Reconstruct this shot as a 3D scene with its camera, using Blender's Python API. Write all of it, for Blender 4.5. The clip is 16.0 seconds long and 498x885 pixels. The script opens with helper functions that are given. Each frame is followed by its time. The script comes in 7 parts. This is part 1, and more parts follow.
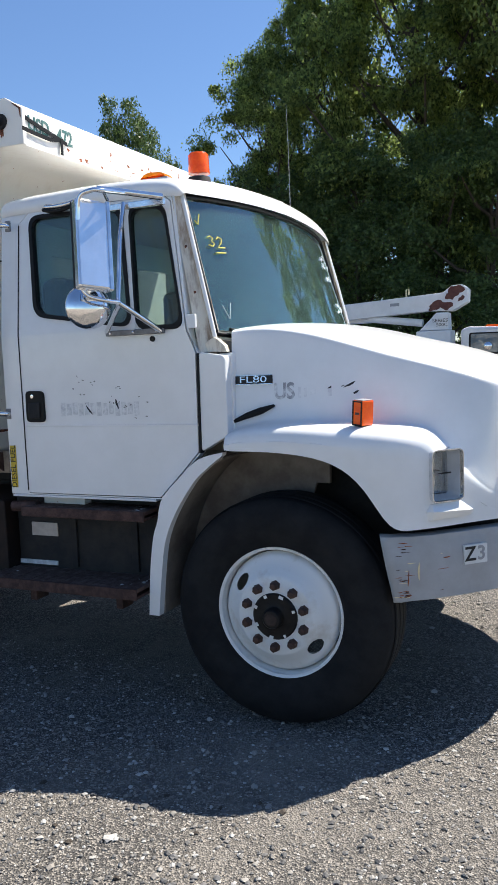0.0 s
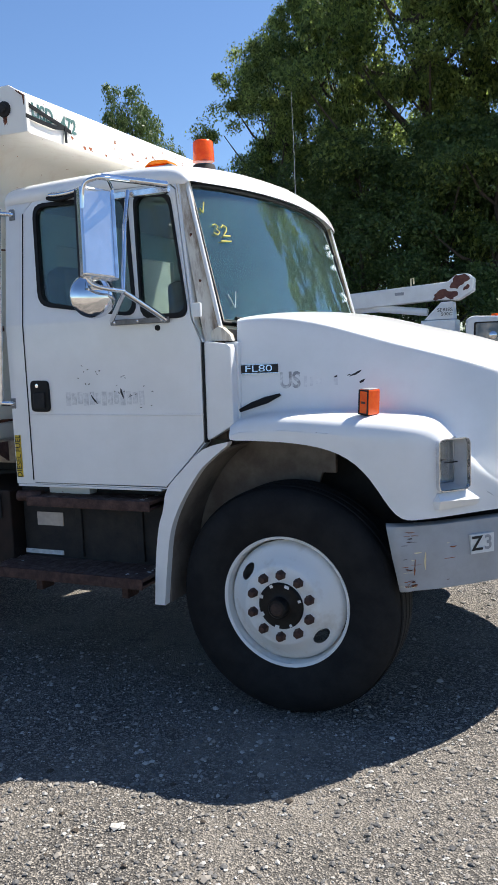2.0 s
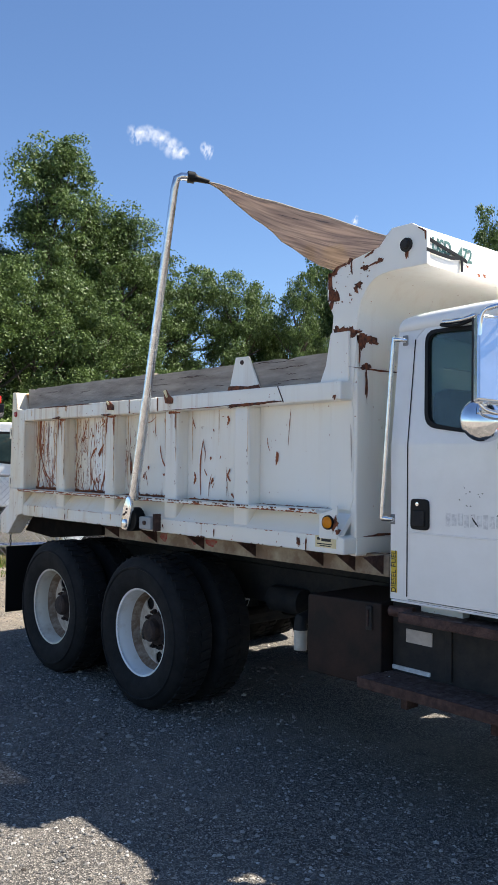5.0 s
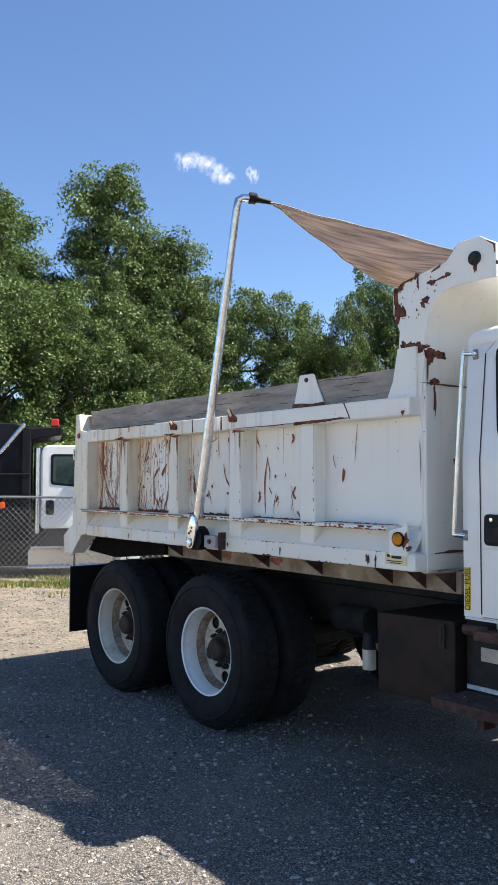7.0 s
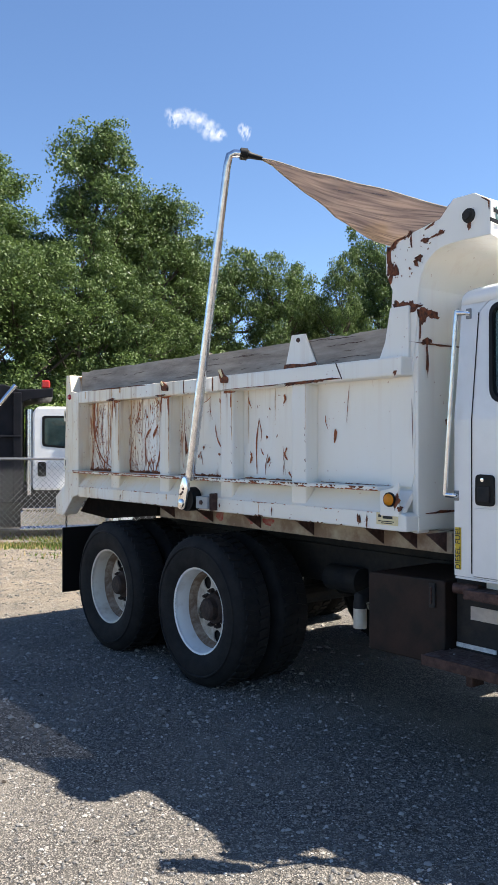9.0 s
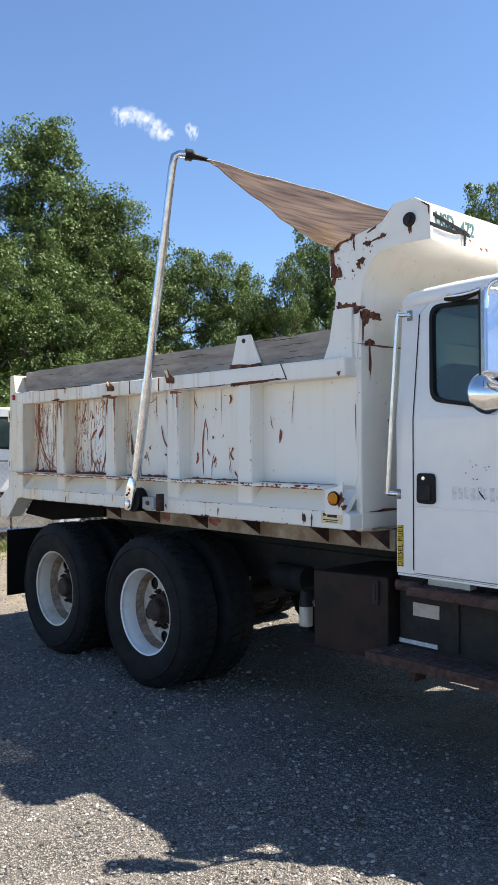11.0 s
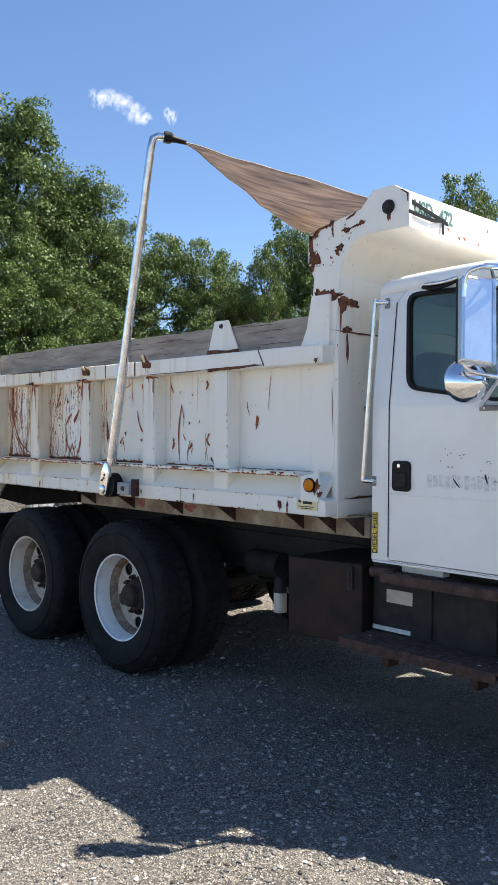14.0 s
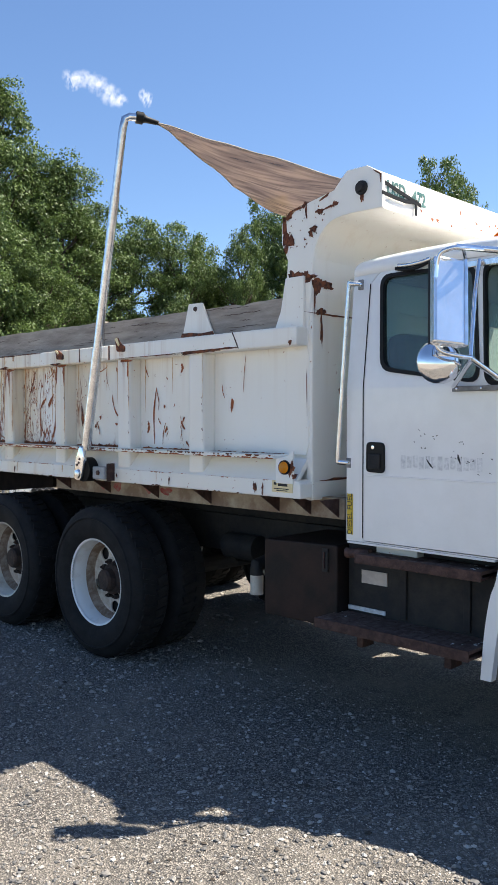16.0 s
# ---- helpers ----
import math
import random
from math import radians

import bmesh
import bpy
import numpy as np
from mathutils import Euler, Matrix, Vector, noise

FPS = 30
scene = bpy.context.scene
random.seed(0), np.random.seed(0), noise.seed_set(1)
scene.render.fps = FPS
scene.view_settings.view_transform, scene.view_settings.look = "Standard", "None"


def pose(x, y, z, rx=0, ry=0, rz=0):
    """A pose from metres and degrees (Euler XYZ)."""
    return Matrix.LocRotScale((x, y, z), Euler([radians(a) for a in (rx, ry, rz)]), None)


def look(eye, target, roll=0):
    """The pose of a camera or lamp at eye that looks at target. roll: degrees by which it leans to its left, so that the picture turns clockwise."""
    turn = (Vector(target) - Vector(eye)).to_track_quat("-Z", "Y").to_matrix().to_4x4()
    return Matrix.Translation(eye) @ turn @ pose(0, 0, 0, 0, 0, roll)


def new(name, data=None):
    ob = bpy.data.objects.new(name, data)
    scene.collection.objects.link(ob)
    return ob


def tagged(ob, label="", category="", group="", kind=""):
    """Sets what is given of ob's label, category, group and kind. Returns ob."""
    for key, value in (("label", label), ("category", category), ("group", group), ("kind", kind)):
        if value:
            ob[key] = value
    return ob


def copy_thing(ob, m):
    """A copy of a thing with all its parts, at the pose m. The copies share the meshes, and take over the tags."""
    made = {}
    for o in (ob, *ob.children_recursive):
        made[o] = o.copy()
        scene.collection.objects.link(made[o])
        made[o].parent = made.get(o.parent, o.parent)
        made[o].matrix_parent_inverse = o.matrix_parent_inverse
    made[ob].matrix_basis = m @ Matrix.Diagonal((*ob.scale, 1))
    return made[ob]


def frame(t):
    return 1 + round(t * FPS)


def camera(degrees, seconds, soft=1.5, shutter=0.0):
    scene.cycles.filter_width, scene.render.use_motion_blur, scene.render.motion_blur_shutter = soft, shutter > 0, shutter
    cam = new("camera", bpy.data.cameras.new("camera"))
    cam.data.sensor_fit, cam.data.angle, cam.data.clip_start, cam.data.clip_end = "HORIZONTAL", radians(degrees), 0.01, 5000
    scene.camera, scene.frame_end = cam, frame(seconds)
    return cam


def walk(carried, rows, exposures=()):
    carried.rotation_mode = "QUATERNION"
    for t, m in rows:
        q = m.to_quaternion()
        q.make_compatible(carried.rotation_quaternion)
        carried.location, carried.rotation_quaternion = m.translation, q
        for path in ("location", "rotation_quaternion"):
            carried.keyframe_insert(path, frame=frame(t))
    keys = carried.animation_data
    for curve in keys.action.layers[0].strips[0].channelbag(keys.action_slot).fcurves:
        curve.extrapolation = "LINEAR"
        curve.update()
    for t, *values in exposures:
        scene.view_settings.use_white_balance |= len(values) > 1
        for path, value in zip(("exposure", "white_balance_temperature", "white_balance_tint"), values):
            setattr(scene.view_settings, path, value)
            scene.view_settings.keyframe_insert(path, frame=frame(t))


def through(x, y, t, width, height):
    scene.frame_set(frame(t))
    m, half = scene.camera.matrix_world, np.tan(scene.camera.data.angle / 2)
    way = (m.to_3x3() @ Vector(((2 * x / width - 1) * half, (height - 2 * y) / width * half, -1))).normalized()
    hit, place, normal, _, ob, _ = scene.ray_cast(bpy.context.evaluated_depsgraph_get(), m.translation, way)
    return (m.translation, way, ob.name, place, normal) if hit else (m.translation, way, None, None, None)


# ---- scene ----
cam = camera(34.0, 16.0, soft=1.4)
PATH = [
    (0, (1.362, -3.28, 1.642), (0.545, -1.467, 1.435), -2.3),
    (0.5, (1.364, -3.283, 1.644), (0.548, -1.47, 1.434), -2.4),
    (1, (1.358, -3.279, 1.641), (0.538, -1.468, 1.424), -2.3),
    (1.5, (1.355, -3.271, 1.636), (0.529, -1.464, 1.405), -2.4),
    (2, (1.35, -3.272, 1.638), (0.524, -1.465, 1.407), -2.4),
    (2.5, (1.357, -3.272, 1.638), (0.531, -1.465, 1.409), -2.7),
    (3, (1.358, -3.278, 1.638), (0.539, -1.467, 1.412), -2.6),
    (3.5, (1.351, -3.279, 1.643), (0.509, -1.477, 1.433), -2.3),
    (3.8, (1.329, -3.299, 1.659), (0.384, -1.545, 1.481), -2.1),
    (4, (1.314, -3.312, 1.669), (0.205, -1.653, 1.54), -1.6),
    (4.5, (1.257, -3.359, 1.693), (-0.175, -1.963, 1.682), 0.0),
    (4.7, (1.253, -3.365, 1.694), (-0.221, -2.014, 1.712), 0.6),
    (6.8, (1.199, -3.458, 1.678), (-0.37, -2.224, 1.792), 0.0),
    (7, (1.187, -3.456, 1.672), (-0.39, -2.231, 1.772), 0.1),
    (7.5, (1.176, -3.453, 1.674), (-0.418, -2.247, 1.721), 0.1),
    (8, (1.18, -3.455, 1.671), (-0.411, -2.243, 1.696), -0.0),
    (8.5, (1.174, -3.449, 1.668), (-0.405, -2.22, 1.684), 0.0),
    (9, (1.174, -3.439, 1.667), (-0.393, -2.198, 1.673), -0.0),
    (9.5, (1.191, -3.441, 1.662), (-0.35, -2.166, 1.668), -0.1),
    (10, (1.199, -3.438, 1.667), (-0.32, -2.137, 1.676), -0.3),
    (12.5, (1.206, -3.446, 1.663), (-0.248, -2.073, 1.65), 0.5),
    (13, (1.2, -3.445, 1.664), (-0.248, -2.066, 1.643), 0.6),
    (13.5, (1.201, -3.446, 1.661), (-0.245, -2.065, 1.639), 0.4),
    (14, (1.193, -3.438, 1.655), (-0.253, -2.056, 1.632), 0.4),
    (14.5, (1.204, -3.433, 1.655), (-0.236, -2.045, 1.623), 0.4),
    (15, (1.201, -3.432, 1.653), (-0.229, -2.034, 1.611), 0.2),
    (15.5, (1.205, -3.428, 1.651), (-0.22, -2.025, 1.6), 0.1),
    (16, (1.206, -3.421, 1.643), (-0.203, -2.002, 1.583), -0.0),
]
EXPOSURES = [(0.0, 1.16, 6420, 10), (3.5, 1.16, 6420, 10), (4.5, 1.28, 6500, 10), (7.0, 1.48, 6620, 10), (10.0, 1.50, 6640, 10), (12.5, 1.52, 6760, 10), (16.0, 1.52, 6720, 10)]
walk(cam, [(t, look(eye, target, roll)) for t, eye, target, roll in PATH], EXPOSURES)

# ---- world, sun, exposure ----
SUN_TO = Vector((0.39, 0.56, 1.0)).normalized()
world = bpy.data.worlds.new("sky")
scene.world = world
world.use_nodes = True
wn = world.node_tree
sky = wn.nodes.new("ShaderNodeTexSky")
sky.sky_type = "NISHITA"
sky.sun_disc = False
sky.sun_elevation = math.asin(SUN_TO.z)
sky.sun_rotation = math.atan2(SUN_TO.x, SUN_TO.y)
sky.air_density, sky.dust_density, sky.ozone_density = 1.0, 0.15, 3.0
wn.nodes["Background"].inputs["Strength"].default_value = 0.063
deep = wn.nodes.new("ShaderNodeMix")  # a slightly deeper blue
deep.data_type, deep.blend_type = "RGBA", "MULTIPLY"
deep.inputs["Factor"].default_value = 1.0
deep.inputs["B"].default_value = (0.85, 0.96, 1.10, 1)
wn.links.new(sky.outputs[0], deep.inputs["A"])
wn.links.new(deep.outputs["Result"], wn.nodes["Background"].inputs["Color"])
sun = new("sun", bpy.data.lights.new("sun", "SUN"))
sun.data.energy, sun.data.angle, sun.data.color = 4.3, radians(0.53), (1.0, 0.94, 0.85)
sun.matrix_world = look(SUN_TO * 50, (0, 0, 0))


# ---- materials ----
def material(name, colour, rough=0.5, metal=0.0, second=None, scale=6.0, amount=0.5, bump=0.0, bump_scale=60.0, coat=0.0, stretch=(1, 1, 1), spread=0.12, spec=0.5):
    """A surface of two colours mixed by noise at two scales, with fine relief."""
    m = bpy.data.materials.new(name)
    m.use_nodes = True
    nt = m.node_tree
    bsdf = nt.nodes["Principled BSDF"]
    bsdf.inputs["Roughness"].default_value = rough
    bsdf.inputs["Metallic"].default_value = metal
    bsdf.inputs["Coat Weight"].default_value = coat
    bsdf.inputs["Specular IOR Level"].default_value = spec
    co = nt.nodes.new("ShaderNodeTexCoord")
    mp = nt.nodes.new("ShaderNodeMapping")
    mp.inputs["Scale"].default_value = stretch
    nt.links.new(co.outputs["Object"], mp.inputs["Vector"])
    big = nt.nodes.new("ShaderNodeTexNoise")
    big.inputs["Scale"].default_value, big.inputs["Detail"].default_value, big.inputs["Roughness"].default_value = scale, 8, 0.65
    nt.links.new(mp.outputs[0], big.inputs["Vector"])
    ramp = nt.nodes.new("ShaderNodeMapRange")
    ramp.inputs["From Min"].default_value, ramp.inputs["From Max"].default_value = amount - spread, amount + spread
    nt.links.new(big.outputs["Fac"], ramp.inputs["Value"])
    mix = nt.nodes.new("ShaderNodeMix")
    mix.data_type = "RGBA"
    mix.inputs["A"].default_value = (*colour, 1)
    mix.inputs["B"].default_value = (*(second or [c * 0.8 for c in colour]), 1)
    nt.links.new(ramp.outputs[0], mix.inputs["Factor"])
    nt.links.new(mix.outputs["Result"], bsdf.inputs["Base Color"])
    if bump:
        fine = nt.nodes.new("ShaderNodeTexNoise")
        fine.inputs["Scale"].default_value, fine.inputs["Detail"].default_value = bump_scale, 4
        nt.links.new(co.outputs["Object"], fine.inputs["Vector"])
        bp = nt.nodes.new("ShaderNodeBump")
        bp.inputs["Strength"].default_value, bp.inputs["Distance"].default_value = bump, 0.01
        nt.links.new(fine.outputs["Fac"], bp.inputs["Height"])
        nt.links.new(bp.outputs[0], bsdf.inputs["Normal"])
    return m


def glass(name, tint, gloss=1.45, dust=0.0, shine=(1, 1, 1)):
    m = bpy.data.materials.new(name)
    m.use_nodes = True
    nt = m.node_tree
    nt.nodes.remove(nt.nodes["Principled BSDF"])
    tr, gl, mx, fr = (nt.nodes.new(n) for n in ("ShaderNodeBsdfTransparent", "ShaderNodeBsdfGlossy", "ShaderNodeMixShader", "ShaderNodeFresnel"))
    tr.inputs[0].default_value = (*tint, 1)
    gl.inputs["Roughness"].default_value, gl.inputs["Color"].default_value = 0.02, (*shine, 1)
    fr.inputs["IOR"].default_value = gloss
    nt.links.new(fr.outputs[0], mx.inputs[0])
    nt.links.new(tr.outputs[0], mx.inputs[1])
    nt.links.new(gl.outputs[0], mx.inputs[2])
    last = mx
    if dust:  # a thin film of road dust
        df, md, nz = (nt.nodes.new(n) for n in ("ShaderNodeBsdfDiffuse", "ShaderNodeMixShader", "ShaderNodeTexNoise"))
        df.inputs[0].default_value = (0.5, 0.56, 0.55, 1)
        nz.inputs["Scale"].default_value = 3
        mr = nt.nodes.new("ShaderNodeMapRange")
        mr.inputs["To Min"].default_value, mr.inputs["To Max"].default_value = dust * 0.6, dust * 1.4
        nt.links.new(nz.outputs["Fac"], mr.inputs["Value"])
        nt.links.new(mr.outputs[0], md.inputs[0])
        nt.links.new(mx.outputs[0], md.inputs[1])
        nt.links.new(df.outputs[0], md.inputs[2])
        last = md
    nt.links.new(last.outputs[0], nt.nodes["Material Output"].inputs["Surface"])
    return m


WHITE = material("cab_white_paint", (0.83, 0.83, 0.82), 0.32, second=(0.77, 0.77, 0.755), scale=2.5, coat=0.55, bump=0.02, bump_scale=30)


def body_paint(name="dump_body_paint", scored=False):
    """Old white paint: cream stains, rust streaks and specks, thicker towards the tail."""
    m = bpy.data.materials.new(name)
    m.use_nodes = True
    nt = m.node_tree
    L = nt.links.new
    bsdf = nt.nodes["Principled BSDF"]
    co = nt.nodes.new("ShaderNodeTexCoord")

    def noise_at(scale, stretch=(1, 1, 1), detail=7, rough=0.6, slant=0.0):
        mp = nt.nodes.new("ShaderNodeMapping")
        mp.inputs["Rotation"].default_value = (0, slant, 0)
        mp.inputs["Scale"].default_value = stretch
        n = nt.nodes.new("ShaderNodeTexNoise")
        n.inputs["Scale"].default_value, n.inputs["Detail"].default_value, n.inputs["Roughness"].default_value = scale, detail, rough
        L(co.outputs["Object"], mp.inputs["Vector"])
        L(mp.outputs[0], n.inputs["Vector"])
        return n.outputs["Fac"]

    def ranged(v, a, b, lo=0.0, hi=1.0):
        r = nt.nodes.new("ShaderNodeMapRange")
        for key, val in (("From Min", a), ("From Max", b), ("To Min", lo), ("To Max", hi)):
            r.inputs[key].default_value = val
        L(v, r.inputs["Value"])
        return r.outputs[0]

    def calc(op, a, b):
        n = nt.nodes.new("ShaderNodeMath")
        n.operation = op
        for k, v in enumerate((a, b)):
            if isinstance(v, (int, float)):
                n.inputs[k].default_value = v
            else:
                L(v, n.inputs[k])
        return n.outputs[0]

    def mixed(fac, a, b):
        x = nt.nodes.new("ShaderNodeMix")
        x.data_type = "RGBA"
        L(fac, x.inputs["Factor"])
        for key, v in (("A", a), ("B", b)):
            if isinstance(v, tuple):
                x.inputs[key].default_value = (*v, 1)
            else:
                L(v, x.inputs[key])
        return x.outputs["Result"]

    xyz = nt.nodes.new("ShaderNodeSeparateXYZ")
    L(co.outputs["Object"], xyz.inputs[0])
    tail = ranged(xyz.outputs["X"], -2.4, -5.4)
    rear = ranged(xyz.outputs["X"], -3.0, -5.2)
    where = calc("ADD", calc("MULTIPLY", noise_at(2.6, (1, 1, 0.7), 4), 1.0), calc("MULTIPLY", rear, 0.28))
    line = calc("ABSOLUTE", calc("SUBTRACT", noise_at(1.0, (7.5, 7.5, 1.3), 3, 0.5, 0.16), 0.5), 0)
    line2 = calc("ABSOLUTE", calc("SUBTRACT", noise_at(1.0, (14, 14, 3.4), 4, 0.6, -0.22), 0.47), 0)
    scores = calc("MAXIMUM", ranged(line, 0.024, 0.010), ranged(line2, 0.016, 0.006))
    low = calc("MULTIPLY", ranged(xyz.outputs["Z"], 1.95, 1.50, 0.0, 0.10), ranged(xyz.outputs["X"], -3.3, -4.4))
    scores = calc("MULTIPLY", scores, ranged(calc("ADD", where, low), 0.62, 0.72))
    blot = calc("MULTIPLY", ranged(noise_at(7.0, (1, 1, 0.5), 9, 0.72), 0.645, 0.69), ranged(where, 0.50, 0.64))
    drip = calc("MULTIPLY", ranged(noise_at(1.0, (16, 16, 0.6), 5, 0.6), 0.52, 0.70), ranged(xyz.outputs["Z"], 1.62, 2.06))
    streak = calc("MAXIMUM", scores, blot) if scored else ranged(noise_at(2.0, (9, 9, 3), 9, 0.75), 0.685, 0.70)
    speck = ranged(calc("ADD", noise_at(38, detail=3), calc("MULTIPLY", tail, 0.03)), 0.715, 0.735)
    chips = ranged(calc("ADD", noise_at(11, detail=9, rough=0.75), calc("MULTIPLY", noise_at(0.9), 0.16)), 0.765, 0.775)
    rustf = calc("MAXIMUM", calc("MAXIMUM", streak, speck), chips)
    stain = calc("MULTIPLY", ranged(noise_at(2.2, (1, 1, 0.5)), 0.33, 0.64), calc("ADD", calc("MULTIPLY", tail, 0.85), 0.14))
    halo = ranged(calc("ADD", noise_at(1.0, (16, 16, 2.2), 8, 0.62), calc("MULTIPLY", tail, 0.08)), 0.58, 0.72, 0, 0.35)
    paint = mixed(stain, (0.85, 0.835, 0.78), (0.80, 0.67, 0.46))
    paint = mixed(calc("MULTIPLY", halo, calc("MULTIPLY", tail, 0.9)), paint, (0.56, 0.36, 0.18))
    paint = mixed(calc("MULTIPLY", drip, calc("ADD", calc("MULTIPLY", tail, 1.0), 0.10)), paint, (0.42, 0.22, 0.09))
    rustc = mixed(ranged(noise_at(55, detail=4), 0.35, 0.65), (0.40, 0.125, 0.042), (0.22, 0.068, 0.027))
    L(mixed(rustf, paint, rustc), bsdf.inputs["Base Color"])
    L(ranged(rustf, 0, 1, 0.42, 0.9), bsdf.inputs["Roughness"])
    bp = nt.nodes.new("ShaderNodeBump")
    bp.inputs["Strength"].default_value, bp.inputs["Distance"].default_value = 0.25, 0.01
    L(calc("ADD", noise_at(5, detail=3), calc("MULTIPLY", rustf, 0.12)), bp.inputs["Height"])
    L(bp.outputs[0], bsdf.inputs["Normal"])
    return m


BODYW = body_paint()
SHEETM = body_paint("side_sheet_paint", True)
RUSTRUN = material("orange_rust", (0.38, 0.115, 0.040), 0.9, second=(0.21, 0.060, 0.024), scale=40, bump=0.3, bump_scale=120)
RUST = material("rust", (0.055, 0.022, 0.015), 0.9, second=(0.26, 0.080, 0.030), scale=34, amount=0.52, bump=0.4, bump_scale=120)
STEP = material("rusty_brown_steel", (0.045, 0.024, 0.020), 0.7, second=(0.10, 0.055, 0.045), scale=22, amount=0.55, bump=0.6, bump_scale=70, spec=0.3)
TREADM = material("worn_step_tread", (0.085, 0.050, 0.040), 0.75, second=(0.19, 0.14, 0.12), scale=26, amount=0.58, bump=0.6, bump_scale=80, spec=0.3)
BLACK = material("black_chassis", (0.014, 0.0145, 0.016), 0.75, second=(0.032, 0.029, 0.026), scale=8, bump=0.2, spec=0.35)
RUBBER = material("tyre_rubber", (0.009, 0.009, 0.010), 0.8, second=(0.017, 0.017, 0.017), scale=9, bump=0.15, bump_scale=90, spec=0.22)
# shade under the tail, put into a black without gloss
TAILSHADE = material("sooty_black_steel", (0.007, 0.0065, 0.006), 0.95, second=(0.014, 0.011, 0.009), scale=9, bump=0.2, spec=0.04)
SEAL = material("black_rubber_seal", (0.007, 0.007, 0.007), 0.55, spec=0.25)
RIMD = material("dirty_rear_wheel", (0.62, 0.58, 0.51), 0.6, second=(0.34, 0.25, 0.17), scale=10, amount=0.60, bump=0.2)
RIMB = material("rusty_wheel_seam", (0.20, 0.13, 0.085), 0.8, second=(0.40, 0.33, 0.26), scale=14, amount=0.55, bump=0.2)
RIMC = material("stained_cream_rim", (0.66, 0.61, 0.52), 0.5, second=(0.38, 0.29, 0.21), scale=6, amount=0.62)
GREASE = material("greasy_black_hub", (0.006, 0.006, 0.007), 0.45, second=(0.016, 0.014, 0.012), scale=20, bump=0.2, spec=0.2)
PILLAR = material("grimy_pillar_paint", (0.74, 0.68, 0.56), 0.6, second=(0.30, 0.20, 0.125), scale=7, amount=0.55, stretch=(3.5, 3.5, 0.8))
RIMW = material("white_wheel_paint", (0.78, 0.78, 0.76), 0.4, second=(0.58, 0.53, 0.46), scale=7, amount=0.64)
HUBB = material("grimy_brown_hub", (0.028, 0.020, 0.017), 0.7, second=(0.06, 0.038, 0.030), scale=24, bump=0.4, bump_scale=70, spec=0.3)
LUG = material("rusty_lug_steel", (0.05, 0.027, 0.021), 0.6, 0.3, second=(0.085, 0.04, 0.027), scale=60)
CHROME = material("chrome", (0.85, 0.85, 0.86), 0.06, 1.0, second=(0.78, 0.78, 0.79), scale=30)
ALU = material("aluminium_tube", (0.80, 0.81, 0.83), 0.20, 1.0, second=(0.6, 0.6, 0.62), scale=20)
def lit_through(m, share=0.28):
    """Lets a coloured plastic pass light through it."""
    nt = m.node_tree
    bsdf, out = nt.nodes["Principled BSDF"], nt.nodes["Material Output"]
    tl, ms = nt.nodes.new("ShaderNodeBsdfTranslucent"), nt.nodes.new("ShaderNodeMixShader")
    nt.links.new(bsdf.inputs["Base Color"].links[0].from_socket, tl.inputs["Color"])
    ms.inputs[0].default_value = share
    nt.links.new(bsdf.outputs[0], ms.inputs[1])
    nt.links.new(tl.outputs[0], ms.inputs[2])
    nt.links.new(ms.outputs[0], out.inputs["Surface"])
    return m


STAINLESS = material("dull_stainless", (0.90, 0.92, 0.94), 0.14, 0.85, second=(0.82, 0.84, 0.86), scale=12)
DULL = material("dull_grey_steel", (0.22, 0.22, 0.23), 0.45, 0.5, second=(0.13, 0.13, 0.13), scale=25, bump=0.1)
MIRROR = material("mirror_face", (0.92, 0.93, 0.94), 0.01, 1.0, second=(0.92, 0.93, 0.94))
AMBER = lit_through(material("amber_lens", (0.86, 0.095, 0.004), 0.15, second=(0.93, 0.14, 0.006), scale=40, coat=0.3), 0.2)
LAMPAMBER = lit_through(material("amber_lamp_lens", (0.95, 0.42, 0.02), 0.15, second=(0.98, 0.48, 0.03), scale=40, coat=0.5), 0.6)
DARKGLASS = material("dark_teal_glass", (0.012, 0.03, 0.032), 0.04, second=(0.03, 0.06, 0.06), scale=3)
BUMPER = material("grey_bumper_paint", (0.40, 0.41, 0.42), 0.4, second=(0.33, 0.33, 0.33), scale=4, bump=0.05)
WOOD = material("weathered_grey_timber", (0.40, 0.35, 0.295), 0.85, second=(0.20, 0.168, 0.14), scale=3.4, amount=0.53, spread=0.16, bump=0.5, bump_scale=60, stretch=(0.8, 4, 5))
TARP = material("brown_mesh_tarp", (0.30, 0.19, 0.12), 0.8, second=(0.22, 0.13, 0.08), scale=10, bump=0.2, bump_scale=300, stretch=(1, 8, 8))
LINER = material("grey_inner_fender", (0.23, 0.20, 0.165), 0.8, second=(0.13, 0.105, 0.085), scale=5, bump=0.2)
GREYPL = material("grey_plastic", (0.36, 0.37, 0.37), 0.5)
BOXM = material("dark_brown_box_paint", (0.012, 0.008, 0.007), 0.6, second=(0.036, 0.017, 0.012), scale=3, amount=0.58, bump=0.1, spec=0.25)
SILLM = material("grimy_under_sill", (0.42, 0.36, 0.26), 0.8, second=(0.22, 0.15, 0.10), scale=6, bump=0.2)
DARKIN = material("cab_interior_grey", (0.10, 0.10, 0.10), 0.8, second=(0.07, 0.07, 0.07))
# paler than the interior grey: sun on the dash is in the colour
DASH = material("dusty_dash_grey", (0.24, 0.24, 0.23), 0.8, second=(0.17, 0.17, 0.165), scale=9)
SEATM = material("grey_seat_cloth", (0.22, 0.21, 0.2), 0.9, second=(0.16, 0.15, 0.15), scale=20)
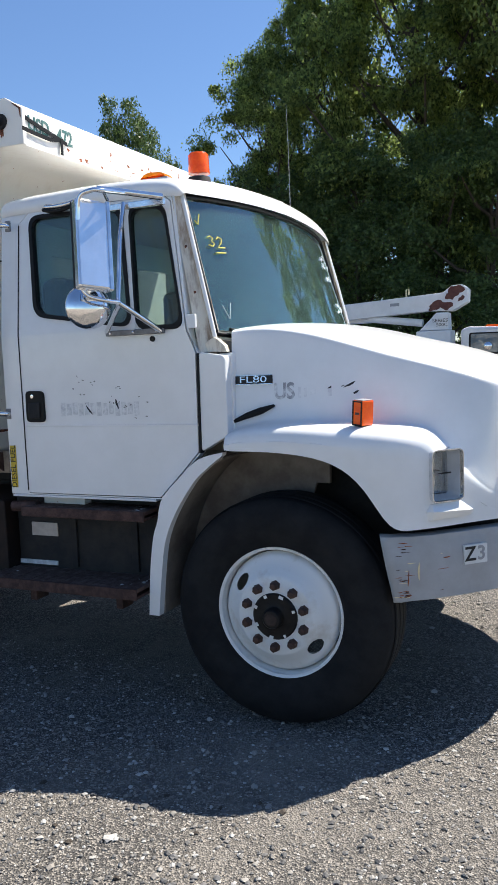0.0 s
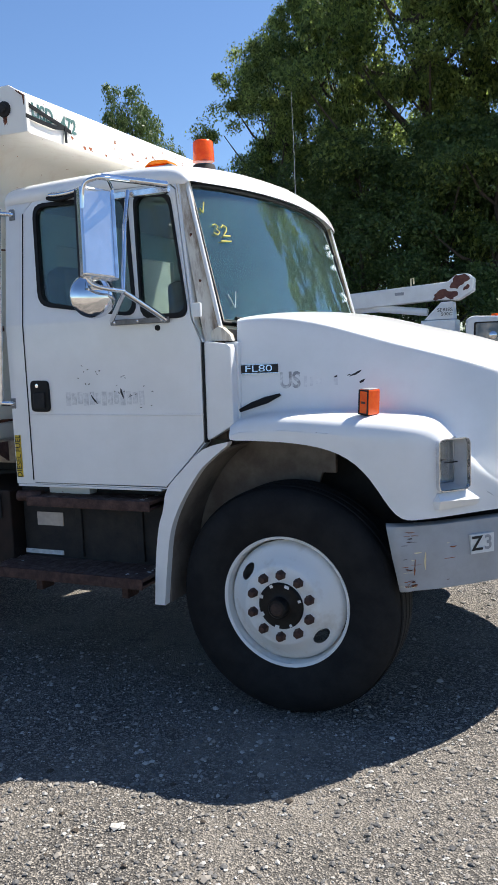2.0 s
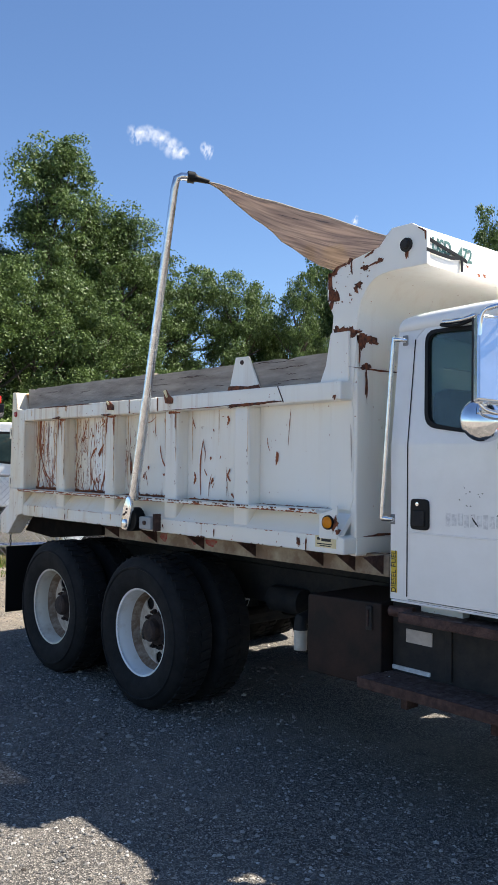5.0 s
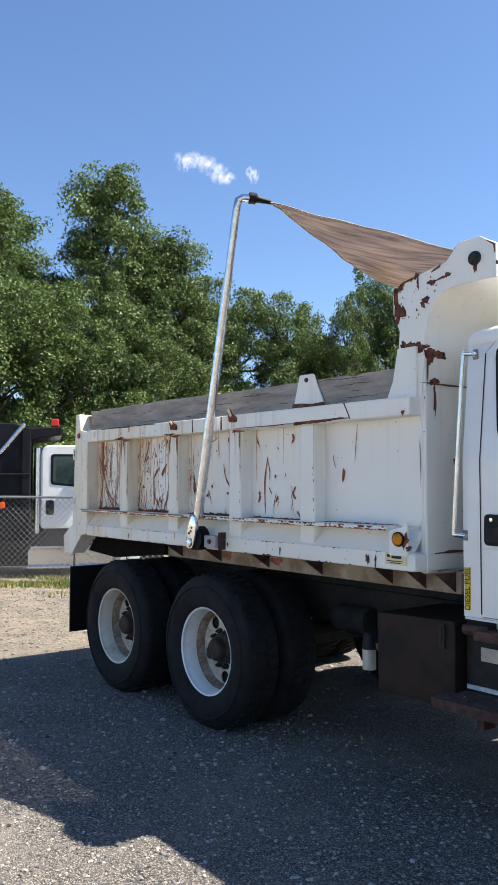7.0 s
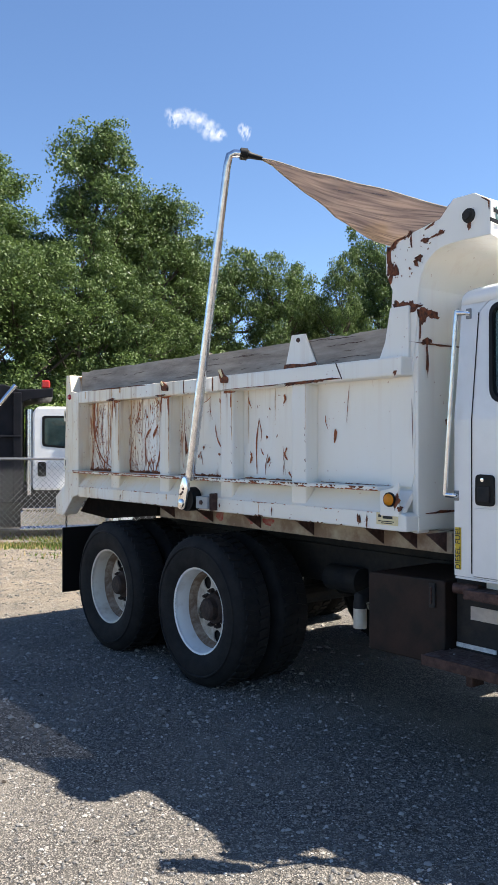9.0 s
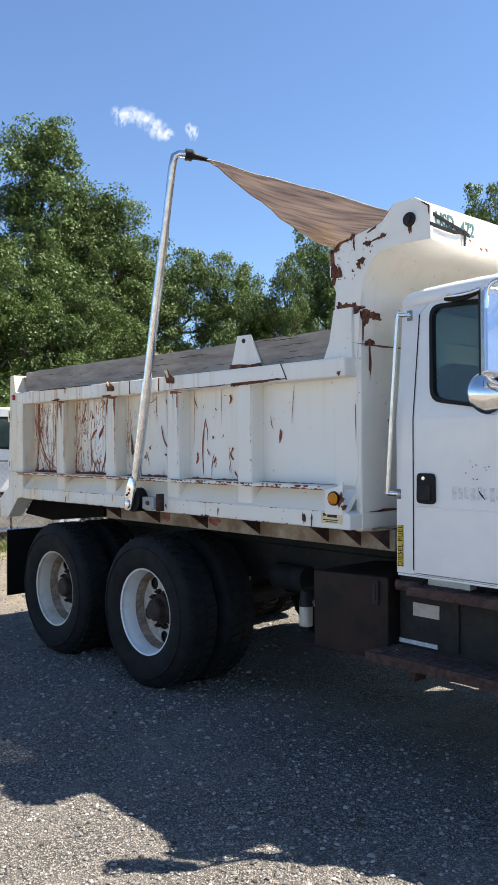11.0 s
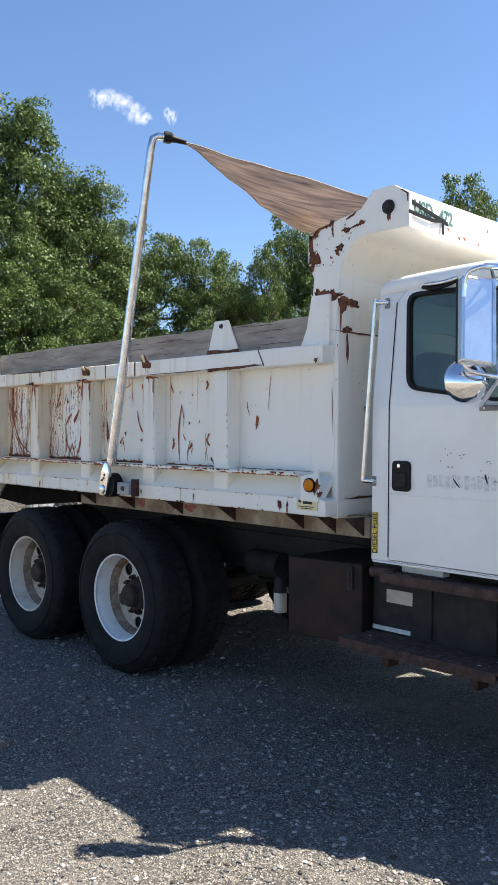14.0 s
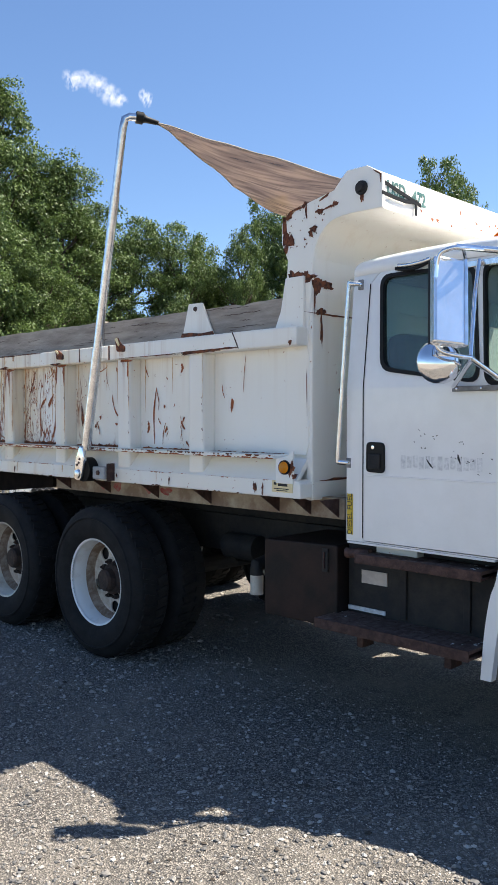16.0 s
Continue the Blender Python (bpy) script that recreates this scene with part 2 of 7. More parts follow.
GLASS_SIDE = glass("side_glass", (0.50, 0.60, 0.58), 1.5, 0.03)
GLASS_FRONT = glass("windscreen_glass", (0.50, 0.70, 0.70), 2.1, 0.03, (0.76, 0.97, 0.97))
LENS = glass("clear_lens", (0.85, 0.87, 0.88))
YELLOW = material("yellow_sticker", (0.72, 0.50, 0.03), 0.5)
INKBLACK = material("black_ink", (0.012, 0.012, 0.012), 0.6)
STICKW = material("white_sticker", (0.75, 0.75, 0.73), 0.5)
INKGREY = material("grey_ink", (0.35, 0.35, 0.36), 0.6)
GREENINK = material("green_paint_marks", (0.03, 0.13, 0.12), 0.7, second=(0.1, 0.2, 0.18), scale=50)
PAPER = material("faded_label", (0.56, 0.50, 0.44), 0.7, second=(0.46, 0.40, 0.35), scale=16)
CREAM = material("cream_plate", (0.80, 0.70, 0.42), 0.5, second=(0.70, 0.58, 0.33), scale=25)
BARK = material("bark", (0.10, 0.075, 0.055), 0.9, second=(0.05, 0.04, 0.03), scale=8, bump=0.6, stretch=(4, 4, 0.7))


def leafy(name, a, b, through=0.5, gloss=0.3):
    m = bpy.data.materials.new(name)
    m.use_nodes = True
    nt = m.node_tree
    bsdf = nt.nodes["Principled BSDF"]
    bsdf.inputs["Roughness"].default_value, bsdf.inputs["Specular IOR Level"].default_value = 0.5, gloss
    geo = nt.nodes.new("ShaderNodeNewGeometry")
    mix = nt.nodes.new("ShaderNodeMix")
    mix.data_type = "RGBA"
    mix.inputs["A"].default_value, mix.inputs["B"].default_value = (*a, 1), (*b, 1)
    nt.links.new(geo.outputs["Random Per Island"], mix.inputs["Factor"])
    nt.links.new(mix.outputs["Result"], bsdf.inputs["Base Color"])
    tl = nt.nodes.new("ShaderNodeBsdfTranslucent")
    nt.links.new(mix.outputs["Result"], tl.inputs["Color"])
    ms = nt.nodes.new("ShaderNodeMixShader")
    ms.inputs[0].default_value = through
    nt.links.new(bsdf.outputs[0], ms.inputs[1])
    nt.links.new(tl.outputs[0], ms.inputs[2])
    nt.links.new(ms.outputs[0], nt.nodes["Material Output"].inputs["Surface"])
    return m


LEAF_DARK = leafy("oak_leaves", (0.055, 0.095, 0.030), (0.42, 0.51, 0.14), 0.64, 0.3)
LEAF_MID = leafy("poplar_leaves", (0.048, 0.082, 0.025), (0.145, 0.212, 0.062), 0.28, 0.3)
LEAF_LIGHT = leafy("shrub_leaves", (0.085, 0.145, 0.027), (0.17, 0.24, 0.045), 0.4)


def ground_material():
    m = bpy.data.materials.new("gravel_ground")
    m.use_nodes = True
    nt = m.node_tree
    bsdf = nt.nodes["Principled BSDF"]
    bsdf.inputs["Roughness"].default_value = 0.9
    co = nt.nodes.new("ShaderNodeTexCoord")

    def noise_of(scale, detail=6):
        n = nt.nodes.new("ShaderNodeTexNoise")
        n.inputs["Scale"].default_value, n.inputs["Detail"].default_value = scale, detail
        nt.links.new(co.outputs["Object"], n.inputs["Vector"])
        return n

    def ranged(n, out, a, b):
        r = nt.nodes.new("ShaderNodeMapRange")
        r.inputs["From Min"].default_value, r.inputs["From Max"].default_value = a, b
        nt.links.new(n.outputs[out], r.inputs["Value"])
        return r

    def mixed(fac, a, b):
        x = nt.nodes.new("ShaderNodeMix")
        x.data_type = "RGBA"
        for key, v in (("A", a), ("B", b)):
            if isinstance(v, tuple):
                x.inputs[key].default_value = (*v, 1)
            else:
                nt.links.new(v.outputs["Result"], x.inputs[key])
        nt.links.new(fac.outputs[0], x.inputs["Factor"])
        return x

    vor = nt.nodes.new("ShaderNodeTexVoronoi")
    vor.inputs["Scale"].default_value = 135
    nt.links.new(co.outputs["Object"], vor.inputs["Vector"])
    sep = nt.nodes.new("ShaderNodeSeparateColor")
    nt.links.new(vor.outputs["Color"], sep.inputs[0])
    stone = nt.nodes.new("ShaderNodeMapRange")
    stone.inputs["From Min"].default_value, stone.inputs["From Max"].default_value = 0.45, 1.0
    nt.links.new(sep.outputs[0], stone.inputs["Value"])
    dust = ranged(noise_of(0.9), "Fac", 0.42, 0.66)
    base = mixed(stone, (0.060, 0.0555, 0.050), (0.345, 0.31, 0.264))
    near = mixed(dust, base, (0.235, 0.21, 0.177))
    half = mixed(ranged(noise_of(7.0), "Fac", 0.35, 0.75), near, base)
    # tan dirt towards the far end of the yard
    sx = nt.nodes.new("ShaderNodeSeparateXYZ")
    nt.links.new(co.outputs["Object"], sx.inputs[0])
    far = nt.nodes.new("ShaderNodeMapRange")
    far.inputs["From Min"].default_value, far.inputs["From Max"].default_value = -5.9, -7.3
    nt.links.new(sx.outputs["X"], far.inputs["Value"])
    dirt = mixed(ranged(noise_of(3.0), "Fac", 0.42, 0.68), mixed(stone, (0.10, 0.083, 0.063), (0.42, 0.365, 0.28)), (0.285, 0.233, 0.168))
    # paler, dustier ground on the yard's open side, brightened to fill the truck's shade
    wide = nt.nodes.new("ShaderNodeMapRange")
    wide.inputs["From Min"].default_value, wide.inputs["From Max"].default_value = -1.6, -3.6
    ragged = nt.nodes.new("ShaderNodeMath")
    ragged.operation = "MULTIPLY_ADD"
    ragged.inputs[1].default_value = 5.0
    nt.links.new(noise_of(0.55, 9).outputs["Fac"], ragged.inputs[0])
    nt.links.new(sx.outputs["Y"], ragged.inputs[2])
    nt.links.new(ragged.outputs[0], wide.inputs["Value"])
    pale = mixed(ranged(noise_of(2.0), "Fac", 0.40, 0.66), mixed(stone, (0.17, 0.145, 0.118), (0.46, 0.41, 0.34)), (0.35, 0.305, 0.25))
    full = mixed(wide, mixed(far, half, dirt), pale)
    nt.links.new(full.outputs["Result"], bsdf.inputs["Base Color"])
    bp = nt.nodes.new("ShaderNodeBump")
    bp.inputs["Strength"].default_value, bp.inputs["Distance"].default_value = 0.8, 0.012
    nt.links.new(vor.outputs["Distance"], bp.inputs["Height"])
    nt.links.new(bp.outputs[0], bsdf.inputs["Normal"])
    return m


GROUND = ground_material()


# ---- building helpers ----
# lengths along the truck: first survey and corrected survey
SURVEY = ((-9.0, -5.64, -4.2, -1.75, -1.34, -0.36, 0.0, 9.0), (-9.04, -5.68, -4.2, -1.72, -1.312, -0.365, 0.0, 9.0))
correcting = [False]


def corrected(co):
    return Vector((float(np.interp(co.x, *SURVEY)), co.y, co.z - 0.009 * max(0.0, co.z - 1.2)))


def part(name, bm, mat, parent=None, label="", smooth=None, shadow=True):
    """Links a bmesh as one mesh object, under a thing or part where given."""
    if correcting[0]:
        for v in bm.verts:
            v.co = corrected(v.co)
    bmesh.ops.recalc_face_normals(bm, faces=bm.faces)
    me = bpy.data.meshes.new(name)
    bm.to_mesh(me)
    bm.free()
    for m in (mat if isinstance(mat, (list, tuple)) else (mat,)):
        me.materials.append(m)
    ob = new(name, me)
    if smooth is not None:
        me.shade_smooth()
        me.set_sharp_from_angle(angle=radians(smooth))
    ob.visible_shadow = shadow
    ob.parent = parent
    return tagged(ob, label)


def thing(name, label, category, at=(0, 0, 0), group=""):
    ob = new(name)
    ob.location = at
    return tagged(ob, label, category, group)


def box(bm, x0, x1, y0, y1, z0, z1, bevel=0.0, m=None):
    r = bmesh.ops.create_cube(bm, size=1)
    vs = r["verts"]
    for v in vs:
        v.co = Vector(((x0 + x1) / 2 + v.co.x * (x1 - x0), (y0 + y1) / 2 + v.co.y * (y1 - y0), (z0 + z1) / 2 + v.co.z * (z1 - z0)))
    if m:
        bmesh.ops.transform(bm, matrix=m, verts=vs)
    if bevel:
        es = list({e for v in vs for e in v.link_edges})
        bmesh.ops.bevel(bm, geom=es, offset=bevel, segments=2, affect="EDGES", profile=0.5)
    return bm


def B(*a, **k):
    return box(bmesh.new(), *a, **k)


def prism(poly, y0, y1, bevel=0.0, bm=None):
    """A polygon in x and z, from y0 to y1."""
    bm = bm or bmesh.new()
    vs = [bm.verts.new((x, y0, z)) for x, z in poly]
    f = bm.faces.new(vs)
    r = bmesh.ops.extrude_face_region(bm, geom=[f])
    up = [v for v in r["geom"] if isinstance(v, bmesh.types.BMVert)]
    bmesh.ops.translate(bm, vec=(0, y1 - y0, 0), verts=up)
    if bevel:
        es = list({e for v in vs + up for e in v.link_edges})
        bmesh.ops.bevel(bm, geom=es, offset=bevel, segments=2, affect="EDGES", profile=0.5)
    return bm


def rounded(poly, r, n=4):
    """The polygon with its corners rounded."""
    out = []
    for i, p in enumerate(poly):
        p, a, b = Vector(p), Vector(poly[i - 1]), Vector(poly[(i + 1) % len(poly)])
        d = min(r, (a - p).length * 0.45, (b - p).length * 0.45)
        s, e = p + (a - p).normalized() * d, p + (b - p).normalized() * d
        for k in range(n + 1):
            t = k / n
            out.append(tuple(s * (1 - t) ** 2 + p * 2 * t * (1 - t) + e * t * t))
    return out


def inset(poly, d):
    """The polygon, drawn in by d towards its middle."""
    c = sum((Vector(p) for p in poly), Vector((0, 0))) / len(poly)
    return [tuple(c + (Vector(p) - c) * (1 - d / max((Vector(p) - c).length, 1e-6))) for p in poly]


def plate(outer, holes, y0, y1):
    """A plate in x and z with holes through it, from y0 to y1."""
    bm = bmesh.new()
    edges = []
    for loop in [outer, *holes]:
        vs = [bm.verts.new((x, y0, z)) for x, z in loop]
        edges += [bm.edges.new((vs[i], vs[(i + 1) % len(vs)])) for i in range(len(vs))]
    bmesh.ops.triangle_fill(bm, edges=edges, use_beauty=True, use_dissolve=False)
    r = bmesh.ops.extrude_face_region(bm, geom=list(bm.faces))
    up = [v for v in r["geom"] if isinstance(v, bmesh.types.BMVert)]
    bmesh.ops.translate(bm, vec=(0, y1 - y0, 0), verts=up)
    return bm


def tube(pts, r, n=10, bm=None, closed=False):
    bm = bm or bmesh.new()
    pts = [Vector(p) for p in pts]
    rings, up = [], None
    for i, p in enumerate(pts):
        a, b = pts[max(i - 1, 0)], pts[min(i + 1, len(pts) - 1)]
        d = (b - a).normalized()
        if up is None:
            up = d.orthogonal().normalized()
        up = (up - d * up.dot(d)).normalized()
        side = d.cross(up)
        rr = r[i] if isinstance(r, (list, tuple)) else r
        rings.append([bm.verts.new(p + (up * math.cos(2 * math.pi * k / n) + side * math.sin(2 * math.pi * k / n)) * rr) for k in range(n)])
    for s, e in zip(rings, rings[1:]):
        for k in range(n):
            bm.faces.new((s[k], s[(k + 1) % n], e[(k + 1) % n], e[k]))
    bm.faces.new(rings[0])
    bm.faces.new(rings[-1][::-1])
    return bm


def curve(pts, n=6):
    """Points of a smooth line through pts."""
    pts = [Vector(p) for p in pts]
    out = []
    for i in range(len(pts) - 1):
        p0, p1, p2, p3 = pts[max(i - 1, 0)], pts[i], pts[i + 1], pts[min(i + 2, len(pts) - 1)]
        for k in range(n):
            t = k / n
            out.append(0.5 * (2 * p1 + (p2 - p0) * t + (2 * p0 - 5 * p1 + 4 * p2 - p3) * t * t + (3 * p1 - p0 - 3 * p2 + p3) * t ** 3))
    return out + [pts[-1]]


def lathe(profile, n=48, bm=None, at=(0, 0, 0), closed=False):
    """A profile of (radius, y) turned about the y axis."""
    bm = bm or bmesh.new()
    at = Vector(at)
    rings = []
    for r, y in profile:
        if r < 1e-5:
            rings.append([bm.verts.new(at + Vector((0, y, 0)))])
        else:
            rings.append([bm.verts.new(at + Vector((r * math.cos(2 * math.pi * k / n), y, r * math.sin(2 * math.pi * k / n)))) for k in range(n)])
    pairs = list(zip(rings, rings[1:]))
    if closed:
        pairs.append((rings[-1], rings[0]))
    for s, e in pairs:
        for k in range(n):
            q = (s[k % len(s)], s[(k + 1) % len(s)], e[(k + 1) % len(e)], e[k % len(e)])
            q = list(dict.fromkeys(q))
            if len(q) > 2:
                bm.faces.new(q)
    return bm


def grid(rows, bm=None):
    """A sheet through rows of points."""
    bm = bm or bmesh.new()
    vs = [[bm.verts.new(p) for p in row] for row in rows]
    for a, b in zip(vs, vs[1:]):
        for k in range(len(a) - 1):
            bm.faces.new((a[k], a[k + 1], b[k + 1], b[k]))
    return bm


def mirrored(bm, yc):
    """Adds the mirror image about the plane y = yc."""
    r = bmesh.ops.duplicate(bm, geom=bm.verts[:] + bm.edges[:] + bm.faces[:])
    vs = [v for v in r["geom"] if isinstance(v, bmesh.types.BMVert)]
    for v in vs:
        v.co.y = 2 * yc - v.co.y
    bmesh.ops.reverse_faces(bm, faces=[f for f in r["geom"] if isinstance(f, bmesh.types.BMFace)])
    bmesh.ops.remove_doubles(bm, verts=bm.verts, dist=0.0005)
    return bm


def subdivided(ob, levels=2):
    mod = ob.modifiers.new("smooth", "SUBSURF")
    mod.levels = mod.render_levels = levels
    return ob


def lettering(name, text, size, m, mat, parent, thick=0.0015, label="", squeeze=1.0, bold=0.0):
    cu = bpy.data.curves.new(name, "FONT")
    cu.body, cu.size, cu.extrude, cu.align_x, cu.align_y = text, size, thick, "CENTER", "CENTER"
    cu.offset = bold * size
    tmp = bpy.data.objects.new(name, cu)
    me = bpy.data.meshes.new_from_object(tmp)
    bpy.data.objects.remove(tmp)
    me.materials.clear()
    me.materials.append(mat)
    me.transform(m @ Matrix.Diagonal((squeeze, 1, 1, 1)))
    if correcting[0]:
        for v in me.vertices:
            v.co = corrected(v.co)
    ob = new(name, me)
    ob.parent = parent
    return tagged(ob, label)


FACE_CAMERA = Matrix.Rotation(radians(90), 4, "X")  # lettering upright on a wall that faces -y
YC, GZ = 1.10, -0.03  # the truck's middle line and the ground's height

# ---- ground ----
bm = bmesh.new()
bmesh.ops.create_grid(bm, x_segments=60, y_segments=60, size=250)
for v in bm.verts:
    v.co.z = GZ
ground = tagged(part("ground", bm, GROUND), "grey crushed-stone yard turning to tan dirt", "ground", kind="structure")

# ---- the dump truck ----
truck = thing("dump_truck", "white tandem-axle dump truck with a rusty dump body and tarp arm", "truck")


correcting[0] = True


def mirror_y(bm):
    return mirrored(bm, YC)


def both(name, bm, mat, parent, label="", **k):
    """The part, and its mirror image on the truck's other side."""
    bm2 = bm.copy()
    for v in bm2.verts:
        v.co.y = 2 * YC - v.co.y
    a = part(name, bm, mat, parent, label, **k)
    part(name, bm2, mat, parent, label, **k)
    return a


# cab: side walls with a door and windows, leaning in above the belt line
def lean(bm, z0=1.80, k=0.11):
    bmesh.ops.bisect_plane(bm, geom=bm.verts[:] + bm.edges[:] + bm.faces[:], plane_co=(0, 0, z0), plane_no=(0, 0, 1))
    for v in bm.verts:
        if v.co.z > z0:
            v.co.y += (v.co.z - z0) * k
    return bm


DOOR_Y = -0.02
WIN_REAR = [(-1.303, 2.390), (-0.742, 2.378), (-0.680, 1.806), (-1.262, 1.888)]
WIN_VENT = [(-0.706, 2.384), (-0.506, 2.370), (-0.398, 1.788), (-0.657, 1.792)]
cab_outer = [(-1.475, 1.0), (-0.570, 1.0), (-0.43, 1.135), (-0.345, 1.22), (-0.335, 1.68), (-0.37, 1.74), (-0.46, 2.40), (-0.50, 2.44), (-1.40, 2.46), (-1.475, 2.40)]
door_loop = [(-1.362, 1.005), (-0.568, 1.005), (-0.432, 1.137), (-0.35, 1.222), (-0.342, 1.68), (-0.385, 1.78), (-0.475, 2.375), (-0.51, 2.405), (-1.30, 2.415), (-1.362, 2.36)]
cab = both("cab_side", lean(plate(cab_outer, [door_loop], DOOR_Y, DOOR_Y + 0.05)), WHITE, truck, "white cab side")
door = part("door", lean(plate(inset(door_loop, 0.006), [rounded(WIN_REAR, 0.07), rounded(WIN_VENT, 0.06)], DOOR_Y - 0.004, DOOR_Y + 0.04)), WHITE, truck, "white cab door with chipped paint and ghost lettering")
bm = lean(plate(inset(door_loop, 0.006), [rounded(WIN_REAR, 0.07), rounded(WIN_VENT, 0.06)], 2 * YC + 0.0, 2 * YC + 0.02))
for v in bm.verts:
    v.co.y -= max(0, v.co.z - 1.80) * 0.22
part("door", bm, WHITE, truck, "white cab door")
for outl in (WIN_REAR, WIN_VENT):
    o = rounded(outl, 0.07)
    part("window_seal", lean(plate(o, [inset(o, 0.024)], DOOR_Y - 0.012, DOOR_Y + 0.02)), SEAL, door, "black rubber seal")
    part("window_pane", lean(prism(inset(o, 0.022), DOOR_Y + 0.006, DOOR_Y + 0.010)), GLASS_SIDE, door, "tinted side glass", shadow=False)
    bm = prism(inset(o, 0.002), 2 * YC + 0.006, 2 * YC + 0.010)
    for v in bm.verts:
        v.co.y -= max(0, v.co.z - 1.80) * 0.11
    part("window_pane", bm, GLASS_SIDE, cab, "tinted side glass", shadow=False)
part("door_crease", B(-1.356, -0.345, DOOR_Y - 0.009, DOOR_Y - 0.003, 1.345, 1.353, 0.002), WHITE, door)

# roof, back wall, floor of the cab
rows = []
for x, dz, dy in ((-1.485, -0.04, 0.06), (-1.475, -0.005, 0.045), (-1.40, 0.005, 0.04), (-0.9, 0.02, 0.04), (-0.55, 0.005, 0.04), (-0.46, -0.015, 0.04), (-0.43, -0.035, 0.05)):
    row = []
    for y, z in ((0.0, 2.40), (-0.012, 2.425), (-0.005, 2.465), (0.04, 2.492), (0.25, 2.516), (0.5, 2.535), (0.8, 2.546), (YC, 2.55)):
        row.append((x + (0.09 * (1 - (1 - y / YC) ** 2) ** 0.8 if x > -0.7 and y > 0 else 0) , y + dy, z + dz * (0.4 if z < 2.44 else 1)))
    rows.append(row)
row = []
for y in (0.0, -0.012, -0.005, 0.04, 0.25, 0.5, 0.8, YC):  # the header that meets the windscreen
    yy = max(y, 0.0)
    bow = max(0.0, 1 - (2 * (max(yy, 0.075) - 0.075) / (2 * YC - 0.15) - 1) ** 2)
    row.append((-0.425 + 0.10 * bow ** 0.8 + 0.014, yy + 0.06 * (1 - yy / YC), 2.395 + 0.03 * bow + 0.012))
rows.append(row)
bm = mirror_y(grid(rows))
roof = subdivided(part("roof", bm, WHITE, truck, "white cab roof", smooth=60), 2)
part("back_wall", B(-1.49, -1.45, 0.02, 2 * YC - 0.02, 1.0, 1.75, 0.01), WHITE, cab)
part("back_wall", plate([(0.04, 1.75), (2 * YC - 0.04, 1.75), (2 * YC - 0.1, 2.44), (0.1, 2.44)], [[(0.45, 1.85), (1.75, 1.85), (1.75, 2.25), (0.45, 2.25)]], -1.49, -1.46), WHITE, cab)
bk = bpy.data.objects["back_wall.001"].data
for v in bk.vertices:
    v.co = Vector((v.co.y, v.co.x, v.co.z))
part("cab_floor", B(-1.45, -0.62, 0.03, 2 * YC - 0.03, 1.0, 1.03), DARKIN, cab)
part("firewall", B(-0.36, -0.30, 0.10, 2 * YC - 0.10, 1.22, 1.72), LINER, cab)

# windscreen: a bowed sheet between the pillars
BOW_LOW, BOW_TOP, BOW_RISE, SCREEN_WIDE = 0.17, 0.10, 0.03, 2 * YC - 0.18
WS = []
for k in range(13):
    u = k / 12
    y = 0.060 + u * SCREEN_WIDE
    bow = 1 - (2 * u - 1) ** 2
    WS.append((y, bow))
def screen(off, inset_z=0.0, y_in=0.0, x_push=0.0):
    rows = []
    for j in range(5):
        s = inset_z + (1 - 2 * inset_z) * j / 4
        row = []
        for y, bow in WS:
            yy = YC + (y - YC) * (1 - y_in) * (1 - 0.05 * s)
            x = (-0.282 + BOW_LOW * bow ** 0.8) * (1 - s) + (-0.447 + BOW_TOP * bow ** 0.8) * s + x_push
            z = 1.70 + 0.06 * (1 - bow) + (0.70 + BOW_RISE * bow - 0.06 * (1 - bow)) * s
            row.append((x + off, yy, z))
        rows.append(row)
    return rows
def solid_sheet(rows, t):
    bm = grid(rows)
    r = bmesh.ops.extrude_face_region(bm, geom=list(bm.faces))
    bmesh.ops.translate(bm, vec=(t, 0, 0), verts=[v for v in r["geom"] if isinstance(v, bmesh.types.BMVert)])
    return bm
windscreen = part("windscreen", solid_sheet(screen(0.0, 0.03, 0.015), 0.005), GLASS_FRONT, truck, "teal windscreen with yellow chalk marks", smooth=40, shadow=False)
rim_pts = screen(0.004, 0.0, 0.0)
loop = [Vector(p) for p in rim_pts[0]] + [Vector(r[-1]) for r in rim_pts[1:]] + [Vector(p) for p in rim_pts[-1][::-1][1:]] + [Vector(r[0]) for r in rim_pts[1:-1][::-1]]
part("screen_seal", tube(loop + loop[:2], 0.011, 8), SEAL, windscreen, "black rubber seal", smooth=50)
for s in (0, 1):
    bm = bmesh.new()
    a = [(-0.335, -0.005, 1.675), (-0.282, 0.038, 1.69), (-0.26, 0.08, 1.71), (-0.34, 0.06, 1.675)]
    b = [(-0.475, 0.042, 2.42), (-0.448, 0.075, 2.42), (-0.435, 0.11, 2.42), (-0.485, 0.09, 2.42)]
    rows = [[Vector(p) * (1 - t) + Vector(q) * t for p, q in zip(a + a[:1], b + b[:1])] for t in (0, 0.25, 0.5, 0.75, 1)]
    grid(rows, bm)
    if s:
        for v in bm.verts:
            v.co.y = 2 * YC - v.co.y
    part("pillar", bm, PILLAR, cab, "grimy windscreen pillar stained with rust", smooth=40)
    ys = (lambda y: 2 * YC - y) if s else (lambda y: y)
    part("pillar_flange", tube([(-0.268, ys(0.040), 1.70), (-0.318, ys(0.050), 1.92), (-0.375, ys(0.063), 2.16), (-0.440, ys(0.084), 2.415)], 0.011, 8), WHITE, cab, "bright pillar flange", smooth=60)
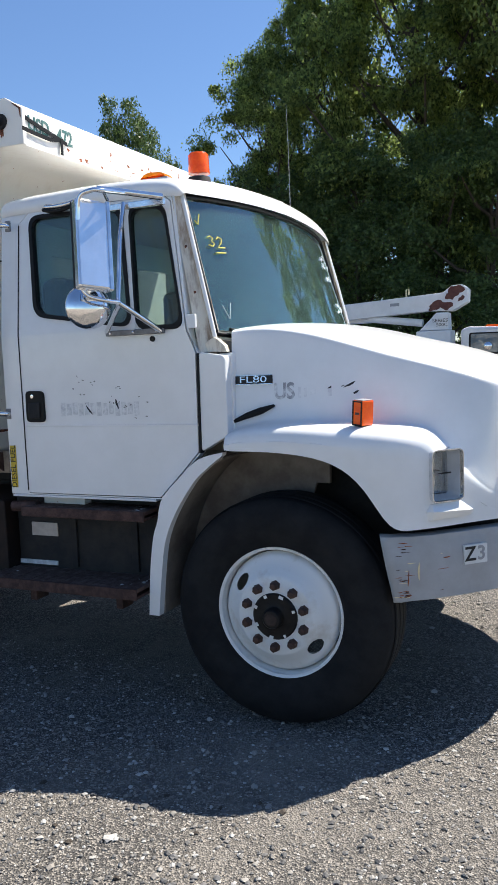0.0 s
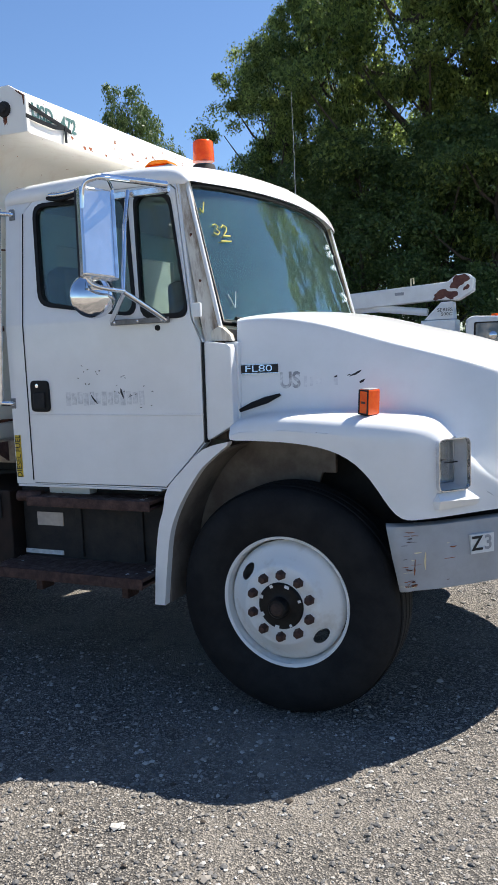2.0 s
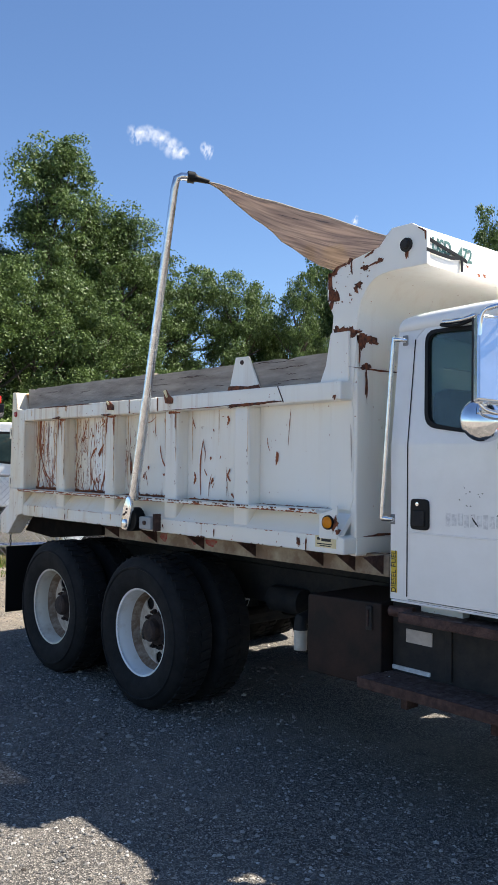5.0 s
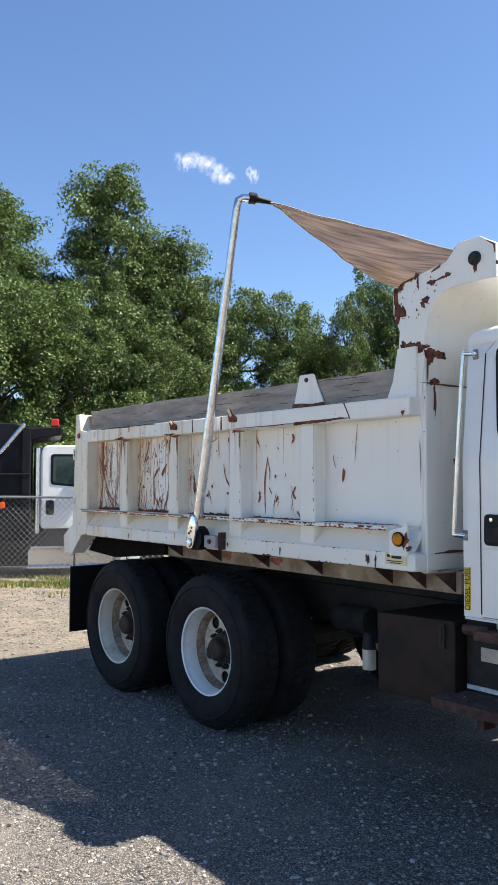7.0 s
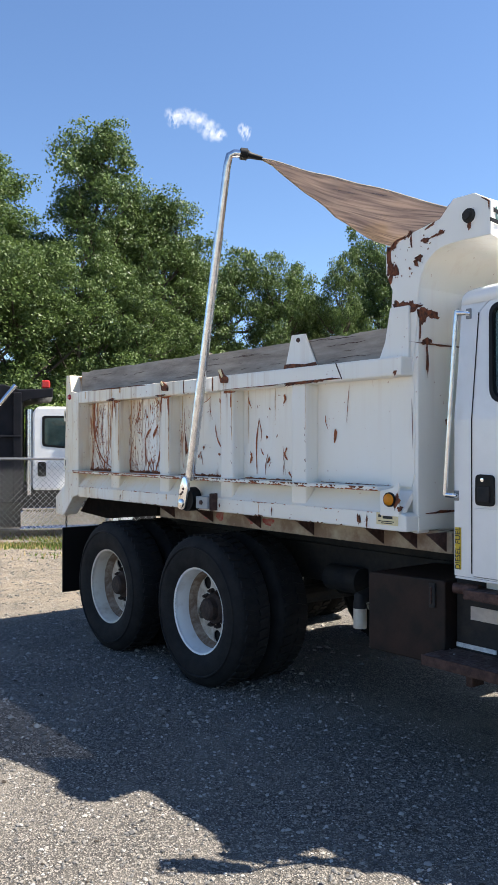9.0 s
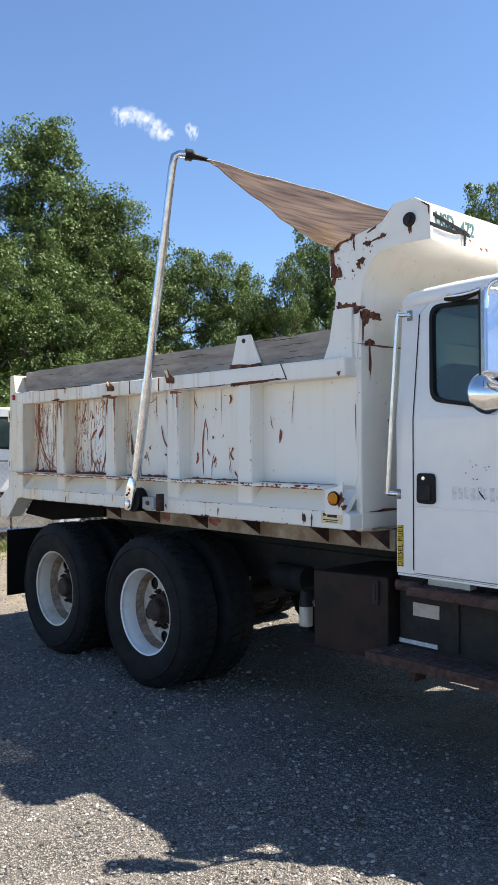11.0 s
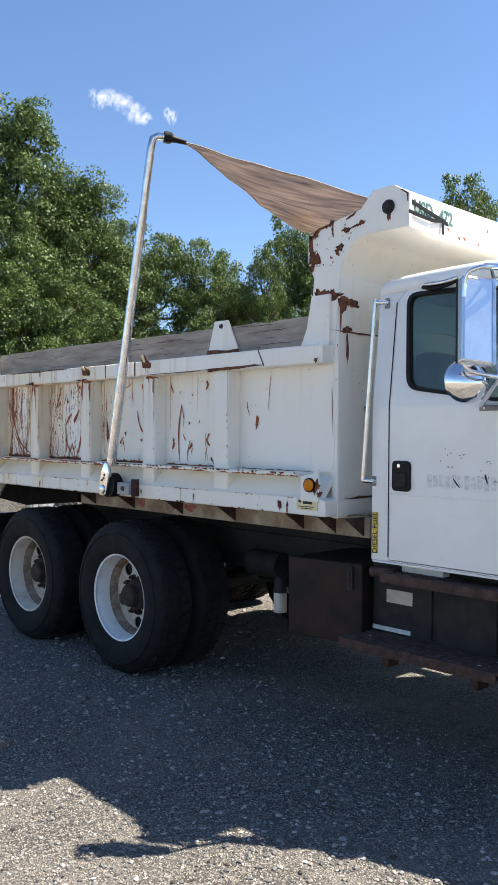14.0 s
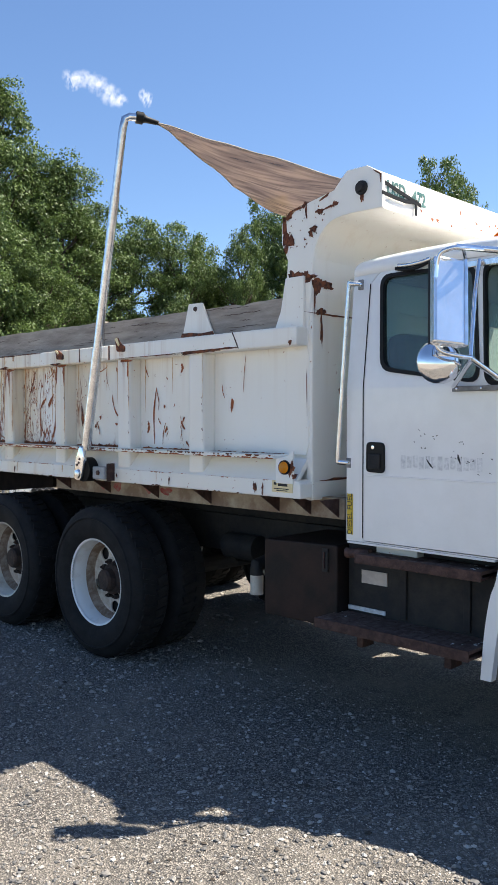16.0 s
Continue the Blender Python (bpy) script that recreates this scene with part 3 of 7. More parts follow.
both("pillar_foot", prism([(-0.334, 1.679), (-0.211, 1.676), (-0.222, 1.705), (-0.255, 1.735), (-0.275, 1.745), (-0.32, 1.72)], 0.018, 0.055, 0.003), PILLAR, truck, "grimy cream foot of the windscreen pillar")
both("cowl_return", B(-0.26, -0.196, 0.035, 0.12, 1.30, 1.672, 0.006), WHITE, truck, "white cowl return behind the hood")
both("cowl", prism(rounded([(-0.34, 1.225), (-0.205, 1.30), (-0.205, 1.66), (-0.335, 1.682)], 0.02), DOOR_Y + 0.0, DOOR_Y + 0.06, 0.006), WHITE, truck, "white cowl side panel")
part("cowl_top", mirror_y(grid([[(-0.33, 0.09, 1.68), (-0.33, 0.3, 1.72), (-0.33, YC, 1.74)], [(-0.215, 0.10, 1.675), (-0.05, 0.3, 1.70), (0.08, YC, 1.72)]])), BLACK, cab)

# hood with fenders in one piece
ST = [  # outer x, outer y, bottom z, fender top z, inner x, inner y, shoulder x, y, z, rise to the middle
    (-0.215, -0.045, 1.232, 1.302, -0.215, 0.05, -0.215, 0.085, 1.768, 0.050),
    (-0.10, -0.055, 1.236, 1.338, -0.10, 0.07, -0.10, 0.12, 1.783, 0.040),
    (0.10, -0.058, 1.230, 1.342, 0.09, 0.11, 0.10, 0.165, 1.755, 0.045),
    (0.30, -0.058, 1.195, 1.334, 0.28, 0.155, 0.30, 0.215, 1.688, 0.060),
    (0.43, -0.058, 1.088, 1.328, 0.41, 0.19, 0.46, 0.26, 1.634, 0.078),
    (0.525, -0.055, 0.905, 1.322, 0.51, 0.20, 0.555, 0.256, 1.607, 0.085),
    (0.61, -0.025, 0.913, 1.312, 0.595, 0.21, 0.635, 0.270, 1.585, 0.085),
    (0.685, 0.04, 0.913, 1.290, 0.675, 0.205, 0.72, 0.287, 1.559, 0.085),
    (0.785, 0.165, 0.913, 1.13, 0.786, 0.178, 0.81, 0.300, 1.530, 0.085),
    (0.90, 0.289, 0.913, 0.99, 0.902, 0.294, 0.91, 0.355, 1.491, 0.080),
    (1.01, 0.48, 0.90, 0.99, 1.01, 0.49, 1.0, 0.55, 1.450, 0.070),
    (1.07, 0.76, 0.88, 0.98, 1.07, 0.765, 1.05, 0.80, 1.415, 0.050),
    (1.09, YC, 0.88, 0.98, 1.085, YC, 1.05, YC, 1.40, 0.0),
]
rows = [[] for _ in range(17)]
for ox, oy, zb, zt, ix, iy, sx, sy, sz, rise in ST:
    o, i, s = Vector((ox, oy, 0)), Vector((ix, iy, 0)), Vector((sx, sy, 0))
    wide = max(0.0, YC - sy)
    crown = Vector((sx * 0.98, YC, sz + rise))
    d = (i - o)
    up = lambda z: Vector((0, 0, z))
    pts = [o + up(zb), o + up(zb + 0.018), o + up(zb + (zt - zb) * 0.55), o + up(zt - 0.075), o + d * 0.03 + up(zt - 0.040), o + d * 0.14 + up(zt - 0.012), o + d * 0.36 + up(zt), o + d * 0.65 + up(zt + 0.006),
           i - d * 0.08 + up(zt + 0.012), i + up(zt + 0.024), i.lerp(s, 0.2) + up(zt + 0.07), i.lerp(s, 0.62) + up(zt + (sz - zt) * 0.62), s.lerp(i, 0.05) + up(sz - 0.018), s.lerp(i, 0.01) + up(sz - 0.004),
           s + Vector((0, min(0.028, wide * 0.1), sz + 0.12 * rise)), s.lerp(Vector((crown.x, YC, 0)), 0.30) + up(sz + 0.62 * rise), crown]
    for r, p in zip(rows, pts):
        r.append(p)
bm = mirror_y(grid(rows))
hood = subdivided(part("hood", bm, WHITE, truck, "white hood with moulded fenders", smooth=180), 2)
sol = hood.modifiers.new("thick", "SOLIDIFY")
sol.thickness, sol.offset = 0.010, 0

# wheel arch liner and the splash guard behind the tyre
def arc_strip(pts, y0, y1, t, bm=None):
    """A bent strip of sheet along (x, z) points, from y0 to y1."""
    bm = bm or bmesh.new()
    n = len(pts)
    c = [Vector(p) for p in pts]
    off = []
    for k in range(n):
        d = (c[min(k + 1, n - 1)] - c[max(k - 1, 0)]).normalized()
        off.append(c[k] + Vector((-d.y, d.x)) * t)
    ring = [[bm.verts.new((p.x, y, p.y)) for p in line] for line, y in ((c, y0), (c, y1), (off, y1), (off, y0))]
    for a in range(4):
        s, e = ring[a], ring[(a + 1) % 4]
        for k in range(n - 1):
            bm.faces.new((s[k], s[k + 1], e[k + 1], e[k]))
    for k in (0, n - 1):
        bm.faces.new([ring[a][k] for a in range(4)])
    return bm
guard_line = [tuple(p)[:2] for p in curve([(-0.24, 1.20, 0), (-0.34, 1.14, 0), (-0.46, 1.00, 0), (-0.54, 0.84, 0), (-0.575, 0.68, 0), (-0.592, 0.45, 0)], 5)]
for sgn in (0, 1):
    bm = arc_strip(guard_line, -0.01, 0.42, 0.008)
    if sgn:
        for v in bm.verts:
            v.co.y = 2 * YC - v.co.y
    part("splash_liner", bm, LINER, truck, "dusty brown plastic splash liner", smooth=40)
bm = bmesh.new()
outl = curve([(-0.22, 1.228, 0), (-0.34, 1.195, 0), (-0.45, 1.105, 0), (-0.548, 1.005, 0), (-0.578, 0.90, 0), (-0.606, 0.82, 0), (-0.632, 0.66, 0), (-0.650, 0.447, 0)], 5)
innl = curve([(-0.225, 1.212, 0), (-0.30, 1.155, 0), (-0.375, 1.085, 0), (-0.475, 0.945, 0), (-0.538, 0.81, 0), (-0.568, 0.65, 0), (-0.594, 0.447, 0)], 5)
poly = [(p.x, p.y) for p in outl] + [(p.x, p.y) for p in innl[::-1]]
both("splash_guard", plate(poly, [], -0.055, -0.01), WHITE, truck, "white curved splash guard", smooth=30)
liner_line = [(-0.30, 1.20), (-0.1, 1.26), (0.12, 1.26), (0.33, 1.16), (0.46, 1.0), (0.55, 0.88)]
both("inner_fender", arc_strip([tuple(p)[:2] for p in curve([(x, z, 0) for x, z in liner_line], 4)], 0.12, 0.72, 0.01), BLACK, truck, smooth=40)
both("inner_panel", prism([(-0.60, 0.55), (-0.05, 0.60), (0.10, 1.05), (0.10, 1.235), (-0.30, 1.235), (-0.52, 1.05)], 0.27, 0.29), LINER, truck)
both("inner_panel", prism([(-0.02, 0.45), (0.42, 0.45), (0.60, 0.68), (0.66, 1.22), (-0.02, 1.26)], 0.44, 0.46), BLACK, truck)

# bumper
bp = [(0.475, -0.03), (0.53, -0.02), (0.586, 0.007), (0.666, 0.061), (0.783, 0.168), (0.90, 0.29), (1.01, 0.46), (1.10, 0.70), (1.14, 0.95), (1.15, YC)]
rows = []
for z, push in ((0.60, -0.02), (0.607, 0.0), (0.66, 0.0), (0.76, 0.012), (0.84, 0.0), (0.874, -0.003), (0.884, -0.025)):
    row = []
    for k, (x, y) in enumerate(bp):
        a, b = Vector(bp[max(k - 1, 0)]), Vector(bp[min(k + 1, len(bp) - 1)])
        d = (b - a).normalized()
        row.append((x + d.y * push + (0.055 * (0.88 - z) / 0.28 if k == 0 else 0.03 * (0.88 - z) / 0.28 if k == 1 else 0), y - d.x * push, z))
    rows.append(row)
bumper = part("bumper", mirror_y(grid(rows)), BUMPER, truck, "scuffed grey steel bumper with a number sticker", smooth=50)
sol = bumper.modifiers.new("thick", "SOLIDIFY")
sol.thickness, sol.offset = 0.008, 0

# chassis
chassis = both("frame_rail", B(-5.35, 1.0, YC - 0.45, YC - 0.37, 0.68, 0.95, 0.008), BLACK, truck, "black steel chassis frame")
both("hinge_bracket", B(0.10, 0.17, 0.26, 0.29, 1.05, 1.23, 0.004), LINER, truck)
# unseen box and plate, added to stop sun leaking through the open nose
part("radiator", B(0.62, 0.98, 0.36, 2 * YC - 0.36, 0.66, 1.18, 0.02), BLACK, truck)
fill = [(x - 0.02, y + 0.015) for x, y in bp[3:]]
bm = grid([[(0.55, max(y, 0.2), z) for x, y in fill] + [(0.55, 2 * YC - y, z) for x, y in fill[-2::-1]] if s_ else [(x, y, z) for x, y in fill] + [(x, 2 * YC - y, z) for x, y in fill[-2::-1]] for z, s_ in ((0.868, 0), (0.860, 1), (0.845, 1), (0.845, 0))])
part("bumper_filler", bm, BLACK, truck)
part("engine_block", B(-0.3, 0.75, YC - 0.36, YC + 0.36, 0.68, 1.35, 0.05), BLACK, truck)


correcting[0] = False


# wheels: axle along y, outer face towards -y
def bulged_disc(n=144):
    """A pressed wheel disc that bulges to its flat middle, pierced by two oval hand holes."""
    bm = bmesh.new()
    line = ((0.279, -0.075), (0.272, -0.094), (0.264, -0.104), (0.256, -0.109), (0.248, -0.113), (0.240, -0.118), (0.232, -0.123), (0.224, -0.129), (0.216, -0.136), (0.208, -0.143), (0.200, -0.150), (0.192, -0.157), (0.186, -0.163), (0.180, -0.167), (0.172, -0.169), (0.10, -0.169), (0.09, -0.160))

    def inside(x, z):
        return ((abs(x) - 0.220) / 0.025) ** 2 + (z / 0.046) ** 2

    rings = [[bm.verts.new((r * math.cos(2 * math.pi * k / n), y, r * math.sin(2 * math.pi * k / n))) for k in range(n)] for r, y in line]
    for a, b in zip(rings, rings[1:]):
        for k in range(n):
            q = (a[k], a[(k + 1) % n], b[(k + 1) % n], b[k])
            c = sum((v.co for v in q), Vector()) / 4
            if inside(c.x, c.z) > 1:
                bm.faces.new(q)
    for v in list(bm.verts):
        if not v.link_faces:
            bm.verts.remove(v)
    for v in bm.verts:  # the holes' edges are drawn to clean ovals
        e = inside(v.co.x, v.co.z)
        if 0.4 < e < 2.2 and v.is_boundary:
            c = math.copysign(0.220, v.co.x)
            v.co.x, v.co.z = c + (v.co.x - c) / math.sqrt(e), v.co.z / math.sqrt(e)
    return bm


def make_wheel(name, dished, y_in):
    """A tyre, a painted disc wheel, a hub and nuts, about the origin."""
    w = new(name)
    w.parent = truck
    R = 0.525
    prof = [(0.295, -0.115), (0.33, -0.135), (0.40, -0.155), (0.455, -0.15), (0.495, -0.135), (0.515, -0.118), (R, -0.10), (R + 0.002, 0.0), (R, 0.10), (0.515, 0.118), (0.495, 0.135), (0.455, 0.15), (0.40, 0.155), (0.33, 0.135), (0.295, 0.115)]
    tyre = part("tyre", lathe(prof, 72), RUBBER, w, "black rubber tyre", smooth=35)
    for r_ in (0.452,) if dished else ():
        part("sidewall_rib", lathe([(r_ - 0.010, -0.150), (r_ - 0.004, -0.158), (r_ + 0.004, -0.158), (r_ + 0.010, -0.148)], 72), RUBBER, tyre, smooth=35)
    bmg = bmesh.new()
    for yy in () if dished else (-0.06, 0.0, 0.06):
        lathe([(R + 0.004, yy - 0.026), (R + 0.009, yy - 0.02), (R + 0.009, yy + 0.02), (R + 0.004, yy + 0.026)], 72, bmg)
    if dished:  # chunky drive tread 
        for k in range(46):
            for side_, ph in ((-1, 0.0), (1, 0.5)):
                a = 2 * math.pi * (k + ph) / 46
                box(bmg, -0.022, 0.022, side_ * 0.058 - 0.042, side_ * 0.058 + 0.042, R - 0.006, R + 0.011, 0, Matrix.Rotation(a, 4, "Y") @ Matrix.Rotation(side_ * 0.25, 4, "Z"))
    part("tread", bmg, RUBBER, tyre, smooth=35)
    rim = part("rim", lathe([(0.292, -0.118), (0.305, -0.124), (0.306, -0.114), (0.299, -0.106), (0.291, -0.09), (0.282, -0.06), (0.276, 0.0), (0.276, 0.13), (0.296, 0.14)] , 64), RIMW, w, "white painted steel rim", smooth=35)
    d = 0.05 if dished else -0.163
    def ring(r, n=48, cx=0.0, cz=0.0, sx=1.0, turn=0.0):
        out = []
        for k in range(n):
            a = 2 * math.pi * k / n
            x, z = r * sx * math.cos(a), r * math.sin(a)
            out.append((cx + x * math.cos(turn) - z * math.sin(turn), cz + x * math.sin(turn) + z * math.cos(turn)))
        return out
    if dished:
        ovals = [ring(0.046, 20, 0.206 * math.cos(a), 0.205 * math.sin(a), 1.0, a) for a in [2 * math.pi * k / 5 for k in range(5)]]
        disc = part("disc", plate(ring(0.255, 64), [ring(0.075, 32), *ovals], d, d + 0.01), RIMD, w, "steel wheel disc")
        part("disc_rim", lathe([(0.25, d), (0.262, d - 0.006), (0.272, d - 0.024), (0.280, d - 0.055), (0.276, d - 0.06), (0.25, d + 0.012)], 64), RIMB, disc, smooth=40)
        # black disc added behind the hand holes to give them a shaded depth
        part("brake_drum", lathe([(0.0, d + 0.03), (0.262, d + 0.03), (0.262, d + 0.10), (0.0, d + 0.10)], 32), BLACK, w, smooth=30)
        part("hub_face", lathe([(0.076, d + 0.002), (0.09, d - 0.004), (0.150, d - 0.006), (0.156, d - 0.001)], 48), RIMD, disc, smooth=40)
    else:  # a disc that bulges outwards, with two hand holes
        disc = part("disc", bulged_disc(), RIMW, w, "white steel wheel disc with two hand holes", smooth=30)
        part("brake_drum", lathe([(0.0, -0.03), (0.20, -0.03), (0.20, 0.10), (0.0, 0.10)], 32), BLACK, w, smooth=30)
    y0 = d - 0.006
    part("hub", lathe([(0.0, y0 - 0.060), (0.038, y0 - 0.058), (0.044, y0 - 0.050), (0.046, y0 - 0.014), (0.060, y0 - 0.008), (0.100, y0 - 0.012), (0.107, y0 - 0.006), (0.107, y0 + 0.01)] if not dished else [(0.0, y0 - 0.105), (0.064, y0 - 0.10), (0.078, y0 - 0.086), (0.084, y0 - 0.045), (0.104, y0 - 0.034), (0.110, y0 - 0.026), (0.110, y0 + 0.01)], 32), HUBB if dished else GREASE, w, "rusty brown axle hub" if dished else "black greasy hub", smooth=35)
    if not dished:
        part("hub_cap", lathe([(0.0, y0 - 0.063), (0.026, y0 - 0.062), (0.030, y0 - 0.058)], 24), HUBB, w, "grimy grey hub cap", smooth=35)
        for k, a in enumerate((0.4, 1.1, 2.0, 2.9, 3.6, 4.4, 5.3)):  # paint flaked off round the hub
            m_ = Matrix.Rotation(a, 4, "Y") @ Matrix.Translation((0.098, y0 - 0.0135, 0))
            part("paint_flake", box(bmesh.new(), -0.008, 0.006, -0.001, 0.001, -0.006 - 0.003 * (k % 3), 0.006 + 0.004 * (k % 2), 0, m_), RIMW, w)
    for k in range(10):
        a = 2 * math.pi * (k + 0.5) / 10
        far = 0.126 if dished else 0.143
        cx, cz = far * math.cos(a), far * math.sin(a)
        bmn = lathe([(0.0, y0 - 0.036), (0.014, y0 - 0.034), (0.020, y0 - 0.026), (0.021, y0 - 0.006), (0.025, y0 + 0.002)] if not dished else [(0.0, y0 - 0.050), (0.009, y0 - 0.048), (0.010, y0 - 0.034), (0.017, y0 - 0.032), (0.019, y0 + 0.002)], 6, at=(cx, 0, cz))
        part("lug_nut", bmn, HUBB if dished else LUG, w, smooth=25)
    return w


front_wheel = make_wheel("wheel", False, 0)
front_wheel.matrix_basis = pose(0, 0.122, 0.5, 0, 0, 0) @ Matrix.Diagonal((0.985, 1, 0.985, 1)) @ pose(0, 0, 0, 0, 38, 0)
copy_thing(front_wheel, pose(0, 2 * YC - 0.122, 0.5, 0, 0, 180))
rear_wheel = make_wheel("wheel", True, 0)
rear_wheel.matrix_basis = pose(-3.562, -0.03, 0.495, 0, 18, 0)
for x in (-3.562, -4.858):
    for y, flip in ((-0.03, 0), (0.31, 180), (2 * YC - 0.31, 0), (2 * YC + 0.03, 180)):
        if x == -3.562 and y == -0.03:
            continue
        w = copy_thing(rear_wheel, pose(x, y, 0.495, 0, 18 if y < 0 else 40 * y + 30 * x, flip))
        if x < -4 and y < 0:  # the hindmost wheel is the dirtiest
            for ch in w.children:
                if ch.name.startswith("rim"):
                    ch.material_slots[0].link = "OBJECT"
                    ch.material_slots[0].material = RIMC
for x in (0, -3.562, -4.858):
    part("axle", tube([(x, 0.2, 0.495), (x, 2 * YC - 0.2, 0.495)], 0.07, 12), BLACK, truck)

# dump body
correcting[0] = True
SHEET = -0.005
bodyb = part("dump_body", B(-5.60, -1.75, SHEET, SHEET + 0.03, 1.25, 2.10), SHEETM, truck, "white painted steel dump body streaked with rust")
part("far_sheet", B(-5.60, -1.75, 2 * YC - SHEET - 0.03, 2 * YC - SHEET, 1.25, 2.10), BODYW, bodyb)
part("body_floor", B(-5.60, -1.75, 0.02, 2 * YC - 0.02, 1.19, 1.25), BODYW, bodyb)
for s in (0, 1):
    def side(bm, s=s):
        if s:
            for v in bm.verts:
                v.co.y = 2 * YC - v.co.y
        return bm
    part("top_rail", side(B(-5.44, -1.745, -0.12, 0.02, 2.045, 2.15, 0.01)), BODYW, bodyb, "white top rail with rust spots")
    part("bottom_rail", side(prism([(-5.44, 1.30), (-5.44, 1.205), (-5.42, 1.205), (-1.713, 1.205), (-1.713, 1.29), (-1.75, 1.305)], -0.12, 0.02, 0.008)), BODYW, bodyb, "white bottom rail")
    bm = bmesh.new()
    vs = [bm.verts.new(p) for p in ((-5.55, -0.115, 1.30), (-1.75, -0.115, 1.30), (-1.75, -0.02, 1.42), (-5.55, -0.02, 1.42))]
    bm.faces.new(vs)
    r = bmesh.ops.extrude_face_region(bm, geom=list(bm.faces))
    bmesh.ops.translate(bm, vec=(0, 0.02, -0.02), verts=[v for v in r["geom"] if isinstance(v, bmesh.types.BMVert)])
    part("sill_slope", side(bm), BODYW, bodyb)
    part("rub_ledge", side(B(-5.60, -1.89, -0.15, 0.0, 1.418, 1.442, 0.004)), BODYW, bodyb, "rusty rub ledge")
    for x in (-4.81, -4.065, -3.29, -2.56):
        part("side_post", side(B(x - 0.075, x + 0.06, -0.105, 0.0, 1.29, 2.05, 0.012)), BODYW, bodyb, "white box-section side post")
    part("corner_post", side(prism([(-5.675, 2.31), (-5.715, 1.30), (-5.90, 1.185), (-5.885, 1.025), (-5.74, 1.02), (-5.70, 1.045), (-5.54, 1.20), (-5.44, 1.22), (-5.44, 2.14), (-5.58, 2.16), (-5.61, 2.31)], -0.12, 0.02, 0.008)), BODYW, bodyb, "white rear corner post")
    # front corner with the cab shield's side plate
    top_line = [(-1.245, 2.715), (-1.245, 2.885), (-1.345, 2.945), (-1.475, 2.945), (-1.56, 2.86), (-1.80, 2.815), (-1.93, 2.74), (-1.93, 2.63), (-1.885, 2.53), (-1.90, 2.36), (-1.95, 2.15), (-1.95, 2.05)]
    low_line = [(-1.745, 2.05), (-1.72, 2.30)] + [tuple(p)[:2] for p in curve([(-1.71, 2.44, 0), (-1.685, 2.58, 0), (-1.61, 2.68, 0), (-1.50, 2.715, 0), (-1.30, 2.715, 0)], 4)]
    part("shield_side", side(prism(top_line + low_line, -0.03, -0.005, 0.004)), BODYW, bodyb, "white cab shield side plate with rust patches")
    part("front_corner", side(prism([(-1.90, 2.05), (-1.75, 2.05), (-1.735, 1.99), (-1.735, 1.50), (-1.755, 1.44), (-1.90, 1.44)], SHEET - 0.02, SHEET + 0.01, 0.004)), BODYW, bodyb)
    part("marker_plate", side(prism([(-1.885, 1.285), (-1.755, 1.285), (-1.755, 1.47), (-1.80, 1.44), (-1.885, 1.42)], -0.13, -0.118, 0.004)), BODYW, bodyb)
part("bulkhead", B(-1.76, -1.715, -0.02, 2 * YC + 0.02, 1.19, 2.60, 0.01), BODYW, bodyb, "white front bulkhead with rusty seams")
shield = [tuple(p)[:2] for p in curve([(-1.735, 2.30, 0), (-1.725, 2.44, 0), (-1.70, 2.58, 0), (-1.62, 2.69, 0), (-1.50, 2.725, 0), (-1.26, 2.722, 0)], 5)]
part("shield_underside", arc_strip(shield, -0.01, 2 * YC + 0.01, 0.012), BODYW, bodyb, "cream curved underside of the cab shield", smooth=50)
part("shield_top", prism([(-1.255, 2.715), (-1.255, 2.885), (-1.345, 2.94), (-1.475, 2.94), (-1.56, 2.855), (-1.74, 2.82), (-1.74, 2.79), (-1.57, 2.82), (-1.48, 2.90), (-1.35, 2.90), (-1.29, 2.86), (-1.275, 2.715)], -0.008, 2 * YC + 0.008), BODYW, bodyb, "white cab shield top with green paint marks")
part("tailgate", B(-5.66, -5.60, 0.04, 2 * YC - 0.04, 1.15, 2.2, 0.01), BODYW, bodyb, "white tailgate")
def plank(x0, x1, top, seed):
    """A weathered plank on edge, its upper edge worn uneven."""
    rr = random.Random(seed)
    n = int((x1 - x0) / 0.06)
    up = [(x0 + (x1 - x0) * k / n, top - abs(rr.gauss(0, 0.0035)) - (0.012 if rr.random() < 0.08 else 0)) for k in range(n + 1)]
    part("side_board", prism([(x0, 2.152)] + up + [(x1, 2.152)], -0.005, 0.035), WOOD, bodyb, "weathered grey timber sideboard")
    for k in range(int((x1 - x0) * 3)):  # drying cracks
        x, z, w = rr.uniform(x0 + 0.1, x1 - 0.3), rr.uniform(2.19, top - 0.03), rr.uniform(0.05, 0.28)
        line = [(x + w * j / 6, z + rr.gauss(0, 0.0012) + 0.003 * math.sin(0.8 * j + k)) for j in range(7)]
        wid = rr.uniform(0.0006, 0.0020)
        part("crack", prism([(p, q + wid * math.sin(math.pi * j / 6)) for j, (p, q) in enumerate(line)] + [(p, q - wid * math.sin(math.pi * j / 6) - 0.0003) for j, (p, q) in reversed(list(enumerate(line)))], -0.0062, -0.0052), STEP, bodyb)


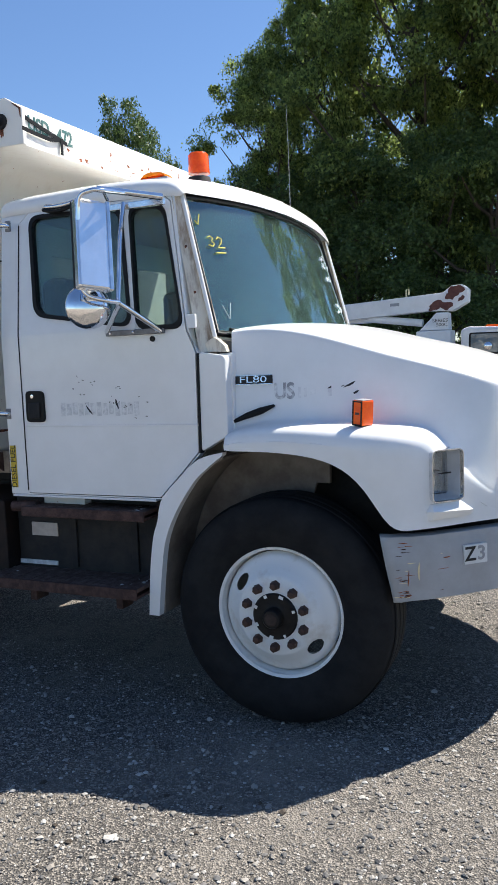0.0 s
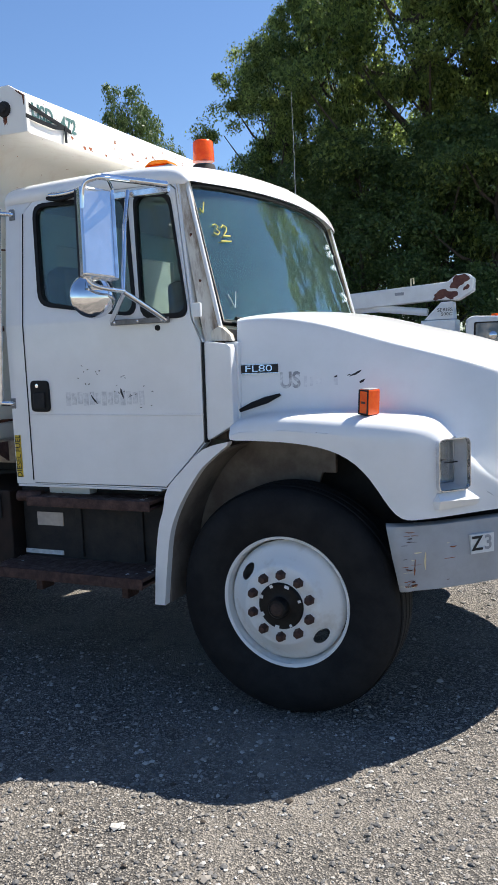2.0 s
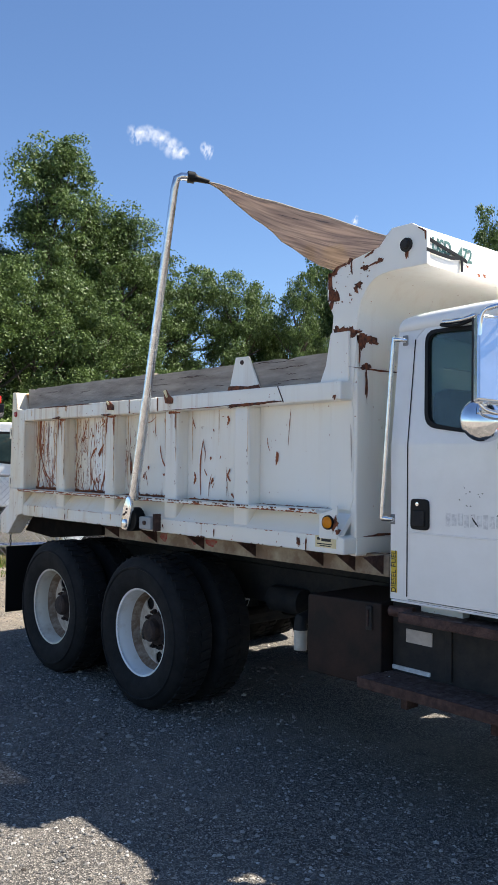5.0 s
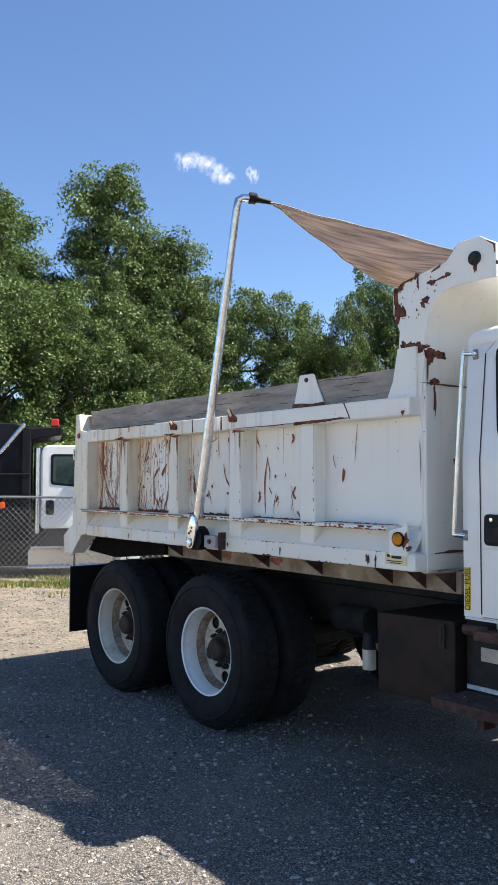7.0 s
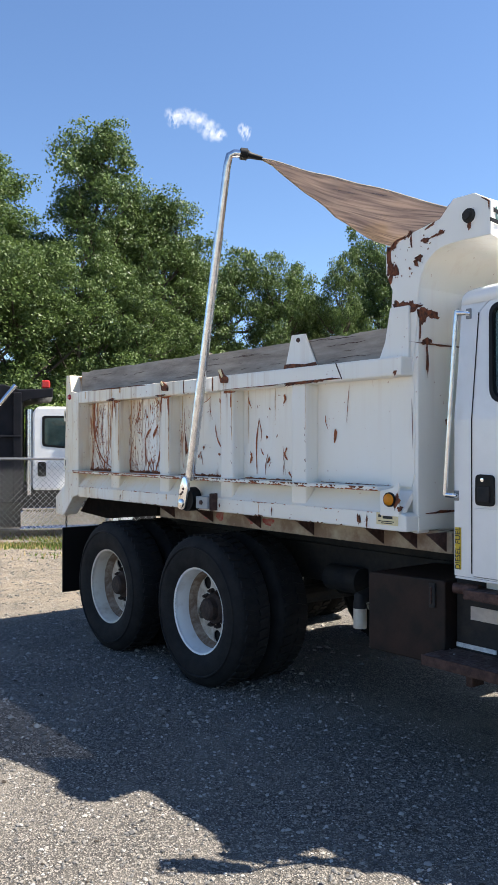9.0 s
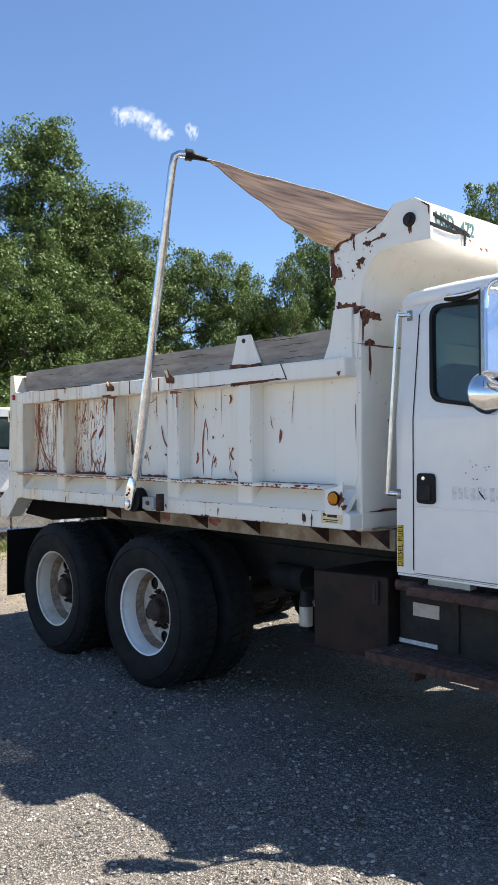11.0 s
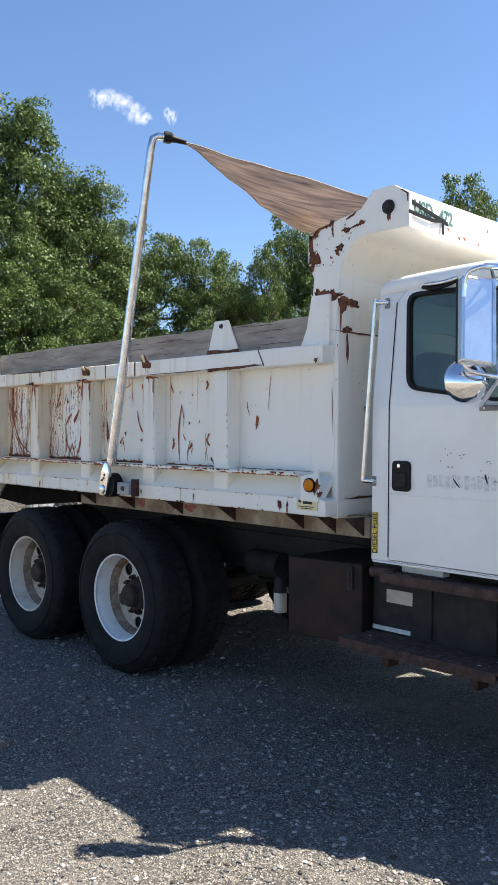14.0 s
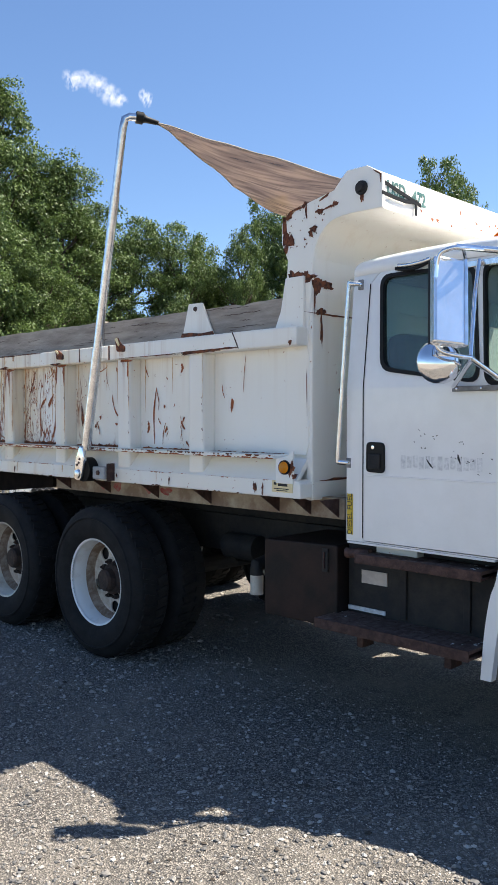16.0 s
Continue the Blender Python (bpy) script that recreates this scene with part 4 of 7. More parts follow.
plank(-5.59, -3.65, 2.345, 3)
plank(-3.645, -1.9, 2.332, 4)
part("side_board", B(-5.59, -1.9, 2 * YC - 0.035, 2 * YC + 0.005, 2.152, 2.335, 0.004), WOOD, bodyb, "weathered grey timber sideboard")
part("board_bracket", prism([(-2.79, 2.15), (-2.49, 2.15), (-2.60, 2.37), (-2.725, 2.372)], -0.022, -0.01, 0.003), BODYW, bodyb, "white triangular board bracket with a rusty foot")

part("board_foot", prism([(-2.80, 2.152), (-2.48, 2.152), (-2.50, 2.185), (-2.60, 2.178), (-2.70, 2.188), (-2.785, 2.19)], -0.0265, -0.0235), RUST, bodyb, "rusted-through bracket foot")
# skirt below the tail, behind the wheels; its black holds the recess's shade
both("tail_skirt", prism([(-5.70, 1.05), (-5.54, 1.204), (-4.40, 1.204), (-4.40, 1.10), (-5.2, 1.02)], 0.04, 0.07), TAILSHADE, truck, "black steel skirt, darkened as the shaded recess it stands in")
both("long_sill", B(-5.3, -1.6, YC - 0.45, YC - 0.33, 0.952, 1.19, 0.006), BLACK, truck)
rnd = random.Random(61)
for k in range(17):  # drying cracks in the boards
    x, z, w, n_ = rnd.uniform(-5.4, -2.1), rnd.uniform(2.17, 2.32), rnd.uniform(0.06, 0.45), 9
    rows = [[], []]
    for j in range(n_):
        dz, th = rnd.uniform(-0.004, 0.004), 0.0019 * math.sin(math.pi * (j + 0.3) / n_)
        rows[0].append((x + w * j / n_, -0.0058, z + dz - th))
        rows[1].append((x + w * j / n_, -0.0058, z + dz + th))
    part("board_crack", grid(rows), STEP, bpy.data.objects["side_board"])


# ---- headlight, signal, badge and marks on the hood and cab ----
HL_C, HL_T, HL_N = Vector((0.728, 0.087, 1.128)), Vector((0.656, 0.755, 0)), Vector((0.755, -0.656, 0))
HL_M = Matrix(((HL_T.x, 0, HL_N.x, HL_C.x), (HL_T.y, 0, HL_N.y, HL_C.y), (0, 1, 0, HL_C.z), (0, 0, 0, 1)))


def cut(ob, cutters):
    """Cuts the cutters' shapes out of ob for good."""
    tmp = []
    for bmc in cutters:
        bmesh.ops.recalc_face_normals(bmc, faces=bmc.faces)
        me = bpy.data.meshes.new("cutter")
        bmc.to_mesh(me)
        bmc.free()
        c = new("cutter", me)
        mod = ob.modifiers.new("cut", "BOOLEAN")
        mod.operation, mod.object, mod.solver = "DIFFERENCE", c, "EXACT"
        tmp.append(c)
    bpy.context.view_layer.update()
    me = bpy.data.meshes.new_from_object(ob.evaluated_get(bpy.context.evaluated_depsgraph_get()))
    ob.modifiers.clear()
    ob.data = me
    for c in tmp:
        bpy.data.objects.remove(c)
    me.shade_smooth()
    me.set_sharp_from_angle(angle=radians(35))


HLW, HLH = 0.077, 0.105
cut(hood, [box(bmesh.new(), -HLW, HLW, -HLH, HLH, -0.14, 0.08, 0.012, HL_M)])
for s in (0,):
    lamp = new("headlight")
    lamp.parent = truck
    tagged(lamp, "recessed square headlight in a grey bezel")
    bm = bmesh.new()
    o = rounded([(-HLW - 0.004, -HLH - 0.004), (HLW + 0.004, -HLH - 0.004), (HLW + 0.004, HLH + 0.004), (-HLW - 0.004, HLH + 0.004)], 0.03)
    i = rounded([(-HLW, -HLH), (HLW, -HLH), (HLW, HLH), (-HLW, HLH)], 0.025)
    bm = plate(o, [i], -0.02, 0.006)
    for v in bm.verts:
        v.co = HL_M @ Vector((v.co.x, v.co.z, -v.co.y))
    part("bezel", bm, ALU, lamp, "grey bezel")
    bm = bmesh.new()
    r0 = [HL_M @ Vector((x, z, 0.0)) for x, z in i]
    r1 = [HL_M @ Vector((x * 0.82, z * 0.86, -0.085)) for x, z in i]
    grid([r0 + r0[:1], r1 + r1[:1]], bm)
    part("bucket", bm, material("light_grey_plastic", (0.62, 0.63, 0.64), 0.4), lamp, "light grey bucket", smooth=40)
    bm = box(bmesh.new(), -HLW * 0.85, HLW * 0.85, -HLH * 0.88, HLH * 0.88, -0.10, -0.085, 0.004, HL_M)
    part("reflector", bm, CHROME, lamp)
    bm = box(bmesh.new(), -HLW * 0.8, HLW * 0.8, -HLH * 0.84, HLH * 0.84, -0.07, -0.064, 0.002, HL_M)
    part("lens", bm, LENS, lamp, "clear lens", shadow=False)
    part("adjuster", box(bmesh.new(), 0.0, HLW * 0.85, -0.0025, 0.0025, -0.05, -0.045, 0.0, HL_M), BLACK, lamp)
bm = bmesh.new()  # a moulded, sloping shelf below the headlight
back = [(-0.085, -0.118, -0.05), (-0.075, -0.116, 0.004), (0.065, -0.108, 0.004), (0.16, -0.120, -0.05)]
lip = [(-0.110, -0.150, -0.05), (-0.088, -0.142, 0.034), (0.100, -0.152, 0.030), (0.22, -0.170, -0.05)]
foot = [(-0.105, -0.185, -0.05), (-0.082, -0.180, 0.016), (0.110, -0.178, 0.014), (0.22, -0.180, -0.05)]
grid([[HL_M @ Vector(p) for p in line] for line in (back, lip, foot)], bm)
bmesh.ops.subdivide_edges(bm, edges=list(bm.edges), cuts=2, use_grid_fill=True, smooth=0.35)
part("brow", bm, WHITE, hood, smooth=40)

signal = new("turn_signal")
signal.parent = truck
tagged(signal, "amber box turn signal standing on the fender")
SM = pose(0.392, 0.06, 1.392, 0, 4, -24)
part("base", box(bmesh.new(), -0.022, 0.022, -0.028, 0.028, -0.066, -0.052, 0.003, SM), BLACK, signal)
part("lens", box(bmesh.new(), -0.027, 0.027, -0.038, 0.038, -0.053, 0.055, 0.006, SM), AMBER, signal, "amber lens")
part("cap", box(bmesh.new(), -0.024, 0.024, -0.033, 0.033, 0.054, 0.058, 0.002, SM), GREYPL, signal)
for x in (-0.026, 0.020):
    part("frame_bar", box(bmesh.new(), x, x + 0.006, -0.0405, -0.037, -0.052, 0.054, 0.0, SM), SEAL, signal)
for z in (-0.052, 0.047):
    part("frame_bar", box(bmesh.new(), -0.026, 0.026, -0.0405, -0.037, z, z + 0.006, 0.0, SM), SEAL, signal)
part("text_bar", box(bmesh.new(), -0.011, 0.010, -0.0395, -0.0375, -0.006, 0.004, 0.0, SM), LUG, signal)


def on_hood(x, z):
    """The place and outward normal of the hood's side at x and z."""
    hitp, p, n, _ = hood.ray_cast(Vector((x, -0.5, z)), Vector((0, 1, 0)))
    return (p, n) if hitp else (Vector((x, 0.1, z)), Vector((0, -1, 0)))


def frame_on(p, n, up=Vector((0, 0, 1)), off=0.003):
    """A pose whose x runs along the surface, y up it and z out of it."""
    n = n.normalized()
    u = up.cross(n).normalized()
    v = n.cross(u)
    m = Matrix((u, v, n)).transposed().to_4x4()
    m.translation = p + n * off
    return m


bpy.context.view_layer.update()
p, n = on_hood(-0.12, 1.545)
M = frame_on(p, n, off=0.002)
badge = part("badge", box(bmesh.new(), -0.088, 0.088, -0.021, 0.021, -0.006, 0.005, 0.004, M), INKBLACK, truck, "black model badge with raised silver letters")
part("badge_rim", box(box(bmesh.new(), -0.088, 0.088, 0.0185, 0.021, 0.004, 0.0065, 0, M), -0.088, 0.088, -0.021, -0.0185, 0.004, 0.0065, 0, M), ALU, badge)
lettering("badge_letters", "FL80", 0.042, M @ Matrix.Translation((0, 0, 0.0055)), ALU, badge, 0.001, squeeze=1.55)
GHOST = material("lettering_ghost", (0.56, 0.56, 0.56), 0.5, second=(0.79, 0.79, 0.78), scale=38, amount=0.5)
GHOSTF = material("faint_lettering_ghost", (0.66, 0.66, 0.66), 0.5, second=(0.81, 0.81, 0.80), scale=30, amount=0.5)
GHOSTD = material("hood_lettering_ghost", (0.30, 0.30, 0.31), 0.5, second=(0.78, 0.78, 0.77), scale=30, amount=0.53)
# ghost of peeled lettering on the hood: two letters stay, the rest is worn to faint bars
p, n = on_hood(0.018, 1.487)
lettering("peeled_letters", "US", 0.100, frame_on(p, n, off=0.0014), GHOSTD, hood, 0.0012, squeeze=0.80, bold=0.03)
for x, w, h in ((0.085, 0.014, 0.050), (0.110, 0.012, 0.040), (0.142, 0.026, 0.024), (0.215, 0.018, 0.040)):
    p, n = on_hood(x, 1.482)
    part("peeled_letter", box(bmesh.new(), -w / 2, w / 2, -h / 2, h / 2, -0.003, 0.0012, 0, frame_on(p, n, off=0.0)), GHOSTF, hood)


def patch(name, m, w, h, mat, parent, seed, rough=0.35, n=22, label="", spikes=0.0):
    """An irregular flat spot on the surface that m stands on."""
    rnd = random.Random(seed)
    bm = bmesh.new()
    ph = [rnd.uniform(0, 6.28) for _ in range(5)]
    vs = []
    for k in range(n):
        a = 2 * math.pi * k / n
        r = 1 + rough * (math.sin(2 * a + ph[0]) * 0.5 + math.sin(3 * a + ph[1]) * 0.4 + math.sin(5 * a + ph[2]) * 0.3 + rnd.uniform(-0.35, 0.35))
        r = max(r, 0.2) * (1 + spikes * rnd.random() if k % 2 else 1)
        vs.append(bm.verts.new(m @ Vector((w / 2 * r * math.cos(a), h / 2 * r * math.sin(a), 0))))
    f = bm.faces.new(vs)
    bmesh.ops.triangulate(bm, faces=[f])
    return part(name, bm, mat, parent, label)


def wall(x, z, y, tilt=0):
    """A pose on a wall that faces -y."""
    return Matrix.Translation((x, y, z)) @ FACE_CAMERA @ Matrix.Rotation(radians(tilt), 4, "Z")


for k, (x, z, w, h) in enumerate(((0.215, 1.50, 0.02, 0.006), (0.30, 1.51, 0.045, 0.012), (0.325, 1.475, 0.025, 0.010), (0.27, 1.505, 0.012, 0.005))):
    p, n = on_hood(x, z)
    patch("paint_chip", frame_on(p, n, off=0.0018) @ Matrix.Rotation(0.4, 4, "Z"), w, h, INKBLACK, hood, k, 0.5)
part("rubber_strip", tube([on_hood(x, z)[0] + Vector((0, -0.012, 0)) for x, z in ((-0.20, 1.36), (-0.14, 1.385), (-0.08, 1.405), (-0.02, 1.428))], [0.008, 0.014, 0.016, 0.006], 8), SEAL, hood, "black hood latch strap", smooth=60)

BM_ = Matrix(((0.707, 0, 0.707, 0.818), (0.707, 0, -0.707, 0.203), (0, 1, 0, 0.778), (0, 0, 0, 1)))
stk = part("number_sticker", box(bmesh.new(), -0.058, 0.058, -0.041, 0.041, 0.006, 0.020, 0, BM_), STICKW, bumper, "white number sticker")
lettering("sticker_text", "Z", 0.085, BM_ @ Matrix.Translation((-0.028, 0, 0.0215)), INKBLACK, stk, 0.0006, bold=0.02)
lettering("sticker_text", "3", 0.085, BM_ @ Matrix.Translation((0.028, 0, 0.0215)), INKGREY, stk, 0.0006, bold=0.02)
rnd = random.Random(31)
bpy.context.view_layer.update()


def on_bumper(x, z):
    hitp, p, n, _ = bumper.ray_cast(Vector((x, -0.5, z)), Vector((0, 1, 0)))
    return (p, n) if hitp else (None, None)


for k in range(34):
    x, z = 0.55 + abs(rnd.gauss(0, 0.03)) + (0.15 if k % 9 == 0 else 0), rnd.choice((rnd.uniform(0.65, 0.86), rnd.uniform(0.62, 0.65)))
    p, n = on_bumper(x, z)
    if p:
        long = k % 6 != 5 or not 0.70 < z < 0.80
        patch("scratch", frame_on(p, n, off=0.0012 + 0.0002 * (k % 5)), rnd.uniform(0.012, 0.045) if long else 0.006, rnd.uniform(0.0016, 0.0045) if long else rnd.uniform(0.04, 0.09), (RUSTRUN, STEP, CREAM, RUSTRUN, RUST)[k % 5], bumper, 1400 + k, 0.45)
# door marks
rnd = random.Random(3)
for k in range(26):
    x, z = rnd.choice([(-0.95, 1.56), (-0.80, 1.47), (-0.72, 1.46), (-0.65, 1.45), (-0.9, 1.52)])
    x, z = x + rnd.gauss(0, 0.07), z + rnd.gauss(0, 0.03)
    patch("paint_chip", wall(x, z, DOOR_Y - 0.0055, rnd.uniform(-60, 60)), rnd.uniform(0.004, 0.012), rnd.uniform(0.003, 0.006), INKBLACK, door, 40 + k, 0.5)
patch("paint_chip", wall(-0.79, 1.452, DOOR_Y - 0.0055, -70), 0.045, 0.012, INKBLACK, door, 7, 0.3)
patch("paint_chip", wall(-0.955, 1.425, DOOR_Y - 0.0055, -50), 0.05, 0.01, INKBLACK, door, 8, 0.3)
for k in range(13):
    x = -1.125 + 0.036 * k
    part("peeled_letter", B(x, x + 0.027, DOOR_Y - 0.0052, DOOR_Y - 0.003, 1.395 + 0.004 * (k % 3), 1.462 - 0.005 * (k % 2)), GHOST, door)

handle = part("door_handle", prism(rounded([(-1.338, 1.368), (-1.222, 1.366), (-1.224, 1.522), (-1.336, 1.524)], 0.025), DOOR_Y - 0.018, DOOR_Y - 0.002, 0.004), SEAL, door, "black recessed door handle")
part("paddle", B(-1.318, -1.244, DOOR_Y - 0.026, DOOR_Y - 0.016, 1.385, 1.465, 0.006), BLACK, handle)
part("key_lock", lathe([(0, -0.006), (0.010, -0.005), (0.012, 0.004)], 16, at=(-1.29, DOOR_Y - 0.018, 1.497)), CHROME, handle, smooth=40)
for z in (1.82,):
    hinge = part("hinge", B(-0.378, -0.338, DOOR_Y - 0.010, DOOR_Y + 0.01, z - 0.032, z + 0.032, 0.004), WHITE, truck, "white door hinge")
part("door_seam", lean(prism([(-1.371, 1.02), (-1.365, 1.02), (-1.365, 2.35), (-1.371, 2.35)], DOOR_Y - 0.002, DOOR_Y + 0.03)), SEAL, cab)
part("hinge_gap", prism([(-0.348, 1.22), (-0.340, 1.22), (-0.332, 1.675), (-0.341, 1.675)], DOOR_Y - 0.006, DOOR_Y + 0.03), SEAL, cab)
part("lower_trim", B(-1.47, -0.60, DOOR_Y - 0.001, DOOR_Y + 0.05, 0.986, 0.998, 0.003), WHITE, cab)
part("door_sill", B(-1.34, -1.08, 0.06, 0.12, 0.935, 0.975, 0.004), BODYW, cab, "scraped white sill")

# fuel strip at the cab's corner
strip = part("fuel_label", B(-1.468, -1.432, DOOR_Y - 0.004, DOOR_Y - 0.001, 1.033, 1.247), YELLOW, truck, "yellow fuel label with black letters")
lettering("label_text", "DIESEL FUEL", 0.046, Matrix.Translation((-1.449, DOOR_Y - 0.0055, 1.14)) @ FACE_CAMERA @ Matrix.Rotation(radians(90), 4, "Z"), INKBLACK, strip, 0.0008, squeeze=0.88)

# pillar rust, chalk on the screen
for k, t in enumerate((0.36, 0.66)):
    patch("rust_stain", Matrix.Translation((-0.305 - 0.150 * t, 0.006 + 0.050 * t, 1.70 + 0.70 * t)) @ Matrix.Rotation(radians(35), 4, "Z") @ FACE_CAMERA, 0.011, 0.015, RUST, cab, 90 + k, 0.3)


def on_screen(u, s):
    """A point on the windscreen's outside, u across from the near pillar, s up."""
    y = 0.060 + u * SCREEN_WIDE
    bow = 1 - (2 * u - 1) ** 2
    yy = YC + (y - YC) * 0.985 * (1 - 0.05 * s)
    x = (-0.282 + BOW_LOW * bow ** 0.8) * (1 - s) + (-0.447 + BOW_TOP * bow ** 0.8) * s
    return Vector((x + 0.010, yy, 1.70 + 0.06 * (1 - bow) + (0.70 + BOW_RISE * bow - 0.06 * (1 - bow)) * s))


CHALKY = material("yellow_chalk", (0.75, 0.62, 0.12), 0.8)
CHALKW = material("white_chalk", (0.72, 0.74, 0.74), 0.8)
def chalk(strokes, mat, r=0.004):
    for st in strokes:
        part("chalk_mark", tube([on_screen(u - (0.038 if mat is CHALKY else 0), s - (0.022 if mat is CHALKY else 0)) for u, s in st], r, 6), mat, windscreen)
chalk([[(0.045, 0.85), (0.053, 0.82), (0.060, 0.87), (0.065, 0.90)],
       [(0.075, 0.735), (0.085, 0.745), (0.094, 0.73), (0.086, 0.71), (0.096, 0.69), (0.086, 0.668), (0.073, 0.678)],
       [(0.106, 0.725), (0.114, 0.745), (0.127, 0.732), (0.121, 0.70), (0.105, 0.665), (0.132, 0.67)],
       [(0.092, 0.625), (0.130, 0.632)]], CHALKY, 0.003)
chalk([[(0.028, 0.21), (0.040, 0.12), (0.056, 0.24)]], CHALKW, 0.002)
rnd = random.Random(12)
for s0, n_ in ((0.78, 7), (0.58, 3), (0.34, 6)):  # three scrawls down the far edge
    for k in range(n_):
        u, s = 0.80 + rnd.uniform(-0.02, 0.08), s0 - k * 0.017
        chalk([[(u, s), (u + 0.015, s + rnd.uniform(-0.03, 0.03)), (u + 0.03, s + rnd.uniform(-0.03, 0.03)), (u + 0.045, s + 0.008)]], CHALKW, 0.0022)
part("wiper", tube([on_screen(u, 0.035) + Vector((0.02, 0, 0)) for u in (0.02, 0.1, 0.2, 0.3)], 0.009, 8), SEAL, windscreen, "black wiper")
part("wiper", tube([on_screen(u, 0.03) + Vector((0.02, 0, 0)) for u in (0.5, 0.6, 0.7, 0.8)], 0.009, 8), SEAL, windscreen, "black wiper")

# interior
for y in (0.18, 1.42):
    seat = part("seat", B(-1.30, -0.85, y, y + 0.5, 1.35, 1.50, 0.05), SEATM, truck, "grey cloth seat")
    part("backrest", B(-1.38, -1.24, y, y + 0.5, 1.48, 2.10, 0.05), SEATM, seat)
part("dashboard", prism(rounded([(-0.62, 1.45), (-0.36, 1.30), (-0.20, 1.55), (-0.22, 1.73), (-0.58, 1.74)], 0.05), 0.12, 2 * YC - 0.12), DASH, truck, "grey dashboard, paler for the sunlight put into its colour")
bm = lathe([(0.21, -0.014), (0.224, 0.0), (0.21, 0.014), (0.196, 0.0)], 32, closed=True)
bmesh.ops.transform(bm, matrix=pose(-0.72, 1.66, 1.80, 0, 0, 0) @ pose(0, 0, 0, 0, -35, 0) @ pose(0, 0, 0, 90, 0, 0), verts=bm.verts)
part("steering_wheel", bm, SEAL, truck, "black steering wheel", smooth=60)
part("headliner", B(-1.44, -0.5, 0.1, 2 * YC - 0.1, 2.40, 2.42), GREYPL, truck)

# roof lights, beacon, antenna
def amber_lamp(x, y, z):
    l = new("clearance_lamp")
    l.parent = truck
    part("lens", prism(rounded([(-0.085 + x, z), (0.085 + x, z), (0.05 + x, z + 0.030), (-0.045 + x, z + 0.034)], 0.03), y - 0.04, y + 0.04, 0.01), LAMPAMBER, l, "amber lens")
    part("base", B(x - 0.088, x + 0.088, y - 0.043, y + 0.043, z - 0.03, z + 0.003, 0.006), GREYPL, l)
for y in (0.38, 0.75, 1.10, 1.45, 1.82):
    amber_lamp(-0.86 + 0.20 * (1 - (y / YC - 1) ** 2), y, 2.560 if 0.5 < y < 1.7 else 2.558)
beacon = new("beacon")
beacon.parent = truck
tagged(beacon, "amber rotating beacon on a black base")
bm = lathe([(0.0, 0.135), (0.05, 0.133), (0.058, 0.124), (0.062, 0.02), (0.0, 0.02)], 28)
bmesh.ops.transform(bm, matrix=pose(-0.770, 0.90, 2.665, 90), verts=bm.verts)
part("dome", bm, AMBER, beacon, "amber dome", smooth=40)
bm = lathe([(0.0, 0.002), (0.06, 0.002), (0.066, -0.01), (0.075, -0.05), (0.09, -0.09), (0.0, -0.09)], 28)
bmesh.ops.transform(bm, matrix=pose(-0.770, 0.90, 2.665, 90), verts=bm.verts)
part("base", bm, BLACK, beacon, smooth=40)
part("antenna", tube([(-0.45, 1.5, 2.50), (-0.45, 1.5, 2.85), (-0.455, 1.5, 3.17)], [0.0025, 0.0018, 0.0012], 6), GREYPL, truck, "thin whip antenna")
visor = part("window_visor", tube(curve([(-1.195, 0.022, 2.405), (-1.145, 0.012, 2.392), (-1.09, 0.010, 2.388), (-1.03, 0.014, 2.40), (-0.985, 0.024, 2.418)], 4), 0.009, 8), SEAL, truck, "dark rain visor over the window", smooth=60)
part("visor_face", tube(curve([(-1.18, 0.026, 2.418), (-1.12, 0.014, 2.412), (-1.05, 0.014, 2.415), (-0.99, 0.026, 2.428)], 4), 0.013, 8), ALU, visor, "bright strip", smooth=60)

# mirrors on a tubular bracket
bracket = part("mirror_bracket", tube(curve([(-0.56, -0.10, 2.385), (-0.60, -0.30, 2.375), (-0.64, -0.36, 2.37), (-0.69, -0.375, 2.33), (-0.70, -0.375, 2.15), (-0.70, -0.375, 2.00), (-0.68, -0.365, 1.94), (-0.62, -0.32, 1.915), (-0.595, -0.25, 1.91)], 5), 0.010, 10), CHROME, truck, "chrome tube mirror bracket", smooth=60)
part("arm", tube([(-0.66, -0.28, 2.395), (-0.46, -0.06, 2.372)], [0.012, 0.016], 10), CHROME, bracket, smooth=60)
part("arm", tube([(-0.66, -0.20, 2.36), (-0.61, -0.30, 2.375)], 0.008, 8), CHROME, bracket, smooth=60)
part("top_plate", B(-0.76, -0.47, -0.038, -0.014, 2.345, 2.375, 0.003), ALU, bracket)
part("strut", tube([(-0.675, -0.05, 2.37), (-0.645, -0.14, 2.2), (-0.60, -0.25, 1.90)], 0.011, 8), CHROME, bracket, smooth=60)
part("strut", tube([(-0.595, -0.25, 1.905), (-0.512, -0.045, 1.785)], 0.013, 8), CHROME, bracket, smooth=60)
part("strut", tube([(-0.595, -0.25, 1.905), (-0.81, -0.045, 1.795)], 0.012, 8), CHROME, bracket, smooth=60)
part("lower_plate", B(-0.82, -0.50, -0.045, -0.026, 1.772, 1.797, 0.003), DULL, bracket, "dull steel base plate")
for x in (-0.79, -0.66, -0.53):
    part("bolt", lathe([(0, -0.008), (0.006, -0.007), (0.008, 0.0)], 6, at=(x, -0.046, 1.785)), CHROME, bracket)
